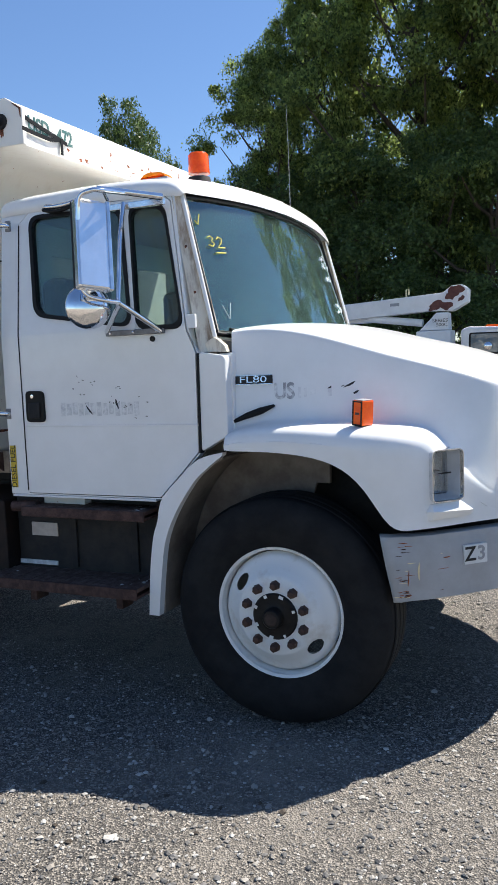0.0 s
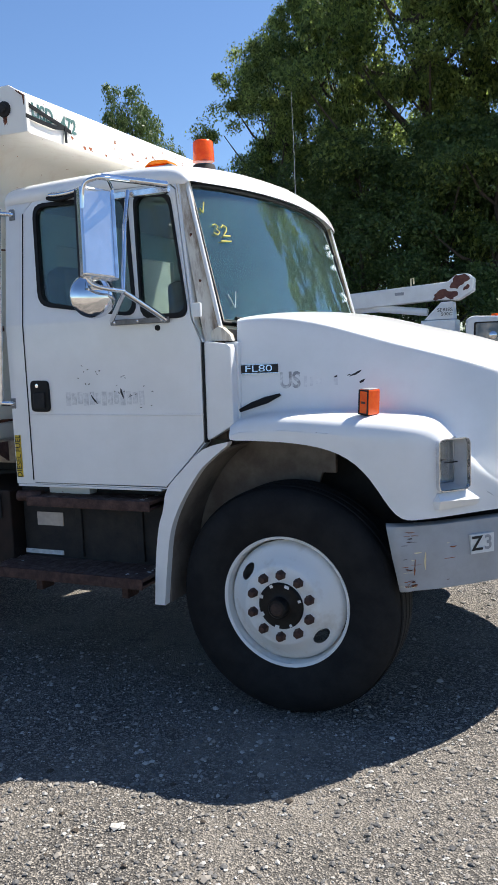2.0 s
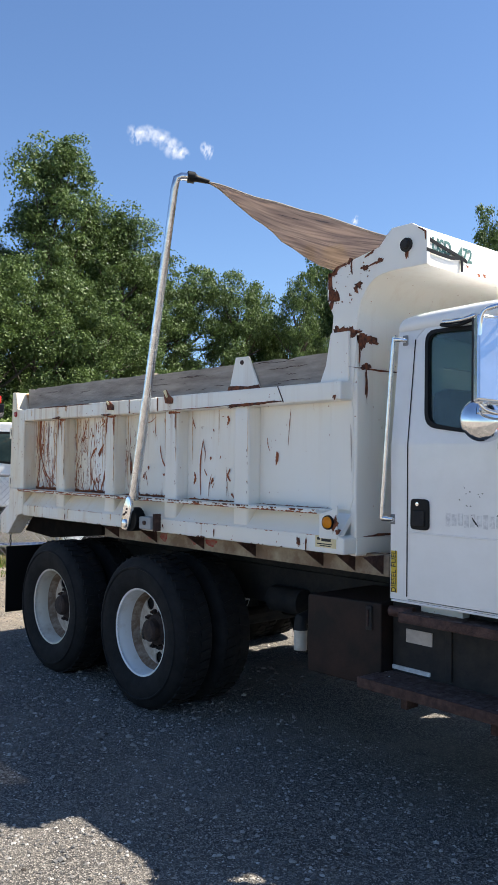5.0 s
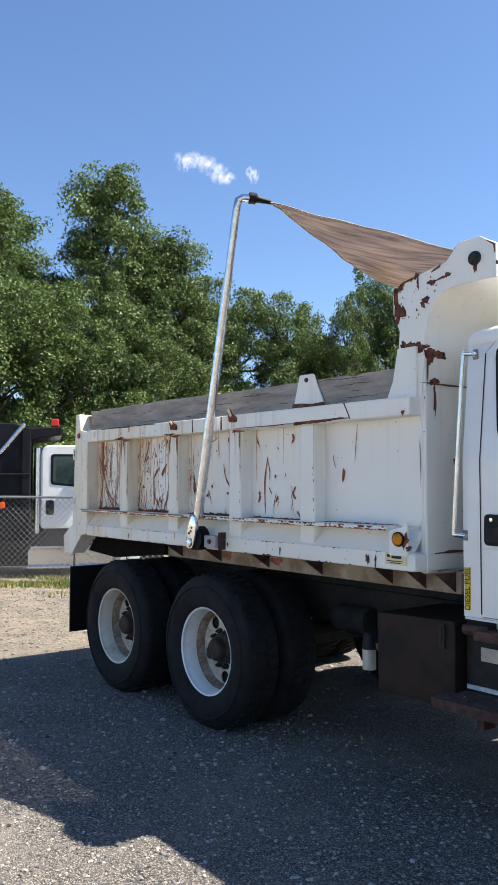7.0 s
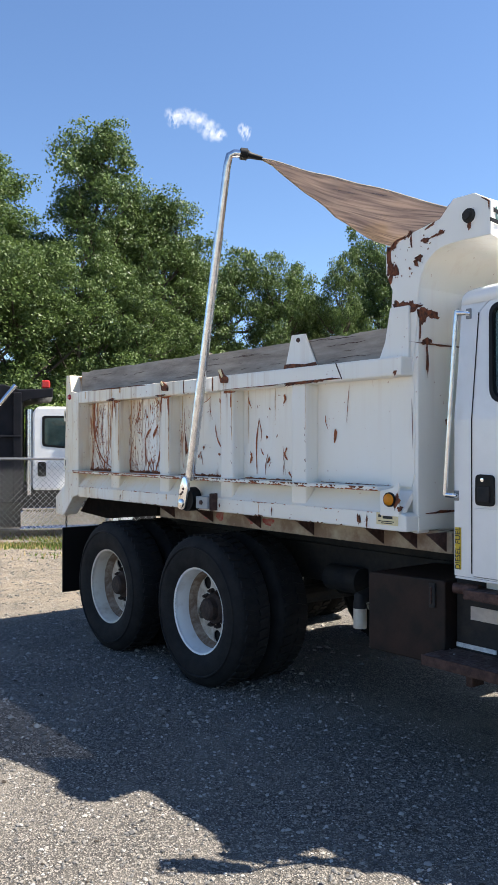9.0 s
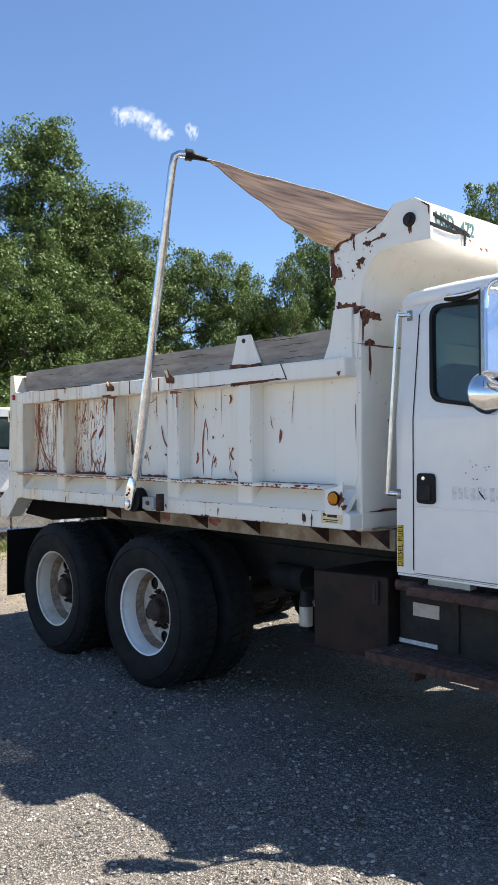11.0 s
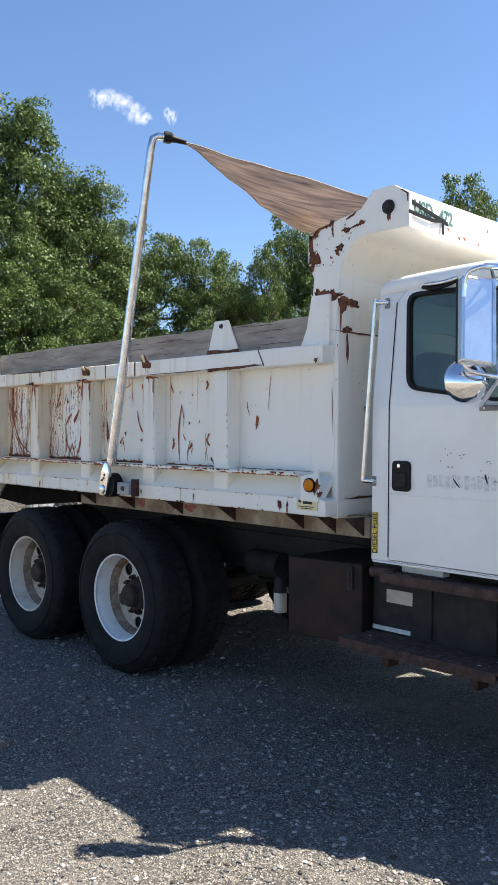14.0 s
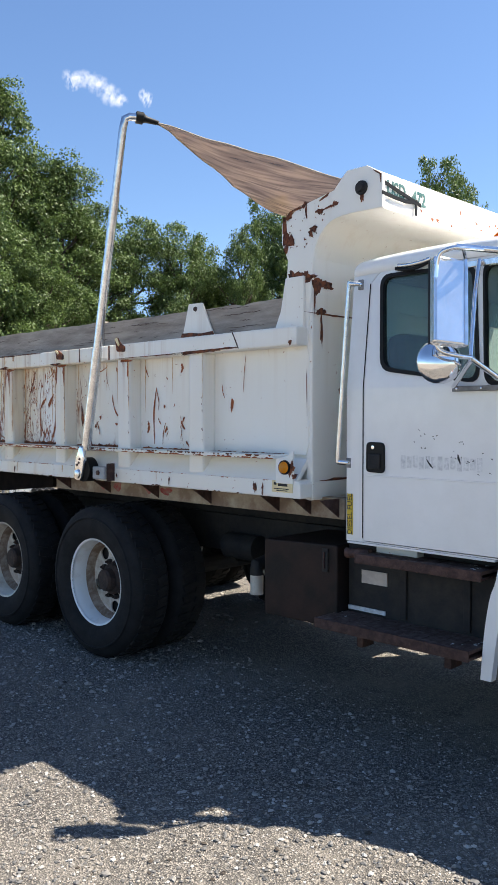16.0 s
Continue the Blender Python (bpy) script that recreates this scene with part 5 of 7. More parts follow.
part("grommet", lathe([(0, -0.008), (0.012, -0.006), (0.014, 0.004)], 14, at=(-0.57, DOOR_Y - 0.006, 1.75)), SEAL, door)
MH = Matrix.Translation((-0.662, -0.315, 2.148)) @ pose(0, 0, 0, 0, 5.0, 58) @ pose(0, 0, 0, -11, 0, 0)
head = part("mirror_head", box(bmesh.new(), -0.090, 0.066, -0.03, 0.03, -0.195, 0.195, 0.010, MH), STAINLESS, truck, "tall stainless mirror head")
part("glass", box(bmesh.new(), -0.086, 0.063, 0.029, 0.034, -0.187, 0.187, 0.002, MH), MIRROR, head)
part("edge_trim", box(bmesh.new(), 0.048, 0.068, -0.034, 0.0, -0.197, 0.197, 0.004, MH), ALU, head)
part("edge_trim", box(bmesh.new(), -0.0925, -0.0885, 0.018, 0.034, -0.192, 0.192, 0.003, MH), SEAL, head)
MR = Matrix.Translation((-0.735, -0.285, 1.898)) @ pose(0, 0, 0, 0, 0, 42) @ pose(0, 0, 0, -6, 0, 0)
bm = lathe([(0.0, -0.048), (0.03, -0.046), (0.06, -0.036), (0.085, -0.02), (0.099, 0.0), (0.101, 0.008), (0.092, 0.012), (0.0, 0.010)], 40)
bmesh.ops.transform(bm, matrix=MR, verts=bm.verts)
part("round_mirror", bm, CHROME, truck, "round chrome convex mirror", smooth=50)

# grab rail behind the door
gr = part("grab_rail", tube(curve([(-1.43, -0.055, 2.355), (-1.437, -0.06, 2.30), (-1.48, -0.06, 1.75), (-1.505, -0.06, 1.41)], 3), 0.0115, 10), ALU, truck, "aluminium grab rail", smooth=60)
for x, z, dx in ((-1.432, 2.345, 0.040), (-1.504, 1.415, 0.038)):
    foot = part("bracket", tube([(x, -0.056, z), (x + dx, -0.040, z - 0.004), (x + dx + 0.004, -0.014, z - 0.006)], [0.015, 0.013, 0.015], 10), CHROME, gr, smooth=50)
    part("foot_plate", B(x + dx - 0.012, x + dx + 0.020, -0.022, -0.012, z - 0.032, z + 0.022, 0.004), DULL, foot)

# ---- steps and chassis boxes ----
def step(x0, x1, y0, y1, z0, z1):
    s = part("step", B(x0, x1, y0, y1, z0, z0 + 0.012), STEP, truck, "rusty brown steel step with worn tread")
    part("front_lip", B(x0, x1, y0 - 0.004, y0 + 0.008, z0 - 0.005, z1, 0.003), STEP, s)
    n = int((x1 - x0) / 0.045)
    for k in range(n):
        x = x0 + (k + 0.5) * (x1 - x0) / n
        part("tread_bar", B(x - 0.021, x + 0.021, y0 + 0.010, y1 - 0.005, z1 - 0.008, z1 - 0.0025 + 0.001 * (k % 2), 0.0), TREADM, s)
    part("tread_plate", B(x0 + 0.004, x1 - 0.004, y0 + 0.008, y1, z1 - 0.02, z1 - 0.004), TREADM, s)
step(-1.385, -0.645, -0.065, 0.18, 0.900, 0.944)
step(-1.60, -0.668, -0.13, 0.22, 0.540, 0.588)
rnd = random.Random(17)
for k in range(18):
    up_ = k % 2
    x = rnd.choice((-1.54, -0.73, -0.71, -0.72)) + rnd.gauss(0, 0.05)
    patch("bare_spot", Matrix.Translation((max(-1.58, min(-0.70, x)) if up_ else max(-1.36, min(-0.70, x)), rnd.uniform(-0.10, 0.08) if up_ else rnd.uniform(-0.04, 0.1), 0.589 if up_ else 0.945)) @ Matrix.Rotation(rnd.uniform(0, 3), 4, "Z"), rnd.uniform(0.008, 0.03), rnd.uniform(0.006, 0.02), GHOST, truck, 1500 + k, 0.5)
for x in (-1.40, -0.86):
    part("step_bracket", B(x - 0.02, x + 0.02, 0.0, 0.10, 0.44, 0.545, 0.004), STEP, truck)
bat = part("battery_box", B(-1.572, -0.60, 0.12, 0.6, 0.57, 0.97, 0.01), BLACK, truck, "black battery box with a torn pale label")
part("label", B(-1.475, -1.308, 0.114, 0.122, 0.755, 0.825), PAPER, bat, "torn pale label")
part("lower_tape", B(-1.565, -1.32, 0.112, 0.121, 0.60, 0.622), GHOST, bat)
for x in (-1.20, -0.82):
    part("strap", B(x - 0.02, x + 0.02, 0.105, 0.13, 0.60, 0.90, 0.004), BLACK, bat)
part("pipe_end", tube([(-1.49, 0.0, 0.93), (-1.35, 0.02, 0.935)], 0.028, 12), STEP, truck, smooth=40)
tank = part("tool_box", prism(rounded([(-2.118, 0.492), (-1.576, 0.50), (-1.576, 0.952), (-2.118, 0.936)], 0.02), 0.03, 0.6, 0.008), BOXM, truck, "dark brown steel side box")
part("latch", B(-1.675, -1.635, 0.018, 0.032, 0.80, 0.93, 0.004), BLACK, tank)
part("latch_bar", B(-1.662, -1.652, 0.010, 0.022, 0.82, 0.91, 0.002), STEP, tank)
flt = part("filter", tube([(-2.44, 0.30, 0.515), (-2.44, 0.30, 0.64)], 0.042, 18), RIMC, truck, "white spin-on filter", smooth=40)
part("filter_head", tube([(-2.44, 0.30, 0.64), (-2.44, 0.30, 0.70), (-2.44, 0.42, 0.72)], 0.045, 12), BLACK, flt, smooth=40)
part("air_tank", tube([(-3.0, 0.60, 0.74), (-2.7, 0.60, 0.74)], 0.09, 20), BLACK, truck, smooth=40)
part("cross_shaft", tube([(-0.3, YC, 0.62), (-3.4, YC, 0.55)], 0.05, 12), BLACK, truck)
for x in (-2.3, -3.0, -4.2, -5.25):
    part("cross_member", B(x - 0.06, x + 0.06, YC - 0.4, YC + 0.4, 0.70, 0.92), BLACK, truck)
both("leaf_spring", prism([(-4.75, 0.56), (-4.2, 0.70), (-3.66, 0.56), (-3.66, 0.50), (-4.2, 0.60), (-4.75, 0.50)], YC - 0.58, YC - 0.48), BLACK, truck)
part("front_axle_beam", B(-0.06, 0.06, 0.3, 2 * YC - 0.3, 0.38, 0.48, 0.01), BLACK, truck)
for y in (-0.10, 2 * YC - 0.55):
    flap = part("mud_flap", B(-5.80, -5.785, y, y + 0.65, 0.30, 0.90, 0.003), SEAL, truck, "black rubber mud flap hung on chains")
    for dy in (0.04, 0.6):
        for k in range(4):
            bm = lathe([(0.012, -0.004), (0.017, 0.0), (0.012, 0.004), (0.008, 0.0)], 8, closed=True)
            bmesh.ops.transform(bm, matrix=pose(-5.792, y + dy, 0.915 + 0.034 * k, 0, 0, 90 * (k % 2)) @ Matrix.Diagonal((0.8, 1, 1.3, 1)), verts=bm.verts)
            part("chain_link", bm, BLACK, flap)

# sill below the body, with gussets
sub = both("sub_sill", B(-5.3, -1.56, 0.07, 0.14, 1.09, 1.205, 0.004), SILLM, truck, "grimy cream under-sill")
for x in (-4.2, -3.69, -3.14, -2.62, -2.04, -1.80, -1.60):
    bm = bmesh.new()  # a triangular web under the rail, tapering inwards
    for dx in (-0.005, 0.005):
        bm.faces.new([bm.verts.new((x + dx, y_, z_)) for y_, z_ in ((-0.09, 1.204), (0.07, 1.204), (0.07, 1.10))])
    bm.verts.ensure_lookup_table()
    for a_, b_ in ((0, 1), (1, 2), (2, 0)):
        bm.faces.new((bm.verts[a_], bm.verts[b_], bm.verts[b_ + 3], bm.verts[a_ + 3]))
    part("gusset", bm, STEP, sub)
part("front_sill", B(-1.745, -1.708, -0.02, 0.6, 1.205, 1.29, 0.004), BODYW, bodyb, "white front sill with a rusty seam")
REDP = material("red_spray", (0.34, 0.05, 0.04), 0.8, second=(0.30, 0.20, 0.15), scale=25, amount=0.55)
for k, x in enumerate((-3.78, -3.60, -3.23, -3.06)):
    patch("spray_mark", wall(x, 1.150, 0.0675), 0.10, 0.055, REDP, sub, 5 + k)

# ---- body fittings ----
mk = new("marker_lamp")
mk.parent = bodyb
part("amber_lens", lathe([(0, -0.026), (0.020, -0.023), (0.031, -0.013), (0.033, 0.0)], 20, at=(-1.815, -0.134, 1.375)), LAMPAMBER, mk, "amber lens", smooth=40)
part("ring", lathe([(0.033, -0.010), (0.039, -0.011), (0.041, 0.004), (0.033, 0.004)], 20, at=(-1.815, -0.130, 1.375), closed=True), SEAL, mk, smooth=40)
bm = lathe([(0, -0.015), (0.02, -0.013), (0.026, 0.0)], 16, at=(-5.60, -0.122, 2.11))
part("rear_marker", bm, material("red_lens", (0.35, 0.015, 0.02), 0.2), bodyb, "red marker lens", smooth=40)
plate_s = part("maker_plate", B(-1.915, -1.765, -0.126, -0.1215, 1.235, 1.30), CREAM, bodyb, "cream maker's sticker, lettering worn away")
for k, (a, b, z) in enumerate(((-1.90, -1.88, 1.278), (-1.868, -1.80, 1.272), (-1.90, -1.79, 1.255), (-1.88, -1.80, 1.245))):
    part("text_bar", B(a, b, -0.1275, -0.1262, z - 0.003, z + (0.012 if k < 2 else 0.002)), INKBLACK, plate_s)
bm = lathe([(0, -0.03), (0.022, -0.028), (0.024, -0.012), (0.036, -0.010), (0.038, 0.0)], 16, at=(-1.375, -0.031, 2.835))
part("pivot_bolt", bm, BLACK, bodyb, "black pivot bolt", smooth=40)
for x, z in ((-1.905, 2.30), (-2.66, 2.335)):
    part("bolt", lathe([(0, -0.012), (0.012, -0.010), (0.016, 0.0)], 8, at=(x, -0.031 if x > -2 else -0.022, z)), LUG, bodyb)
part("corner_gusset", prism([(-1.965, 2.15), (-1.755, 2.15), (-1.755, 2.43), (-1.885, 2.43), (-1.92, 2.25)], -0.05, -0.03, 0.004), BODYW, bodyb)
for x, z, k in ((-3.30, 2.135, 1.0), (-4.04, 2.12, 0.6)):
    hook = part("rail_hook", prism(rounded([(x - 0.055, z + 0.055 * k), (x - 0.03, z + 0.065 * k), (x + 0.005, z + 0.02), (x + 0.05, z - 0.005), (x + 0.045, z - 0.04), (x - 0.035, z - 0.035)], 0.012), -0.130, -0.121), RUST, bodyb, "torn rusty tie hook")
    part("bent_tab", prism([(x - 0.05, z + 0.05 * k), (x - 0.028, z + 0.06 * k), (x + 0.0, z + 0.01), (x - 0.012, z)], -0.136, -0.130), CREAM, hook)
part("weld_plate", B(-3.78, -3.44, -0.1245, -0.119, 2.062, 2.143, 0.002), BODYW, bodyb)
for x in (-3.785, -3.432):
    part("weld_bead", B(x - 0.004, x + 0.004, -0.1255, -0.119, 2.05, 2.146), RUST, bodyb)
for k, (x, z) in enumerate(((-5.68, 1.94), (-5.68, 1.50))):
    part("latch_plate", B(x - 0.03, x + 0.03, -0.127, -0.119, z - 0.05, z + 0.05, 0.004), BODYW, bodyb)
    part("latch_slot", B(x + 0.002, x + 0.010, -0.129, -0.1265, z - 0.02, z + 0.03), INKBLACK, bodyb)
# cracks and weld seams of the top rail
part("rail_seam", prism([(-2.235, 2.148), (-2.228, 2.148), (-2.19, 2.075), (-2.18, 2.052), (-2.186, 2.052), (-2.20, 2.08)], -0.1225, -0.119), STEP, bodyb)

# rust patches and drips on the body
def rust(x, z, w, h, y, seed, tilt=0, mat=RUST, spikes=0.5):
    patch("rust_patch", wall(x, z, y - 0.00015 * (seed % 9), tilt), w, h, mat, bodyb, seed, 0.55, 56 if w + h > 0.03 else 12, spikes=spikes)
SP = -0.0312
for k, (x, z, w, h, tl) in enumerate(((-1.905, 2.70, 0.030, 0.15, 8), (-1.90, 2.655, 0.035, 0.07, 0), (-1.865, 2.635, 0.07, 0.045, 35), (-1.895, 2.60, 0.03, 0.05, 10), (-1.87, 2.775, 0.045, 0.03, 50), (-1.82, 2.805, 0.09, 0.016, 12), (-1.76, 2.82, 0.035, 0.03, 0), (-1.752, 2.785, 0.012, 0.075, 0), (-1.62, 2.835, 0.05, 0.016, 25), (-1.655, 2.765, 0.05, 0.03, 10), (-1.60, 2.775, 0.06, 0.014, 15), (-1.552, 2.785, 0.045, 0.024, 35), (-1.70, 2.675, 0.045, 0.04, 40), (-1.715, 2.65, 0.022, 0.035, 60), (-1.76, 2.63, 0.012, 0.012, 0), (-1.635, 2.715, 0.010, 0.012, 0), (-1.375, 2.79, 0.022, 0.05, 0), (-1.79, 2.428, 0.16, 0.045, -4), (-1.84, 2.44, 0.06, 0.06, 0), (-1.745, 2.42, 0.07, 0.05, 0))):
    rust(x, z, w * 0.86, h * 0.86, SP, 200 + k, tl)
rnd = random.Random(77)
for k in range(30):  # specks
    rust(-1.9 + 0.28 * rnd.random(), 2.58 + 0.22 * rnd.random(), rnd.uniform(0.003, 0.010), rnd.uniform(0.003, 0.010), SP, 300 + k)
FB = Matrix.Rotation(radians(90), 4, "Z") @ FACE_CAMERA  # on a wall that faces +x
for k, (y, z, w, h) in enumerate(((0.04, 2.395, 0.11, 0.05), (0.10, 2.385, 0.07, 0.035), (0.02, 2.37, 0.08, 0.05), (-0.005, 2.33, 0.010, 0.22), (0.05, 2.238, 0.07, 0.035), (0.20, 2.225, 0.38, 0.010), (0.053, 2.14, 0.018, 0.16), (0.22, 1.80, 0.03, 0.03), (0.2, 1.30, 0.36, 0.01))):
    patch("rust_patch", Matrix.Translation(((-1.7125 if z > 1.31 else -1.7065) + 0.0004 * k, y, z)) @ FB, w, h, RUST, bodyb, 400 + k, 0.4, 26, spikes=0.5)
for k, (x, z, w, h) in enumerate(((-2.45, 2.055, 0.30, 0.018), (-2.60, 2.052, 0.14, 0.016), (-4.9, 2.146, 0.30, 0.010), (-4.5, 2.146, 0.25, 0.008), (-3.0, 2.052, 0.4, 0.006), (-4.86, 2.052, 0.12, 0.014), (-4.10, 2.05, 0.12, 0.010), (-1.785, 2.062, 0.025, 0.018))):
    rust(x, z, w, h, -0.1225, 450 + k)
for k, (x, z, w, h) in enumerate(((-1.765, 1.37, 0.03, 0.06), (-1.745, 1.33, 0.03, 0.025), (-1.99, 1.245, 0.012, 0.05), (-2.05, 1.25, 0.02, 0.05), (-4.7, 1.24, 0.012, 0.04), (-2.8, 1.25, 0.01, 0.04), (-3.35, 1.25, 0.012, 0.02))):
    rust(x, z, w, h, -0.1315 if k < 2 else -0.1225, 470 + k)
# scratches and runs between the posts, thickest towards the tail
rnd = random.Random(5)
k = 0
for x0, x1, count in ((-5.40, -4.90, 13), (-4.72, -4.16, 9), (-3.99, -3.38, 4), (-3.20, -2.65, 3), (-2.48, -1.98, 0)):
    for _ in range(count):
        x, z = rnd.uniform(x0 + 0.03, x1 - 0.03), rnd.uniform(1.5, 1.98)
        h = rnd.choice((0.05, 0.08, 0.16, 0.26)) * rnd.uniform(0.6, 1.3) * (1 if x < -4 else 0.6)
        z = min(max(z, 1.46 + h / 2), 2.03 - h / 2)
        bm = bmesh.new()
        bend, wid = rnd.uniform(-0.5, 0.35) * h, rnd.uniform(0.003, 0.010)
        rows = []
        for j in range(9):
            s = j / 8
            cx = x + bend * s * s + rnd.uniform(-0.004, 0.004)
            ww = wid * (0.3 + math.sin(math.pi * min(1, s * 1.1 + 0.05))) * rnd.uniform(0.6, 1.3) * 0.5
            rows.append([(cx - ww, SHEET - 0.003, z + h * (0.5 - s)), (cx + ww, SHEET - 0.003, z + h * (0.5 - s))])
        part("rust_run", grid(rows, bm), RUSTRUN, bodyb)
        k += 1
    for _ in range(count):
        rust(rnd.uniform(x0, x1), rnd.uniform(1.47, 2.03), rnd.uniform(0.004, 0.022), rnd.uniform(0.006, 0.032), SHEET - 0.003, 600 + k, rnd.uniform(-40, 40), RUSTRUN)
        k += 1
BAYS = ((-5.42, -4.89), (-4.74, -4.14), (-3.99, -3.37), (-3.21, -2.64), (-2.49, -1.93))
def scrape(bay, width, *uv, mat=RUSTRUN, seed=0):
    """A curved rusty scrape across the sheet of one bay; u runs towards the cab, v downwards."""
    rr = random.Random(seed)
    x0, x1 = BAYS[bay]
    pts = curve([(x0 + (x1 - x0) * u, 2.04 - 0.59 * v, 0) for u, v in uv], 6)
    n = len(pts) - 1
    up, down = [], []
    for j, p in enumerate(pts):
        q = pts[min(n, j + 1)] - pts[max(0, j - 1)]
        side_ = Vector((-q.y, q.x, 0)).normalized() * width * (0.15 + 0.85 * math.sin(math.pi * (0.06 + 0.9 * j / n))) * rr.uniform(0.45, 1.25) * 0.5
        up.append(((p + side_).x, SHEET - 0.0034, (p + side_).y))
        down.append(((p - side_).x, SHEET - 0.0034, (p - side_).y))
    part("rust_run", grid([up, down]), mat, bodyb)


for k, (bay, width, *uv) in enumerate((
        (0, 0.018, (0.22, 0.05), (0.14, 0.35), (0.22, 0.60), (0.40, 0.82), (0.75, 0.98)), (0, 0.012, (0.45, 0.05), (0.38, 0.45), (0.52, 0.92)),
        (0, 0.014, (0.66, 0.20), (0.68, 0.50), (0.80, 0.95)), (0, 0.012, (0.86, 0.15), (0.78, 0.55), (0.72, 0.96)), (0, 0.014, (0.10, 0.35), (0.12, 0.65), (0.03, 0.97)),
        (0, 0.014, (0.20, 0.68), (0.35, 0.84), (0.48, 0.99)), (0, 0.010, (0.16, 0.78), (0.24, 0.90), (0.30, 0.99)), (0, 0.012, (0.62, 0.72), (0.58, 0.88), (0.62, 0.99)),
        (1, 0.014, (0.30, 0.03), (0.22, 0.20), (0.12, 0.38)), (1, 0.010, (0.92, 0.02), (0.74, 0.06), (0.60, 0.14)), (1, 0.026, (0.54, 0.40), (0.46, 0.47), (0.40, 0.55)),
        (1, 0.014, (0.40, 0.55), (0.42, 0.78), (0.58, 0.99)), (1, 0.016, (0.07, 0.58), (0.03, 0.78), (0.02, 0.98)), (1, 0.010, (0.20, 0.70), (0.22, 0.85), (0.16, 0.98)),
        (2, 0.014, (0.70, 0.38), (0.76, 0.58), (0.97, 0.80)), (2, 0.012, (0.08, 0.62), (0.18, 0.74), (0.30, 0.86)), (2, 0.008, (0.62, 0.03), (0.50, 0.09), (0.30, 0.11)), (2, 0.010, (0.40, 0.70), (0.44, 0.80), (0.46, 0.88)),
        (3, 0.018, (0.26, 0.32), (0.21, 0.60), (0.22, 0.96)), (3, 0.010, (0.26, 0.34), (0.30, 0.48), (0.29, 0.58)), (3, 0.008, (0.42, 0.72), (0.38, 0.84), (0.37, 0.97)), (3, 0.012, (0.05, 0.06), (0.08, 0.14), (0.12, 0.20)), (3, 0.026, (0.10, 0.70), (0.12, 0.77), (0.09, 0.84)),
        (3, 0.028, (0.70, 0.07), (0.72, 0.12), (0.69, 0.17)), (3, 0.020, (0.70, 0.70), (0.72, 0.75), (0.76, 0.79)), (4, 0.008, (0.10, 0.32), (0.11, 0.40), (0.14, 0.46)), (4, 0.006, (0.46, 0.02), (0.44, 0.18), (0.42, 0.40)))):
    scrape(bay, width, *uv, seed=k)
rust(-2.35, 1.73, 0.025, 0.06, SHEET - 0.003, 900, 0, RUSTRUN, 0.1)
rust(-3.925, 1.66, 0.025, 0.14, SHEET - 0.003, 901, 0, RUST, 0.15)
rust(-4.35, 1.78, 0.03, 0.09, SHEET - 0.003, 902, -30, RUSTRUN, 0.15)
def crust(x0, x1, y, z, lo, hi, mat, seed, gaps=0.0):
    """A ragged strip of rust along an edge."""
    rr = random.Random(seed)
    n = int((x1 - x0) / 0.012)
    rows = [[], []]
    for j in range(n + 1):
        x = x0 + (x1 - x0) * j / n
        t = 0.5 + 0.5 * noise.noise(Vector((x * 9, seed, 0))) + rr.uniform(-0.25, 0.25)
        h = 0.0004 if t < gaps else lo + (hi - lo) * min(1, max(0, t)) ** 2
        rows[0].append((x, y, z))
        rows[1].append((x, y, z + h))
    part("rust_crust", grid(rows), mat, bodyb)
for k, (a_, b_) in enumerate(((-5.42, -4.89), (-4.74, -4.14), (-3.99, -3.37), (-3.21, -2.64), (-2.49, -1.93))):
    crust(a_, b_, SHEET - 0.004, 1.441, *((0.014, 0.046), (0.012, 0.042), (0.008, 0.034), (0.004, 0.020), (0.0, 0.012))[k], RUSTRUN, 950 + k)
    crust(a_, b_, SHEET - 0.0045, 1.441, *((0.006, 0.034), (0.006, 0.030), (0.004, 0.024), (0.0, 0.014), (0.0, 0.010))[k], RUST, 930 + k, 0.3)
    crust(a_ - 0.07, b_ + 0.07, -0.1528, 1.4415, -0.003, -0.018, RUSTRUN if k < 2 else RUST, 910 + k, (0.15, 0.25, 0.40, 0.55, 0.60)[k])
    crust(a_ - 0.05, b_ + 0.05, -0.1525, 1.419, 0.0, 0.022, RUSTRUN, 970 + k, (0.02, 0.08, 0.18, 0.30, 0.40)[k])
    crust(a_, b_, -0.1225, 1.207, 0.0, 0.014, RUST, 990 + k, 0.72)
    crust(a_, b_, -0.1225, 1.30, -0.012, 0.0, RUSTRUN, 980 + k, 0.66)
for k, (a_, b_) in enumerate(BAYS):  # flaking rust on top of the ledge
    rr = random.Random(1300 + k)
    n = int((b_ - a_) / 0.014)
    wide = (0.085, 0.080, 0.070, 0.055, 0.045)[k]
    near, far = [], []
    for j in range(n + 1):
        x = a_ - 0.02 + (b_ - a_ + 0.04) * j / n
        near.append((x, SHEET - 0.006, 1.4435))
        far.append((x, SHEET - 0.008 - wide * min(1.15, max(0.02, 0.55 + 1.1 * noise.noise(Vector((x * 7, k, 3))) + rr.uniform(-0.3, 0.3))), 1.4435))
    part("rust_crust", grid([near, far]), RUSTRUN if k < 2 else RUST, bodyb)
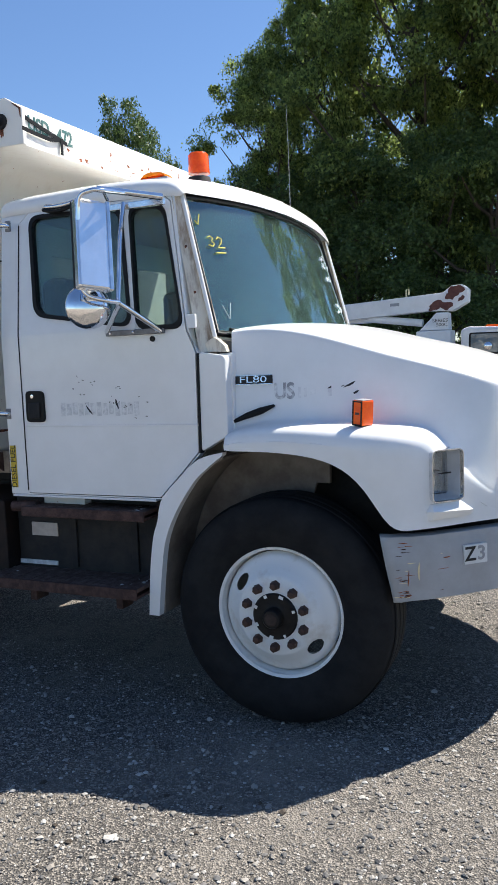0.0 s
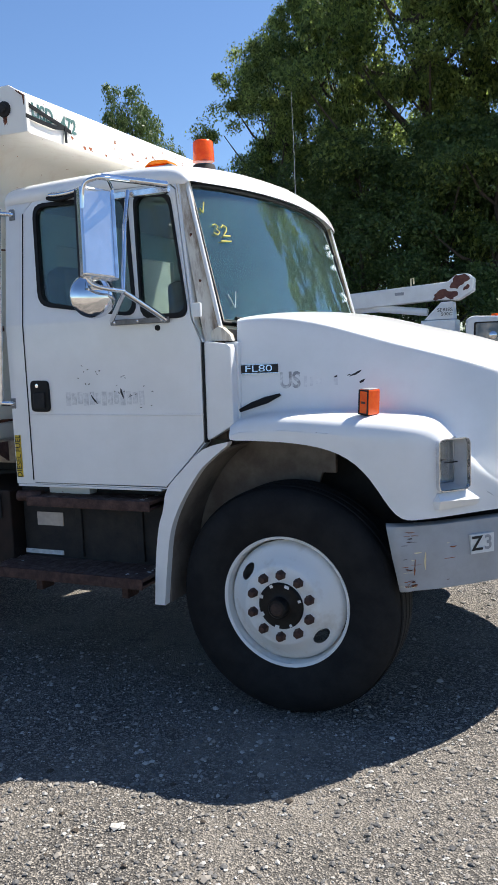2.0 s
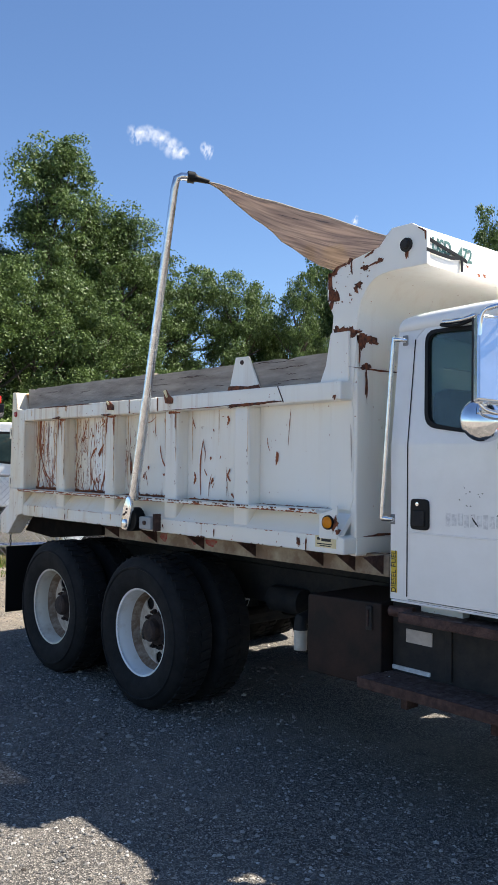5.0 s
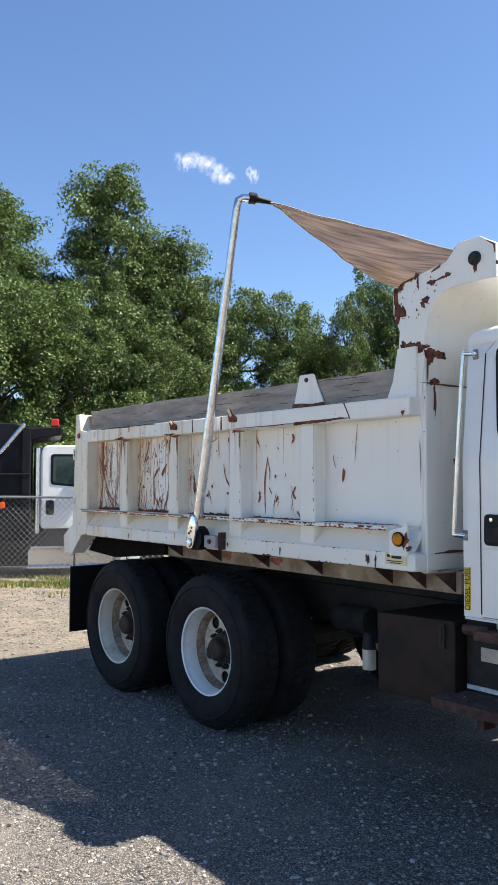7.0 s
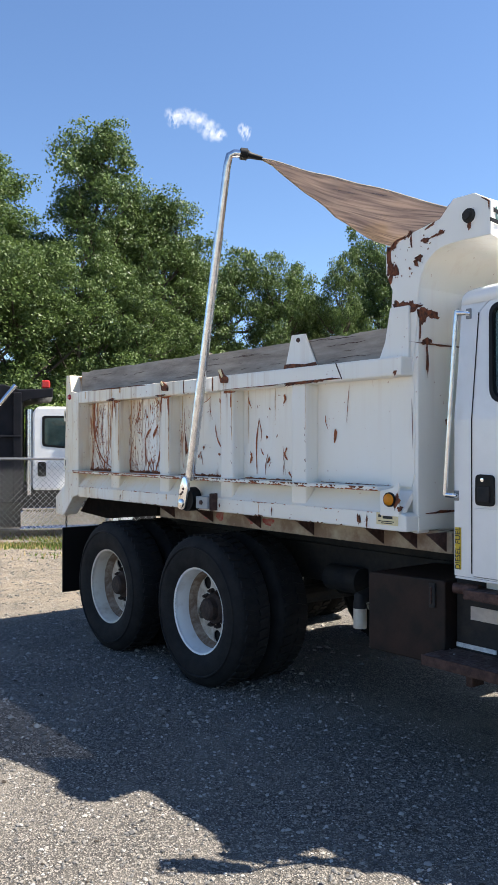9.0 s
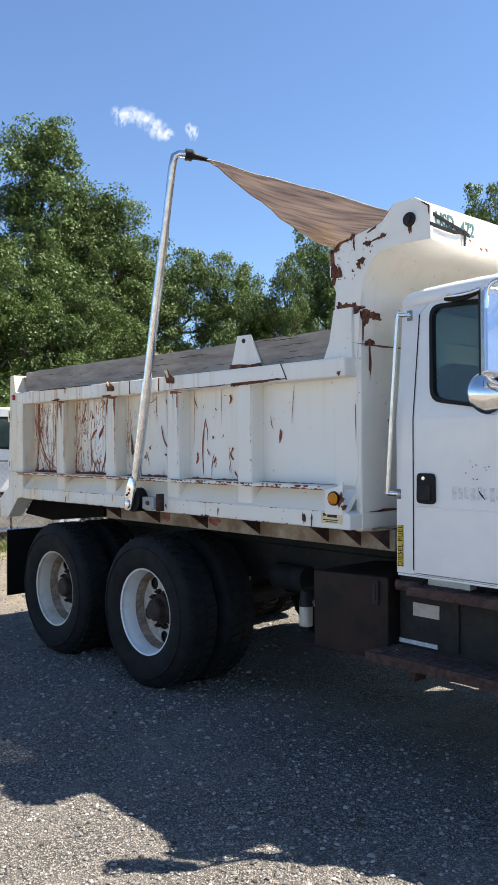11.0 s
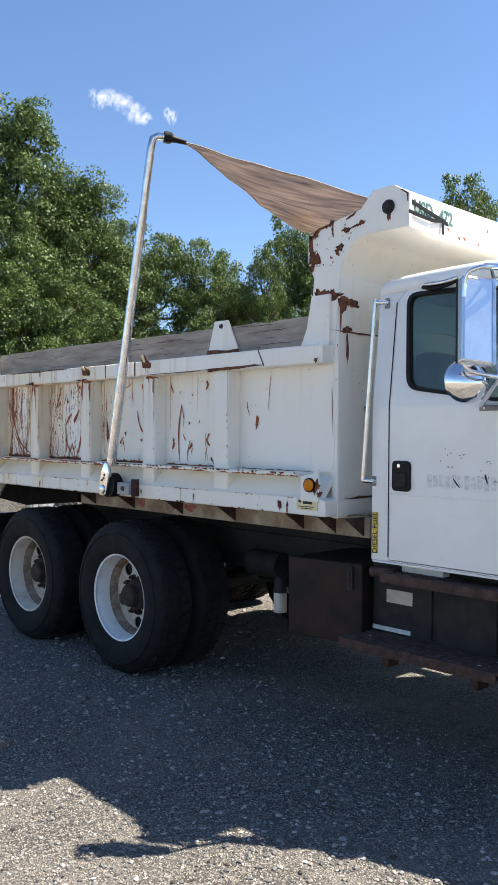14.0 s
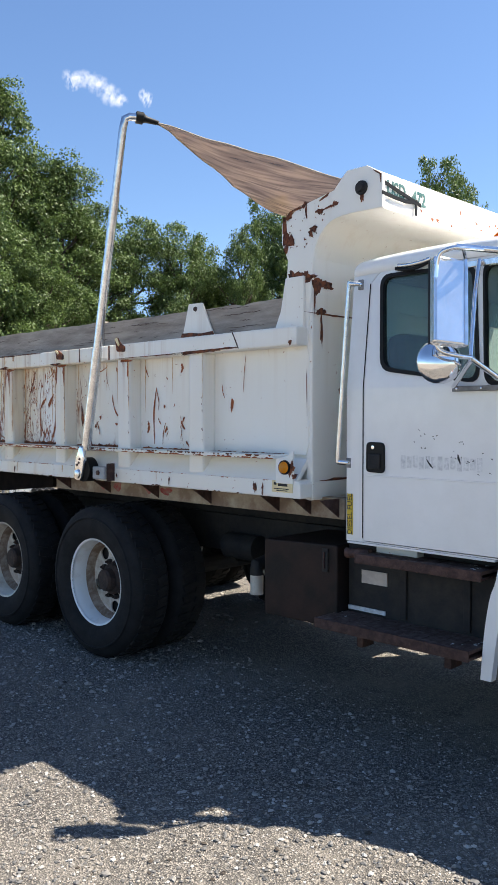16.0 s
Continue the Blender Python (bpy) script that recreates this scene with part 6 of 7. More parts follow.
# drips below the rail and chipped post edges
rnd = random.Random(88)
for x, n_ in ((-4.81, 5), (-4.065, 4), (-3.29, 2)):
    for j in range(n_):
        h = rnd.uniform(0.03, 0.16)
        rust(x + rnd.uniform(-0.06, 0.05), 2.04 - h / 2, rnd.uniform(0.006, 0.014), h, -0.1065, 1600 + j + int(-100 * x), 0, RUSTRUN, 0.1)
    rust(x + 0.02, 2.035, 0.09, 0.02, -0.1065, 1650 + n_, 0, RUSTRUN, 0.3)
for x in (-4.81, -4.065, -3.29, -2.56):
    for j in range(6):
        rust(x + 0.052 + rnd.uniform(-0.006, 0.004), rnd.uniform(1.45, 1.80), rnd.uniform(0.003, 0.008), rnd.uniform(0.006, 0.022), -0.1065, 1700 + j + int(-100 * x), 0, RUST, 0.2)
rust(-1.748, 1.80, 0.004, 0.24, -0.0275, 1800, 1, RUST, 0.1)
for j in range(14):
    rust(rnd.uniform(-3.9, -2.65), rnd.uniform(1.5, 2.0), rnd.uniform(0.006, 0.02), rnd.uniform(0.01, 0.04), SHEET - 0.003, 1820 + j, rnd.uniform(-50, 50), RUSTRUN, 0.15)

STAIN = material("orange_run_stain", (0.70, 0.52, 0.32), 0.8, second=(0.50, 0.25, 0.11), scale=18, amount=0.5, stretch=(3, 3, 0.6))


def run_stain(x, y, z_top, drop, wide, mat, seed):
    """A ragged run of rust-coloured water down an upright face."""
    rr = random.Random(seed)
    n = max(6, int(drop / 0.02))
    left, right = [], []
    for j in range(n + 1):
        t = j / n
        w_ = wide * (0.35 + 0.5 * noise.noise(Vector((seed, 5 * t, 0))) + 0.35 * (1 - t)) * rr.uniform(0.7, 1.3) * (1 if t < 0.9 else 0.5)
        left.append((x - max(0.0008, w_ * 0.5), y, z_top - drop * t))
        right.append((x + max(0.0008, w_ * rr.uniform(0.35, 0.65)), y, z_top - drop * t))
    part("rust_run", grid([left, right]), mat, bodyb)


for k, (x, drop, wide, mat) in enumerate(((-4.878, 0.56, 0.024, STAIN), (-4.756, 0.50, 0.020, STAIN), (-4.80, 0.22, 0.016, STAIN), (-4.134, 0.40, 0.018, STAIN), (-4.012, 0.55, 0.016, STAIN), (-3.358, 0.30, 0.010, STAIN), (-3.236, 0.34, 0.010, STAIN), (-2.506, 0.30, 0.006, STAIN))):
    run_stain(x, -0.1058 - 0.0001 * k, 2.043, drop, wide, mat, 2100 + k)
for k, (x, drop, wide) in enumerate(((-5.39, 0.58, 0.030), (-5.28, 0.40, 0.020), (-5.10, 0.50, 0.022), (-4.93, 0.58, 0.034), (-4.72, 0.58, 0.026), (-4.55, 0.34, 0.016), (-4.33, 0.44, 0.016), (-4.17, 0.56, 0.022), (-3.97, 0.50, 0.016), (-3.62, 0.20, 0.010), (-3.40, 0.40, 0.012), (-3.18, 0.36, 0.012), (-2.90, 0.24, 0.008))):
    run_stain(x, SHEET - 0.0022 - 0.0001 * (k % 4), 2.044, drop, wide, STAIN, 2200 + k)
for k, (x, z, drop, wide) in enumerate(((-5.30, 2.142, 0.06, 0.030), (-4.84, 2.142, 0.09, 0.026), (-4.71, 2.142, 0.04, 0.040), (-4.09, 2.142, 0.08, 0.022), (-3.31, 2.142, 0.09, 0.016), (-5.22, 1.296, 0.05, 0.022), (-4.66, 1.296, 0.07, 0.014), (-4.02, 1.296, 0.05, 0.024), (-2.93, 1.296, 0.07, 0.008))):
    run_stain(x, -0.1216 - 0.0001 * (k % 4), z, drop, wide, STAIN, 2300 + k)
# worn green characters on the shield's front, and two black straps across them
lettering("shield_text", "USD", 0.100, Matrix.Translation((-1.2536, 0.105, 2.824)) @ FB, GREENINK, bodyb, 0.0012, squeeze=0.88, bold=0.022)
lettering("shield_text", "472", 0.100, Matrix.Translation((-1.2536, 0.312, 2.816)) @ FB, GREENINK, bodyb, 0.0012, squeeze=0.88, bold=0.022)


def strap(line):
    rows = [[(x, y, z + h) for x, y, z in line] for h in (-0.010, 0.010)]
    part("strap", solid_sheet(rows, 0.003), SEAL, bodyb, "black strap")


part("rust_edge", tube([(-1.30, -0.0305, 2.912), (-1.28, -0.0308, 2.90), (-1.256, -0.0305, 2.884), (-1.254, -0.0305, 2.84)], [0.003, 0.005, 0.006, 0.002], 6), RUST, bodyb, "rusty plate edge")
strap([(-1.2520, -0.02, 2.850), (-1.2505, 0.10, 2.826), (-1.2495, 0.22, 2.806), (-1.2505, 0.325, 2.786)])
strap([(-1.2480, -0.03, 2.790), (-1.2465, 0.08, 2.783), (-1.2455, 0.18, 2.780), (-1.2465, 0.285, 2.798)])
part("strap", solid_sheet([[(-1.2450, y, z) for z in (2.80, 2.76, 2.722)] for y in (0.262, 0.280)], 0.003), SEAL, bodyb, "black strap end")
for k in range(44):
    patch("rust_patch", Matrix.Translation((-1.2545 + 0.0002 * (k % 5), rnd.uniform(0.3, 2.1), rnd.uniform(2.73, 2.87))) @ FB, rnd.uniform(0.004, 0.035), rnd.uniform(0.004, 0.018), RUSTRUN, bodyb, 1100 + k, 0.5)

# ---- tarp and its arm ----
AY = -0.20
arm = new("tarp_arm")
arm.parent = truck
tagged(arm, "polished aluminium tarp arm standing up beside the body")
A0, A1 = Vector((-3.625, AY, 1.30)), Vector((-3.155, AY, 3.575))
part("lower_tube", tube([A0.lerp(A1, 0.055), A0.lerp(A1, 0.36)], 0.034, 14), ALU, arm, smooth=50)
part("upper_tube", tube([A0.lerp(A1, 0.30), A0.lerp(A1, 0.80)], 0.030, 14), ALU, arm, smooth=50)
part("elbow", tube([A0.lerp(A1, 0.78), A0.lerp(A1, 0.985)] + [A1 + Vector(p) for p in ((0.012, 0.004, 0.03), (0.03, 0.03, 0.045), (0.06, 0.08, 0.045))], 0.026, 14), ALU, arm, smooth=50)
part("coupling", tube([A1 + Vector(p) for p in ((0.048, 0.062, 0.046), (0.05, 0.066, 0.046), (0.072, 0.104, 0.042), (0.074, 0.108, 0.0415), (0.085, 0.125, 0.036), (0.13, 0.19, 0.018))], [0.027, 0.039, 0.039, 0.030, 0.022, 0.014], 16), SEAL, arm, "black rubber coupling", smooth=40)
knuckle = part("pivot_arm", prism(rounded([(-3.695, 1.215), (-3.610, 1.205), (-3.585, 1.27), (-3.560, 1.37), (-3.585, 1.45), (-3.620, 1.45), (-3.665, 1.37)], 0.04), AY - 0.045, AY - 0.015, 0.008), CHROME, arm, "bright forged pivot knuckle", smooth=40)
part("pivot_cap", lathe([(0, -0.016), (0.018, -0.014), (0.030, -0.010), (0.032, 0.0)], 18, at=(-3.635, AY - 0.046, 1.255)), ALU, knuckle, smooth=40)
for x, z in ((-3.620, 1.335), (-3.645, 1.32), (-3.610, 1.36)):
    part("bolt", lathe([(0, -0.006), (0.007, -0.005), (0.009, 0.0)], 6, at=(x, AY - 0.046, z)), LUG, knuckle)
part("pivot_spring", tube([(-3.620, AY - 0.015, 1.285), (-3.620, AY + 0.06, 1.285)], 0.085, 24), SEAL, arm, "black torsion spring housing", smooth=40)
part("mount", B(-3.525, -3.39, AY + 0.0, -0.118, 1.225, 1.31, 0.006), GREYPL, arm)
part("mount_plate", B(-3.39, -3.377, AY + 0.02, -0.118, 1.215, 1.335, 0.003), STEP, arm)
part("mount_bolt", lathe([(0, -0.012), (0.016, -0.010), (0.018, 0.0)], 6, at=(-3.455, AY - 0.001, 1.27)), LUG, arm)

far_arm = new("tarp_arm")
far_arm.parent = truck
tagged(far_arm, "polished aluminium tarp arm on the body's other side")
for ob in list(arm.children):  # its mirror image
    bm = bmesh.new()
    bm.from_mesh(ob.data)
    for v in bm.verts:
        v.co.y = 2 * YC - v.co.y
    correcting[0] = False
    part(ob.name.split(".")[0], bm, ob.data.materials[0], far_arm, smooth=40)
    correcting[0] = True

tm = bpy.data.materials.new("brown_mesh_tarp_net")
tm.use_nodes = True
nt = tm.node_tree
bs = nt.nodes["Principled BSDF"]
bs.inputs["Roughness"].default_value = 0.85
co = nt.nodes.new("ShaderNodeTexCoord")
mp = nt.nodes.new("ShaderNodeMapping")
mp.inputs["Scale"].default_value = (0.12, 3.6, 1.0)
nt.links.new(co.outputs["UV"], mp.inputs[0])
nz = nt.nodes.new("ShaderNodeTexNoise")
nz.inputs["Scale"].default_value, nz.inputs["Detail"].default_value = 15, 7
nt.links.new(mp.outputs[0], nz.inputs["Vector"])
mx = nt.nodes.new("ShaderNodeMix")
mx.data_type = "RGBA"
mx.inputs["A"].default_value, mx.inputs["B"].default_value = (0.36, 0.265, 0.20, 1), (0.105, 0.070, 0.052, 1)
rg = nt.nodes.new("ShaderNodeMapRange")
rg.inputs["From Min"].default_value, rg.inputs["From Max"].default_value = 0.35, 0.65
nt.links.new(nz.outputs["Fac"], rg.inputs["Value"])
nt.links.new(rg.outputs[0], mx.inputs["Factor"])
nt.links.new(mx.outputs["Result"], bs.inputs["Base Color"])
tl = nt.nodes.new("ShaderNodeBsdfTranslucent")
nt.links.new(mx.outputs["Result"], tl.inputs["Color"])
m1 = nt.nodes.new("ShaderNodeMixShader")
m1.inputs[0].default_value = 0.38
nt.links.new(bs.outputs[0], m1.inputs[1])
nt.links.new(tl.outputs[0], m1.inputs[2])
tp = nt.nodes.new("ShaderNodeBsdfTransparent")
m2 = nt.nodes.new("ShaderNodeMixShader")
m2.inputs[0].default_value = 0.24
nt.links.new(m1.outputs[0], m2.inputs[1])
nt.links.new(tp.outputs[0], m2.inputs[2])
nt.links.new(m2.outputs[0], nt.nodes["Material Output"].inputs["Surface"])
TIP = A1 + Vector((0.12, 0.18, 0.02))
TIP_FAR = Vector((TIP.x, 2 * YC - TIP.y, TIP.z))
rows = []
for j in range(27):
    u = j / 26
    belly = math.sin(math.pi * u) ** 1.15 * (0.85 + 0.3 * u)
    hem = TIP.lerp(TIP_FAR, u) + Vector((0.16 * belly, 0, -0.46 * belly))
    end = Vector((-1.50, 0.02 + 2.16 * u, 2.905))
    row = []
    for k in range(25):
        s = k / 24
        p = hem.lerp(end, s)
        p.z -= 0.10 * math.sin(math.pi * s) * math.sin(math.pi * u) ** 0.5
        loose = (1 - s) ** 0.6 * min(1, 5 * s + 0.25)
        p.z += (0.016 * math.sin(31 * u + 4 * s) + 0.012 * math.sin(67 * u - 3 * s)) * loose * min(1, 6 * u) + 0.012 * noise.noise(Vector((s * 5, u * 12, 0)))
        p.x += 0.012 * math.sin(40 * u) * (1 - s)
        row.append(p)
    rows.append(row)
bm = grid(rows)
uv = bm.loops.layers.uv.new("weave")
bm.verts.index_update()
for f in bm.faces:
    for l in f.loops:
        l[uv].uv = (l.vert.index % 25) / 24 * 2.0, (l.vert.index // 25) / 26
tarp = part("tarp", bm, tm, truck, "brown mesh tarp pulled from the cab shield to the arm", smooth=70)
sol = tarp.modifiers.new("thick", "SOLIDIFY")
sol.thickness = 0.002
part("tarp_hem", tube([r[0] for r in rows], 0.007, 6), WOOD, tarp, smooth=60)
part("tarp_hem", tube(rows[0], 0.005, 6), WOOD, tarp, smooth=60)
correcting[0] = False
part("tarp_roll", tube([(-1.49, 0.03, 2.88), (-1.49, 2 * YC - 0.03, 2.88)], 0.055, 16), TARP, truck, "rolled brown tarp under the shield", smooth=60)

# ---- trees ----
def leaves_mesh(name, centres, per, size, mat, seed, droop=0.3, flat=0.6):
    """A crown of small bent leaves gathered in clumps."""
    rng = np.random.default_rng(seed)
    n = len(centres) * per
    c = np.repeat(np.array([p for p, r in centres]), per, axis=0)
    r = np.repeat(np.array([r for p, r in centres]), per)
    d = rng.normal(size=(n, 3))
    d[:, 2] += 0.75  # a clump is a cap of leaves over a hollow underside
    d /= np.linalg.norm(d, axis=1)[:, None]
    rad = r * (0.30 + 0.70 * rng.random(n) ** 0.4) * (1 + np.clip(0.18 * rng.normal(size=n), -0.35, 0.25))
    pos = c + d * rad[:, None] * np.array((1, 1, flat))
    a = rng.normal(size=(n, 3))
    a[:, 2] -= droop
    a /= np.linalg.norm(a, axis=1)[:, None]
    b = np.cross(a, d + np.array((0, 0, 0.4)) + rng.normal(size=(n, 3)) * 0.4)
    b /= np.linalg.norm(b, axis=1)[:, None] + 1e-6
    s = size * (0.6 + 0.8 * rng.random(n))[:, None]
    verts = np.stack((pos - a * s, pos + a * s * 0.5 + b * s * 0.75, pos + a * s * 0.7 - b * s * 0.65), axis=1).reshape(-1, 3)
    faces = np.arange(3 * n).reshape(-1, 3)
    me = bpy.data.meshes.new(name)
    me.from_pydata(verts.tolist(), [], faces.tolist())
    me.materials.append(mat)
    return me


def make_tree(name, label, height, spread, base, clumps, per, leaf, mat, seed, category="tree", flat=0.85):
    """A tapered trunk with limbs, and a crown of leaf clumps."""
    rnd = random.Random(seed)
    t = thing(name, label, category, group="trees and shrubs round the yard")
    top = height * 0.9
    pts = [Vector((rnd.uniform(-0.02, 0.02) * z * 1.5, rnd.uniform(-0.02, 0.02) * z * 1.5, z)) for z in np.linspace(0, top, 9)]
    bm = tube(pts, [0.020 * height * (1 - 0.88 * k / 8) for k in range(9)], 9)
    centres = []
    boughs = max(10, clumps // 3)
    for k in range(boughs):  # boughs spread round the trunk, each with its own clumps of leaves
        s = (k + 0.5) / boughs
        z = height * (base + (0.96 - base) * s ** 0.9)
        prof = spread * (math.sin(math.pi * min(1, 0.15 + 0.85 * s)) ** 0.6) * (1.1 - 0.4 * s)
        a = k * 2.39996 + rnd.uniform(-0.4, 0.4)
        uneven = 1 + 0.36 * noise.noise(Vector((1.6 * math.cos(a), 1.6 * math.sin(a), 0.5 * z + seed)))
        rr = prof * (0.2 + 0.8 * rnd.random() ** 0.6) * rnd.uniform(0.85, 1.1) * uneven * (1.22 if k % 7 == 3 else 1)
        tip = Vector((rr * math.cos(a), rr * math.sin(a), z + rnd.uniform(-0.5, 0.5)))
        st = pts[min(8, max(1, int((z - 0.35 * rr) / top * 8)))]
        mid = st.lerp(tip, 0.5) + Vector((0, 0, -0.12 * rr))
        tube([st, mid, tip], [0.0055 * height * (1 - 0.6 * s) + 0.02, 0.06, 0.02], 5, bm)
        size = spread * rnd.choice((0.15, 0.20, 0.26, 0.36))
        for j in range(7):
            d = Vector((rnd.gauss(0, 1), rnd.gauss(0, 1), rnd.gauss(0, 0.6)))
            d = d.normalized() * size * rnd.uniform(0.35, 1.0)
            d.z = d.z * (0.2 + 0.7 * flat) + 0.10 * size
            centres.append((tuple(tip + d), rnd.uniform(0.30, 0.85) * (0.48 + 0.12 * spread)))
    part("trunk", bm, BARK, t, smooth=60)
    me = leaves_mesh("crown", centres, per, leaf, mat, seed, flat=flat)
    crown = new("crown", me)
    crown.parent = t
    return t


EYE = Vector((1.2, -3.4, 0))
def at(az, dist, turn=0.0, k=1.0, kz=None):
    """A place at that bearing (degrees left of +y) and distance, with a turn and a scale."""
    a = radians(az)
    return Matrix.Translation((EYE.x - dist * math.sin(a), EYE.y + dist * math.cos(a), GZ - 0.05)) @ Matrix.Rotation(turn, 4, "Z") @ Matrix.Diagonal((k, k, kz or k, 1))


oak = make_tree("oak_tree", "tall dense broadleaf tree, dark green against the sun", 16, 4.8, 0.14, 147, 245, 0.068, LEAF_DARK, 11, flat=0.62)
tall = make_tree("poplar_tree", "tall narrow broadleaf tree with a loose green crown", 15, 3.6, 0.10, 198, 165, 0.064, LEAF_MID, 23)
low = make_tree("maple_tree", "medium round broadleaf tree with a green crown", 10, 3.8, 0.06, 117, 190, 0.064, LEAF_MID, 37)
bush = make_tree("shrub", "yellow-green leafy shrub at the yard's edge", 3.2, 1.8, 0.03, 45, 160, 0.060, LEAF_LIGHT, 41, "shrub")
oak.matrix_basis = at(11.4, 31, 0.3, 1.0, 1.2)
tall.matrix_basis = at(62.2, 37, 0.0, 1.05, 1.07)
low.matrix_basis = at(53.2, 41, 0.0, 0.95, 1.10)
bush.matrix_basis = at(61.5, 25, 0.0, 0.95, 1.02)
for az, d, turn, k, kz in ((22.0, 32, 2.5, 0.64, 0.70), (19.4, 34, 0.9, 0.62, 0.86), (16.6, 34, 5.5, 0.70, 1.02), (8.0, 31, 1.9, 1.0, 1.25), (4.5, 30, 3.1, 1.0, 1.2), (-1.5, 31, 4.2, 1.1, 1.15), (-14, 36, 1.2, 1.0, 1.0)):
    copy_thing(oak, at(az, d, turn, k, kz))
for az, d, turn, k, kz in ((57.8, 38, 2.2, 0.86, 0.84), (56.0, 40, 4.2, 0.8, 0.74), (67.4, 37, 3.0, 0.85, 0.72), (71.6, 31, 1.5, 1.0, 0.80), (70, 40, 0.4, 1.0, 0.95), (59.8, 39, 2.6, 0.8, 0.86)):
    copy_thing(tall, at(az, d, turn, k, kz))
for az, d, turn, k, kz in ((49.8, 41, 1.0, 0.9, 0.98), (46, 42, 2.0, 0.8, 0.80), (42.6, 44, 1.1, 0.95, 1.16), (41.2, 43, 4.0, 0.9, 1.04), (37.5, 42, 3.3, 0.9, 0.85), (59, 34, 2.6, 0.85, 0.72), (63.5, 33, 5.0, 0.9, 0.85), (67.5, 31, 0.6, 0.95, 0.80), (72.5, 29, 1.7, 0.95, 0.9), (24.0, 32, 3.9, 0.7, 0.72), (20.5, 30, 0.7, 0.85, 0.7), (16, 29, 1.2, 0.9, 0.75), (11.5, 28.5, 2.9, 0.9, 0.72), (7, 28, 5.5, 0.95, 0.8), (48.1, 43, 2.2, 0.5, 0.90), (45.2, 40, 5.1, 0.55, 0.95), (31.3, 46, 1.2, 0.85, 1.36)):
    copy_thing(low, at(az, d, turn, k, kz))
for az, d, turn, k, kz in ((58.8, 26, 1, 0.9, 1.02), (64.0, 26, 2, 1.1, 0.85), (66.5, 25, 3, 1.0, 0.7), (56.5, 27, 4, 1.0, 0.98)):
    copy_thing(bush, at(az, d, turn, k, kz))

# ---- bucket truck in the distance ----
BW = material("service_white_paint", (0.83, 0.83, 0.81), 0.35, second=(0.76, 0.75, 0.73), scale=3)
# the sky's reflection is put into this pane as a flat blue
SKYGLASS = material("blue_tinted_glass", (0.10, 0.16, 0.20), 0.06, second=(0.06, 0.10, 0.12), scale=3, coat=1.0)
BROWN = material("brown_primer", (0.10, 0.03, 0.022), 0.7, second=(0.16, 0.06, 0.04), scale=9)
BY = 16.5
bucket = thing("bucket_truck", "white bucket truck with a folded boom, brown primer on its tip", "truck", (0.47, 0, -0.03))
boom = part("boom", prism([(-9.2, 2.70), (-5.44, 2.47), (-3.08, 2.60), (-2.58, 2.57), (-2.22, 2.77), (-2.21, 3.06), (-2.33, 3.17), (-2.58, 3.165), (-2.80, 3.01), (-5.43, 2.86), (-9.2, 3.05)], BY - 0.2, BY + 0.2, 0.02), BW, bucket, "white steel boom")
for k, (x, z, w, h, tl) in enumerate(((-2.50, 3.03, 0.36, 0.28, 30), (-2.95, 2.72, 0.42, 0.18, 20), (-2.70, 2.70, 0.3, 0.16, 0), (-2.36, 2.85, 0.16, 0.10, 40), (-2.62, 2.92, 0.2, 0.2, 30))):
    patch("primer_patch", wall(x, z, BY - 0.206 - 0.003 * k, tl), w, h, BROWN, boom, 1300 + k, 0.3)
part("boom_text_bar", B(-4.05, -3.83, BY - 0.206, BY - 0.2, 2.76, 2.83), INKGREY, boom)
part("hook", tube([(-3.70, BY, 2.95), (-3.70, BY, 3.15), (-3.64, BY, 3.16), (-3.63, BY, 3.02)], 0.02, 8), CREAM, boom)
part("cylinder", tube([(-4.62, BY - 0.05, 2.50), (-3.30, BY - 0.05, 2.33)], 0.09, 14), BW, bucket, "white hydraulic cylinder", smooth=40)
part("lower_boom", tube([(-8.5, BY + 0.1, 2.45), (-4.5, BY + 0.1, 2.50)], 0.10, 10), BW, bucket)
ped = part("turret", prism([(-3.36, 2.14), (-2.66, 2.14), (-2.68, 2.55), (-2.95, 2.55)], BY - 0.22, BY + 0.22, 0.02), BW, bucket, "white turret plate with lettering")
lettering("turret_text", "SERIES", 0.115, Matrix.Translation((-2.86, BY - 0.224, 2.36)) @ FACE_CAMERA, INKBLACK, ped, 0.002, squeeze=1.15)
lettering("turret_text", "500C", 0.105, Matrix.Translation((-2.82, BY - 0.224, 2.26)) @ FACE_CAMERA, INKBLACK, ped, 0.002, squeeze=1.15)
part("pedestal", B(-3.42, -2.60, BY - 0.3, BY + 0.3, 1.2, 2.13, 0.03), BW, bucket)
part("flatbed_body", B(-8.5, -2.55, BY - 1.0, BY + 1.0, 0.75, 1.45, 0.03), BW, bucket, "white service body")
part("boom_rest", B(-7.2, -7.0, BY - 0.1, BY + 0.1, 1.4, 2.6, 0.01), BW, bucket)
cabp = part("cab", prism(rounded([(-2.27, 0.7), (-0.2, 0.7), (0.6, 0.75), (0.6, 1.40), (-0.5, 1.50), (-1.05, 2.12), (-2.12, 2.17), (-2.27, 2.10)], 0.10), BY - 0.95, BY + 0.95, 0.05), BW, bucket, "white crew cab")
part("side_window", prism(rounded([(-2.10, 1.55), (-0.85, 1.52), (-1.12, 2.02), (-2.08, 2.03)], 0.06), BY - 0.955, BY - 0.94), SEAL, cabp, "dark side window")
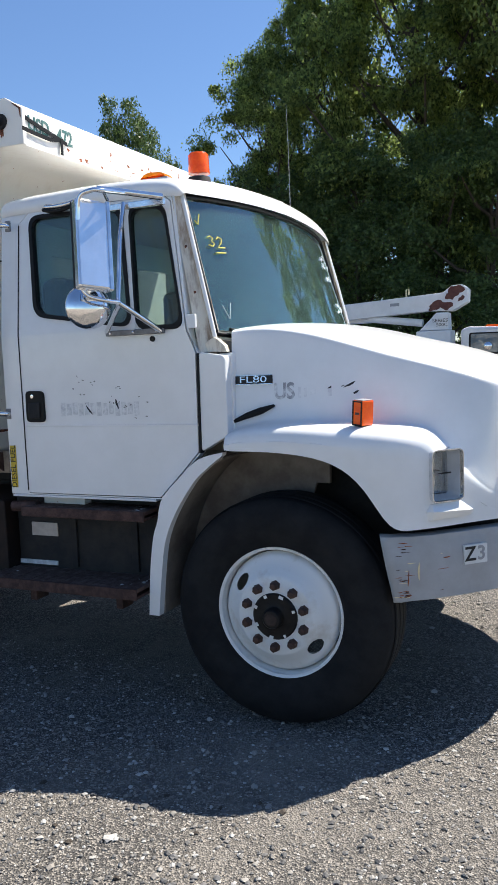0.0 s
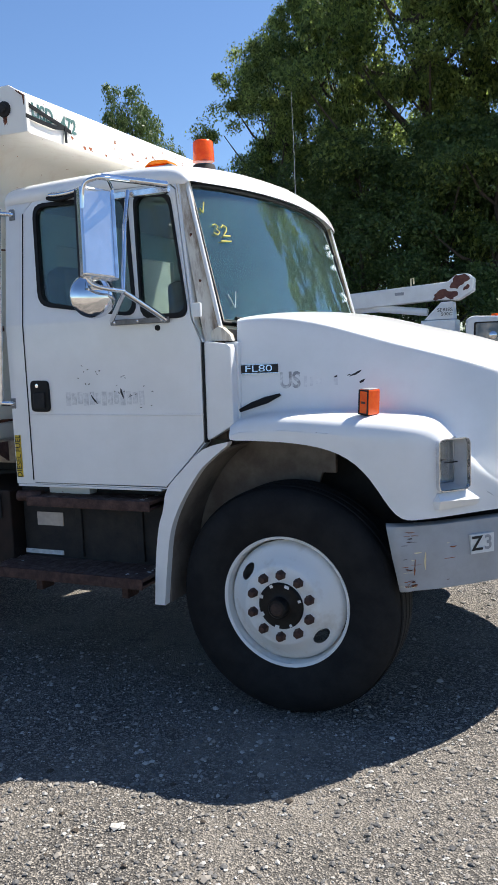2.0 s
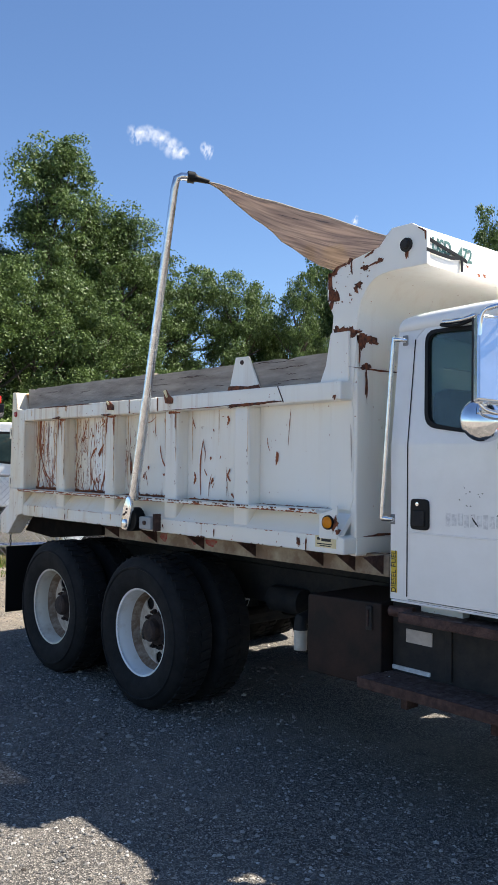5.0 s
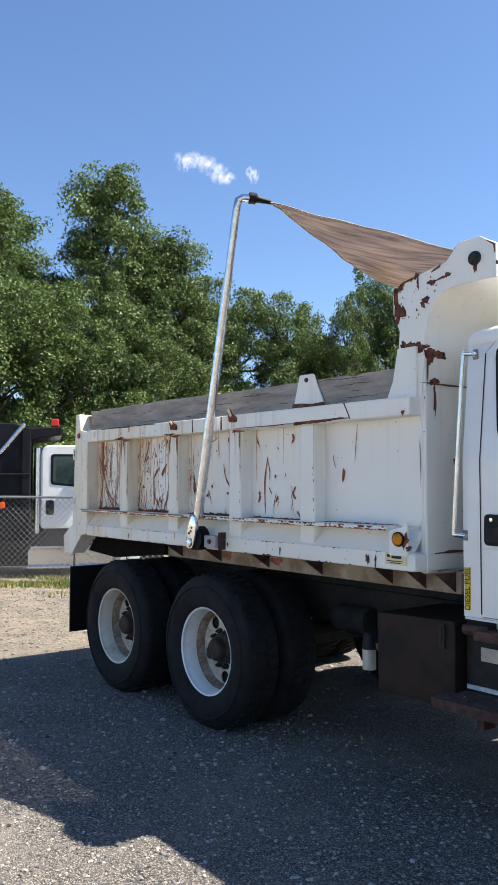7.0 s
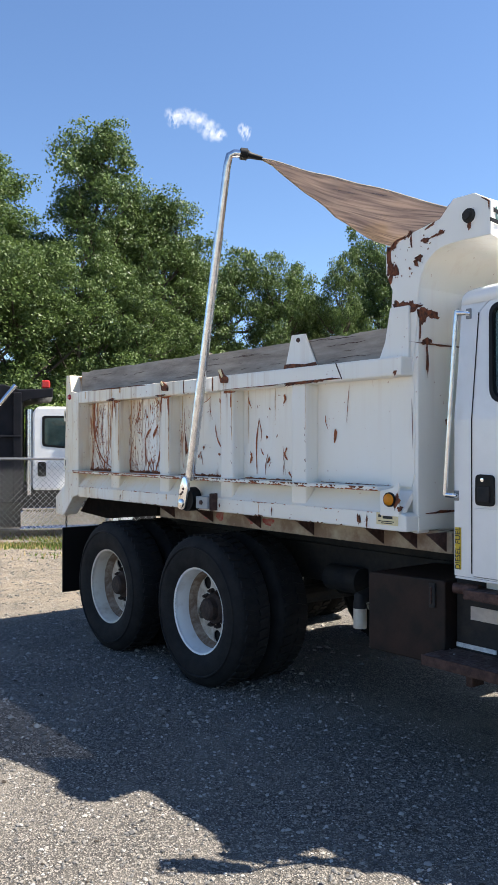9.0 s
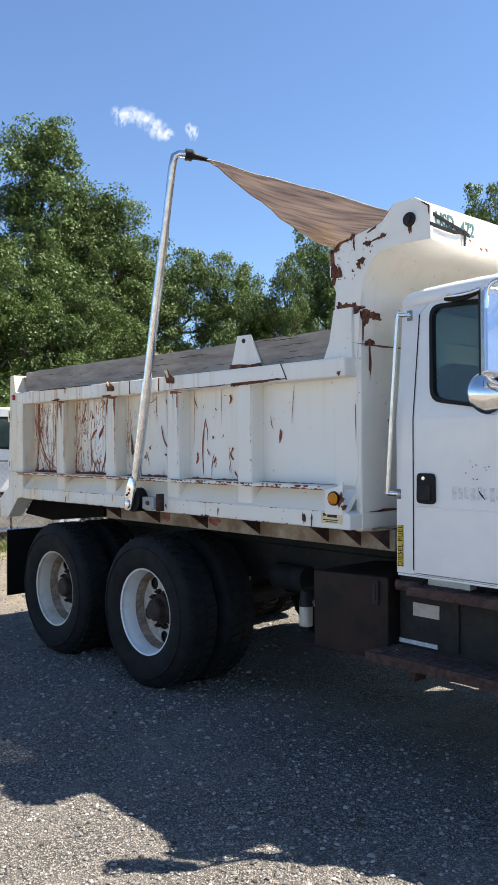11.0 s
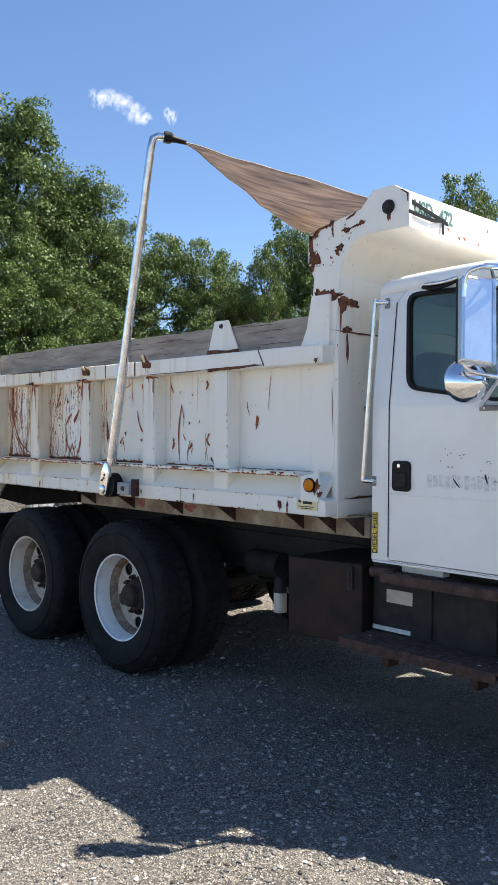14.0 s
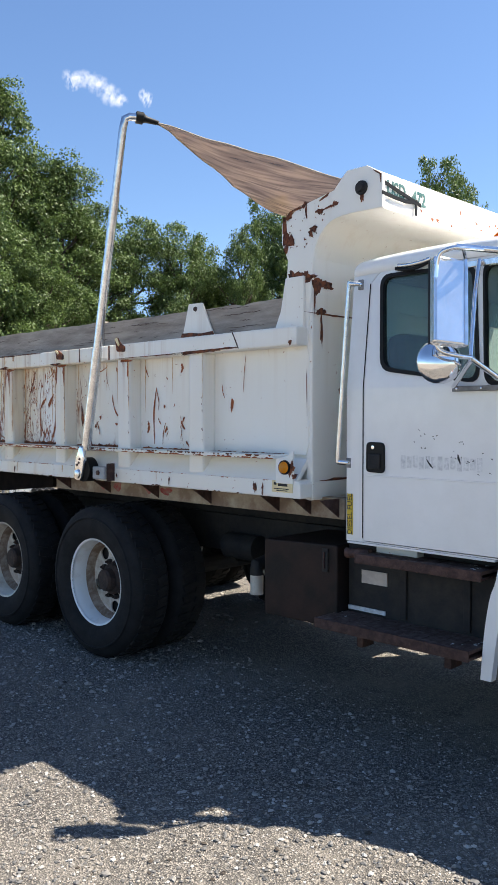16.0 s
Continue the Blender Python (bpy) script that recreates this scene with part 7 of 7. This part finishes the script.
part("window_pane", prism(rounded([(-2.05, 1.60), (-0.93, 1.57), (-1.16, 1.99), (-2.04, 2.0)], 0.04), BY - 0.96, BY - 0.954), SKYGLASS, cabp, "window glass with the sky's blue reflection as its colour")
part("roof_lamp", B(-1.75, -1.45, BY - 0.7, BY - 0.5, 2.15, 2.20, 0.02), AMBER, cabp)
mr = lathe([(0, -0.03), (0.06, -0.02), (0.09, 0.0), (0, 0.01)], 16, at=(-1.66, BY - 1.05, 1.72))
part("round_mirror", mr, CHROME, cabp, smooth=40)
for x in (-6.3, -0.3):
    for y in (BY - 0.8, BY + 0.8):
        part("wheel", lathe([(0, -0.12), (0.22, -0.12), (0.24, -0.14), (0.40, -0.13), (0.43, -0.08), (0.43, 0.08), (0.40, 0.13), (0, 0.12)], 28, at=(x, y, 0.41)), RUBBER, bucket, smooth=40)
part("frame", B(-8.3, 0.4, BY - 0.4, BY + 0.4, 0.5, 0.76), BLACK, bucket)

# ---- dump truck behind the fence ----
FT = Matrix.Translation((-12.49, 3.22, GZ)) @ Matrix.Rotation(math.atan2(0.914, 0.405), 4, "Z") @ Matrix.Diagonal((0.88, 0.88, 0.88, 1))  # its x runs forwards
def fpart(name, bm, mat, parent, label="", smooth=None):
    bmesh.ops.transform(bm, matrix=FT, verts=bm.verts)
    return part(name, bm, mat, parent, label, smooth)
far_truck = thing("dump_truck_behind_fence", "white-cabbed dump truck with a black body behind the fence", "truck")
DARKB = material("black_body_paint", (0.008, 0.009, 0.012), 0.6, second=(0.014, 0.014, 0.018), scale=4, spec=0.15)
fc = fpart("cab", prism(rounded([(-0.75, 1.0), (0.95, 1.0), (1.0, 1.75), (0.75, 2.62), (0.45, 2.72), (-0.65, 2.72), (-0.75, 2.6)], 0.08), 0.0, 2.1, 0.04), BW, far_truck, "white day cab")
fpart("door_window", prism(rounded([(-0.56, 1.90), (0.78, 1.78), (0.66, 2.46), (0.5, 2.53), (-0.56, 2.53)], 0.07), -0.006, 0.01), SEAL, fc)
fpart("window_pane", prism(rounded([(-0.51, 1.94), (0.74, 1.83), (0.62, 2.42), (0.48, 2.48), (-0.51, 2.48)], 0.06), -0.012, -0.006), DARKGLASS, fc, "teal side glass")
fpart("door_handle", prism(rounded([(-0.65, 1.28), (-0.48, 1.28), (-0.48, 1.58), (-0.65, 1.58)], 0.05), -0.02, 0.0), SEAL, fc)
fpart("hood", prism(rounded([(0.95, 0.9), (2.35, 0.9), (2.40, 1.5), (1.9, 1.75), (1.0, 1.85)], 0.1), 0.1, 2.0, 0.05), BW, far_truck, "white hood")
fpart("door_mirror", B(0.10, 0.55, -0.22, -0.02, 2.26, 2.46, 0.04), SEAL, fc, "black door mirror")
fpart("exhaust_shield", tube([(-0.82, 0.12, 0.9), (-0.82, 0.12, 2.66)], 0.075, 14), ALU, far_truck, smooth=40)
fb = fpart("dump_body", prism([(-6.2, 0.75), (-0.95, 0.75), (-0.95, 2.80), (-0.80, 2.86), (-0.34, 2.92), (-0.34, 3.10), (-1.0, 3.06), (-1.3, 3.16), (-6.2, 2.9)], 0.0, 2.3, 0.02), DARKB, far_truck, "black steel dump body")
for x in (-1.05, -2.6, -4.0):
    fpart("side_post", B(x - 0.08, x + 0.08, -0.08, 0.0, 0.8, 3.0 if x > -2 else 2.9, 0.01), DARKB, fb)
fpart("rail", B(-6.2, -0.97, -0.09, 0.0, 2.08, 2.13, 0.01), DARKB, fb)
fpart("tarp_arm", tube([(-3.0, -0.12, 1.5), (-1.55, -0.12, 2.55), (-1.08, -0.12, 3.14)], 0.05, 10), ALU, far_truck, smooth=40)
fpart("beacon", B(-0.57, -0.40, 0.1, 0.27, 3.10, 3.27, 0.03), material("red_beacon", (0.6, 0.03, 0.02), 0.2), far_truck, "red beacon")
fpart("fuel_tank", B(-1.0, 0.9, 0.02, 0.55, 0.22, 0.60, 0.05), ALU, far_truck, "bright aluminium step tank")
fpart("tank_step", B(-0.95, 0.9, -0.08, 0.1, 0.60, 0.65, 0.01), ALU, far_truck)
fpart("tank_step", B(-1.0, 1.1, -0.08, 0.1, 0.19, 0.24, 0.01), ALU, far_truck)
fpart("underbody", B(-6.0, 1.8, 0.06, 1.9, 0.24, 1.1), BLACK, far_truck)
fpart("marker", B(-1.55, -1.45, -0.10, -0.06, 1.42, 1.55, 0.02), AMBER, fb)
for x in (1.05, -3.6, -4.9):
    for y in (0.2, 2.0):
        fpart("wheel", lathe([(0, -0.10), (0.24, -0.12), (0.27, -0.16), (0.44, -0.16), (0.51, -0.10), (0.52, 0.10), (0.44, 0.16), (0, 0.12)], 32, at=(x, y, 0.52)), RUBBER, far_truck, smooth=40)
        fpart("rim", lathe([(0, -0.17), (0.12, -0.17), (0.2, -0.14), (0.29, -0.165), (0.30, -0.12)], 28, at=(x, y, 0.52)), RIMW, far_truck, smooth=40)

# ---- chain-link fence ----
fence = thing("chain_link_fence", "galvanised chain-link fence on steel posts", "fence")
GALV = material("galvanised_wire", (0.24, 0.25, 0.26), 0.55, 0.5, second=(0.3, 0.3, 0.31), scale=30)
FA, FBv = Vector((-7.6, 6.55, 0)), Vector((-17.67, -3.31, 0))
fd = (FBv - FA).normalized()
FL, FH = (FBv - FA).length, 1.46
def fpt(s, z):
    return FA + fd * s + Vector((0, 0, GZ + z))
for k in range(int(FL / 2.4) + 1):
    part("post", tube([fpt(k * 2.4, 0), fpt(k * 2.4, FH + 0.03)], 0.03, 8), GALV, fence, smooth=40)
part("top_rail", tube([fpt(0, FH), fpt(FL, FH)], 0.022, 8), GALV, fence, smooth=40)
verts, faces = [], []
cell = 0.105
def wire(a, b):
    r = 0.0024
    side_ = Vector((-fd.y, fd.x, 0))
    up = (b - a).normalized().cross(side_)
    i0 = len(verts)
    for p in (a, b):
        for q in (side_ * r, up * r, -side_ * r * 0.5 - up * r):
            verts.append(p + q)
    for k in range(3):
        faces.append((i0 + k, i0 + (k + 1) % 3, i0 + 3 + (k + 1) % 3, i0 + 3 + k))
for k in range(-int(FH / cell), int(FL / cell)):
    for sg in (1, -1):
        s0 = k * cell
        a, b = (s0, s0 + FH) if sg > 0 else (s0 + FH, s0)
        # clip to the run of the fence
        z0, z1 = 0.03, FH
        lo, hi = 0.0, 1.0
        if a != b:
            t0, t1 = sorted(((0 - a) / (b - a), (FL - a) / (b - a)))
            lo, hi = max(lo, t0), min(hi, t1)
        if hi > lo:
            wire(fpt(a + (b - a) * lo, z0 + (z1 - z0) * lo), fpt(a + (b - a) * hi, z0 + (z1 - z0) * hi))
me = bpy.data.meshes.new("mesh_wire")
me.from_pydata([tuple(v) for v in verts], [], faces)
me.materials.append(GALV)
mw = new("mesh_wire", me)
mw.parent = fence
tagged(mw, kind="stuff")

# grass along the fence
def strew(name, label, count, place, blade, mat, seed):
    rng = np.random.default_rng(seed)
    v, f = [], []
    for k in range(count):
        x, y = place(rng)
        a, h = rng.uniform(0, 6.28), blade * rng.uniform(0.5, 1.4)
        dx, dy = math.cos(a) * 0.012, math.sin(a) * 0.012
        lx, ly = rng.normal(0, h * 0.35), rng.normal(0, h * 0.35)
        i0 = len(v)
        v += [(x - dx, y - dy, GZ), (x + dx, y + dy, GZ), (x + lx, y + ly, GZ + h)]
        f.append((i0, i0 + 1, i0 + 2))
    me = bpy.data.meshes.new(name)
    me.from_pydata(v, [], f)
    me.materials.append(mat)
    return tagged(new(name, me), label, "grass", kind="stuff")
def by_fence(rng):
    while True:
        s, o = rng.uniform(-1, FL + 1), rng.normal(0.0, 0.6)
        if noise.noise(Vector((s * 0.9, o * 1.6, 0))) > rng.uniform(-0.25, 0.35):
            break
    p = FA + fd * s + Vector((0.7 * o, -0.7 * o, 0))
    return p.x, p.y
strew("grass", "patchy green and straw grass along the fence", 12000, by_fence, 0.055, LEAF_LIGHT, 8)
strew("dry_grass", "dry straw grass along the fence", 6000, by_fence, 0.06, material("straw", (0.42, 0.32, 0.14), 0.9, second=(0.3, 0.22, 0.1), scale=3), 9)

# ---- loose stones ----
def stones(name, label, count, area, sizes, mat, seed):
    rng = np.random.default_rng(seed)
    base = np.array([(1, 0, 0), (-1, 0, 0), (0, 1, 0), (0, -1, 0), (0, 0, 1), (0, 0, -1), (0.62, 0.62, 0.5), (-0.62, 0.62, 0.45), (0.6, -0.62, 0.5), (-0.6, -0.6, 0.5)])
    tri = np.array([(6, 4, 7), (6, 7, 2), (6, 8, 4), (6, 0, 8), (6, 2, 0), (7, 4, 9), (7, 9, 1), (7, 1, 2), (8, 9, 4), (8, 3, 9), (8, 0, 3), (9, 3, 1)])
    x = rng.uniform(area[0], area[1], count)
    y = rng.uniform(area[2], area[3], count)
    s = sizes[0] * (sizes[1] / sizes[0]) ** (rng.random(count) ** 2.2)
    vs = base[None] * (1 + 0.30 * rng.normal(size=(count, 10, 3)).clip(-1.6, 1.6) * 0.6) * (s[:, None] * rng.uniform(0.7, 1.3, (count, 3)) * np.array((1, 1, 0.7)))[:, None, :]
    a = rng.uniform(0, 6.28, count)
    ca, sa = np.cos(a)[:, None], np.sin(a)[:, None]
    out = np.stack((vs[..., 0] * ca - vs[..., 1] * sa + x[:, None], vs[..., 0] * sa + vs[..., 1] * ca + y[:, None], vs[..., 2] + GZ + 0.15 * s[:, None]), axis=-1).reshape(-1, 3)
    f = (tri[None] + (np.arange(count) * 10)[:, None, None]).reshape(-1, 3)
    me = bpy.data.meshes.new(name)
    me.from_pydata(out.tolist(), [], f.tolist())
    me.materials.append(mat)
    return tagged(new(name, me), label, "gravel", kind="stuff")


sm = bpy.data.materials.new("loose_stone")
sm.use_nodes = True
nt = sm.node_tree
bs = nt.nodes["Principled BSDF"]
bs.inputs["Roughness"].default_value = 0.9
geo = nt.nodes.new("ShaderNodeNewGeometry")
ramp = nt.nodes.new("ShaderNodeValToRGB")
ramp.color_ramp.elements[0].color, ramp.color_ramp.elements[1].color = (0.10, 0.096, 0.091, 1), (0.41, 0.39, 0.355, 1)
e = ramp.color_ramp.elements.new(0.5)
e.color = (0.15, 0.145, 0.138, 1)
e = ramp.color_ramp.elements.new(0.8)
e.color = (0.265, 0.24, 0.207, 1)
nt.links.new(geo.outputs["Random Per Island"], ramp.inputs[0])
nt.links.new(ramp.outputs[0], bs.inputs["Base Color"])
stones("gravel", "loose grey crushed stones on the yard", 44000, (-5.2, 2.2, -2.5, 0.4), (0.002, 0.013), sm, 4)
stones("gravel", "loose grey crushed stones further off", 11000, (-11.5, -3.0, -2.2, 3.0), (0.005, 0.022), sm, 6)

pm = material("pale_limestone", (0.50, 0.48, 0.44), 0.9, second=(0.36, 0.34, 0.31), scale=40)
stones("gravel", "scattered larger crushed stones", 1500, (-4.6, 2.2, -2.6, 0.6), (0.005, 0.019), sm, 14)
stones("gravel", "pale limestone chips among the darker gravel", 9000, (-5.2, 2.2, -2.5, 0.6), (0.002, 0.008), pm, 15)
stones("gravel", "light grey stone chips scattered over the yard", 1700, (-5.2, 2.2, -2.6, 0.6), (0.004, 0.013), pm, 16)
stones("gravel", "grey crushed stones beyond the bumper", 5000, (0.3, 3.4, 0.4, 4.5), (0.004, 0.018), sm, 17)
stones("gravel", "larger pale stones where the gravel is loose", 110, (-0.6, 2.2, -2.5, -1.0), (0.010, 0.024), pm, 18)
CLOD = material("dark_soil_clod", (0.045, 0.036, 0.028), 0.95, second=(0.075, 0.060, 0.046), scale=60, bump=0.4, bump_scale=120)
stones("soil_clods", "dark crumbs of soil among the gravel", 420, (-4.6, 2.2, -2.6, -0.6), (0.004, 0.016), CLOD, 19)

# ---- a small fair-weather cloud far away ----
cm = bpy.data.materials.new("cloud_white")
cm.use_nodes = True
nt = cm.node_tree
nt.nodes.remove(nt.nodes["Principled BSDF"])
em, tr, mx = nt.nodes.new("ShaderNodeEmission"), nt.nodes.new("ShaderNodeBsdfTransparent"), nt.nodes.new("ShaderNodeMixShader")
em.inputs[0].default_value, em.inputs[1].default_value = (0.93, 0.95, 1.0, 1), 0.53
co, nz, gr, mu, rg = (nt.nodes.new(n_) for n_ in ("ShaderNodeTexCoord", "ShaderNodeTexNoise", "ShaderNodeTexGradient", "ShaderNodeMath", "ShaderNodeMapRange"))
nz.inputs["Scale"].default_value, nz.inputs["Detail"].default_value, nz.inputs["Roughness"].default_value = 1.5, 4, 0.45
gr.gradient_type = "SPHERICAL"
cmap = nt.nodes.new("ShaderNodeMapping")
cmap.inputs["Scale"].default_value = (2.0, 0.9, 1)
oi = nt.nodes.new("ShaderNodeObjectInfo")
off = nt.nodes.new("ShaderNodeVectorMath")
off.operation = "MULTIPLY_ADD"
off.inputs[1].default_value, off.inputs[2].default_value = (9, 9, 9), (0, 0, 0)
nt.links.new(oi.outputs["Random"], off.inputs[0])
nt.links.new(off.outputs[0], cmap.inputs["Location"])
nt.links.new(co.outputs["Object"], cmap.inputs[0])
nt.links.new(cmap.outputs[0], nz.inputs["Vector"])
nt.links.new(co.outputs["Object"], gr.inputs["Vector"])
mu.operation = "MULTIPLY"
wisp = nt.nodes.new("ShaderNodeMapRange")
wisp.inputs["From Min"].default_value, wisp.inputs["From Max"].default_value = 0.33, 0.70
nt.links.new(nz.outputs["Fac"], wisp.inputs["Value"])
nt.links.new(wisp.outputs[0], mu.inputs[0])
nt.links.new(gr.outputs["Fac"], mu.inputs[1])
rg.inputs["From Min"].default_value, rg.inputs["From Max"].default_value = 0.05, 0.80
rg.inputs["To Max"].default_value = 0.78
nt.links.new(mu.outputs[0], rg.inputs["Value"])
nt.links.new(rg.outputs[0], mx.inputs[0])
nt.links.new(tr.outputs[0], mx.inputs[1])
nt.links.new(em.outputs[0], mx.inputs[2])
nt.links.new(mx.outputs[0], nt.nodes["Material Output"].inputs["Surface"])
def cloud(az, el, w, h, tilt):
    a, b, d = radians(az), radians(el), 900
    p = Vector((EYE.x - d * math.cos(b) * math.sin(a), EYE.y + d * math.cos(b) * math.cos(a), 1.7 + d * math.sin(b)))
    bm = bmesh.new()
    bmesh.ops.create_grid(bm, x_segments=1, y_segments=1, size=1)
    ob = part("cloud", bm, cm, shadow=False)
    ob.matrix_basis = look(p, (EYE.x, EYE.y, 1.7), tilt) @ Matrix.Diagonal((w * 1.12, h * 1.15, 1, 1))
    return tagged(ob, "small white cloud in a blue sky", "cloud", kind="structure")
for az, el, w, h, tilt in ((56.7, 21.95, 14, 8, 10), (55.9, 21.95, 17, 9, 0), (55.1, 21.6, 17, 10, 15), (54.3, 21.1, 16, 11, 25), (53.7, 20.85, 9, 6, 0), (52.05, 21.2, 6, 7, 0), (51.8, 20.95, 6, 8, 20), (56.9, 21.6, 8, 7, 0), (41.4, 16.6, 4, 6, 20)):
    cloud(az, el, w, h, tilt)
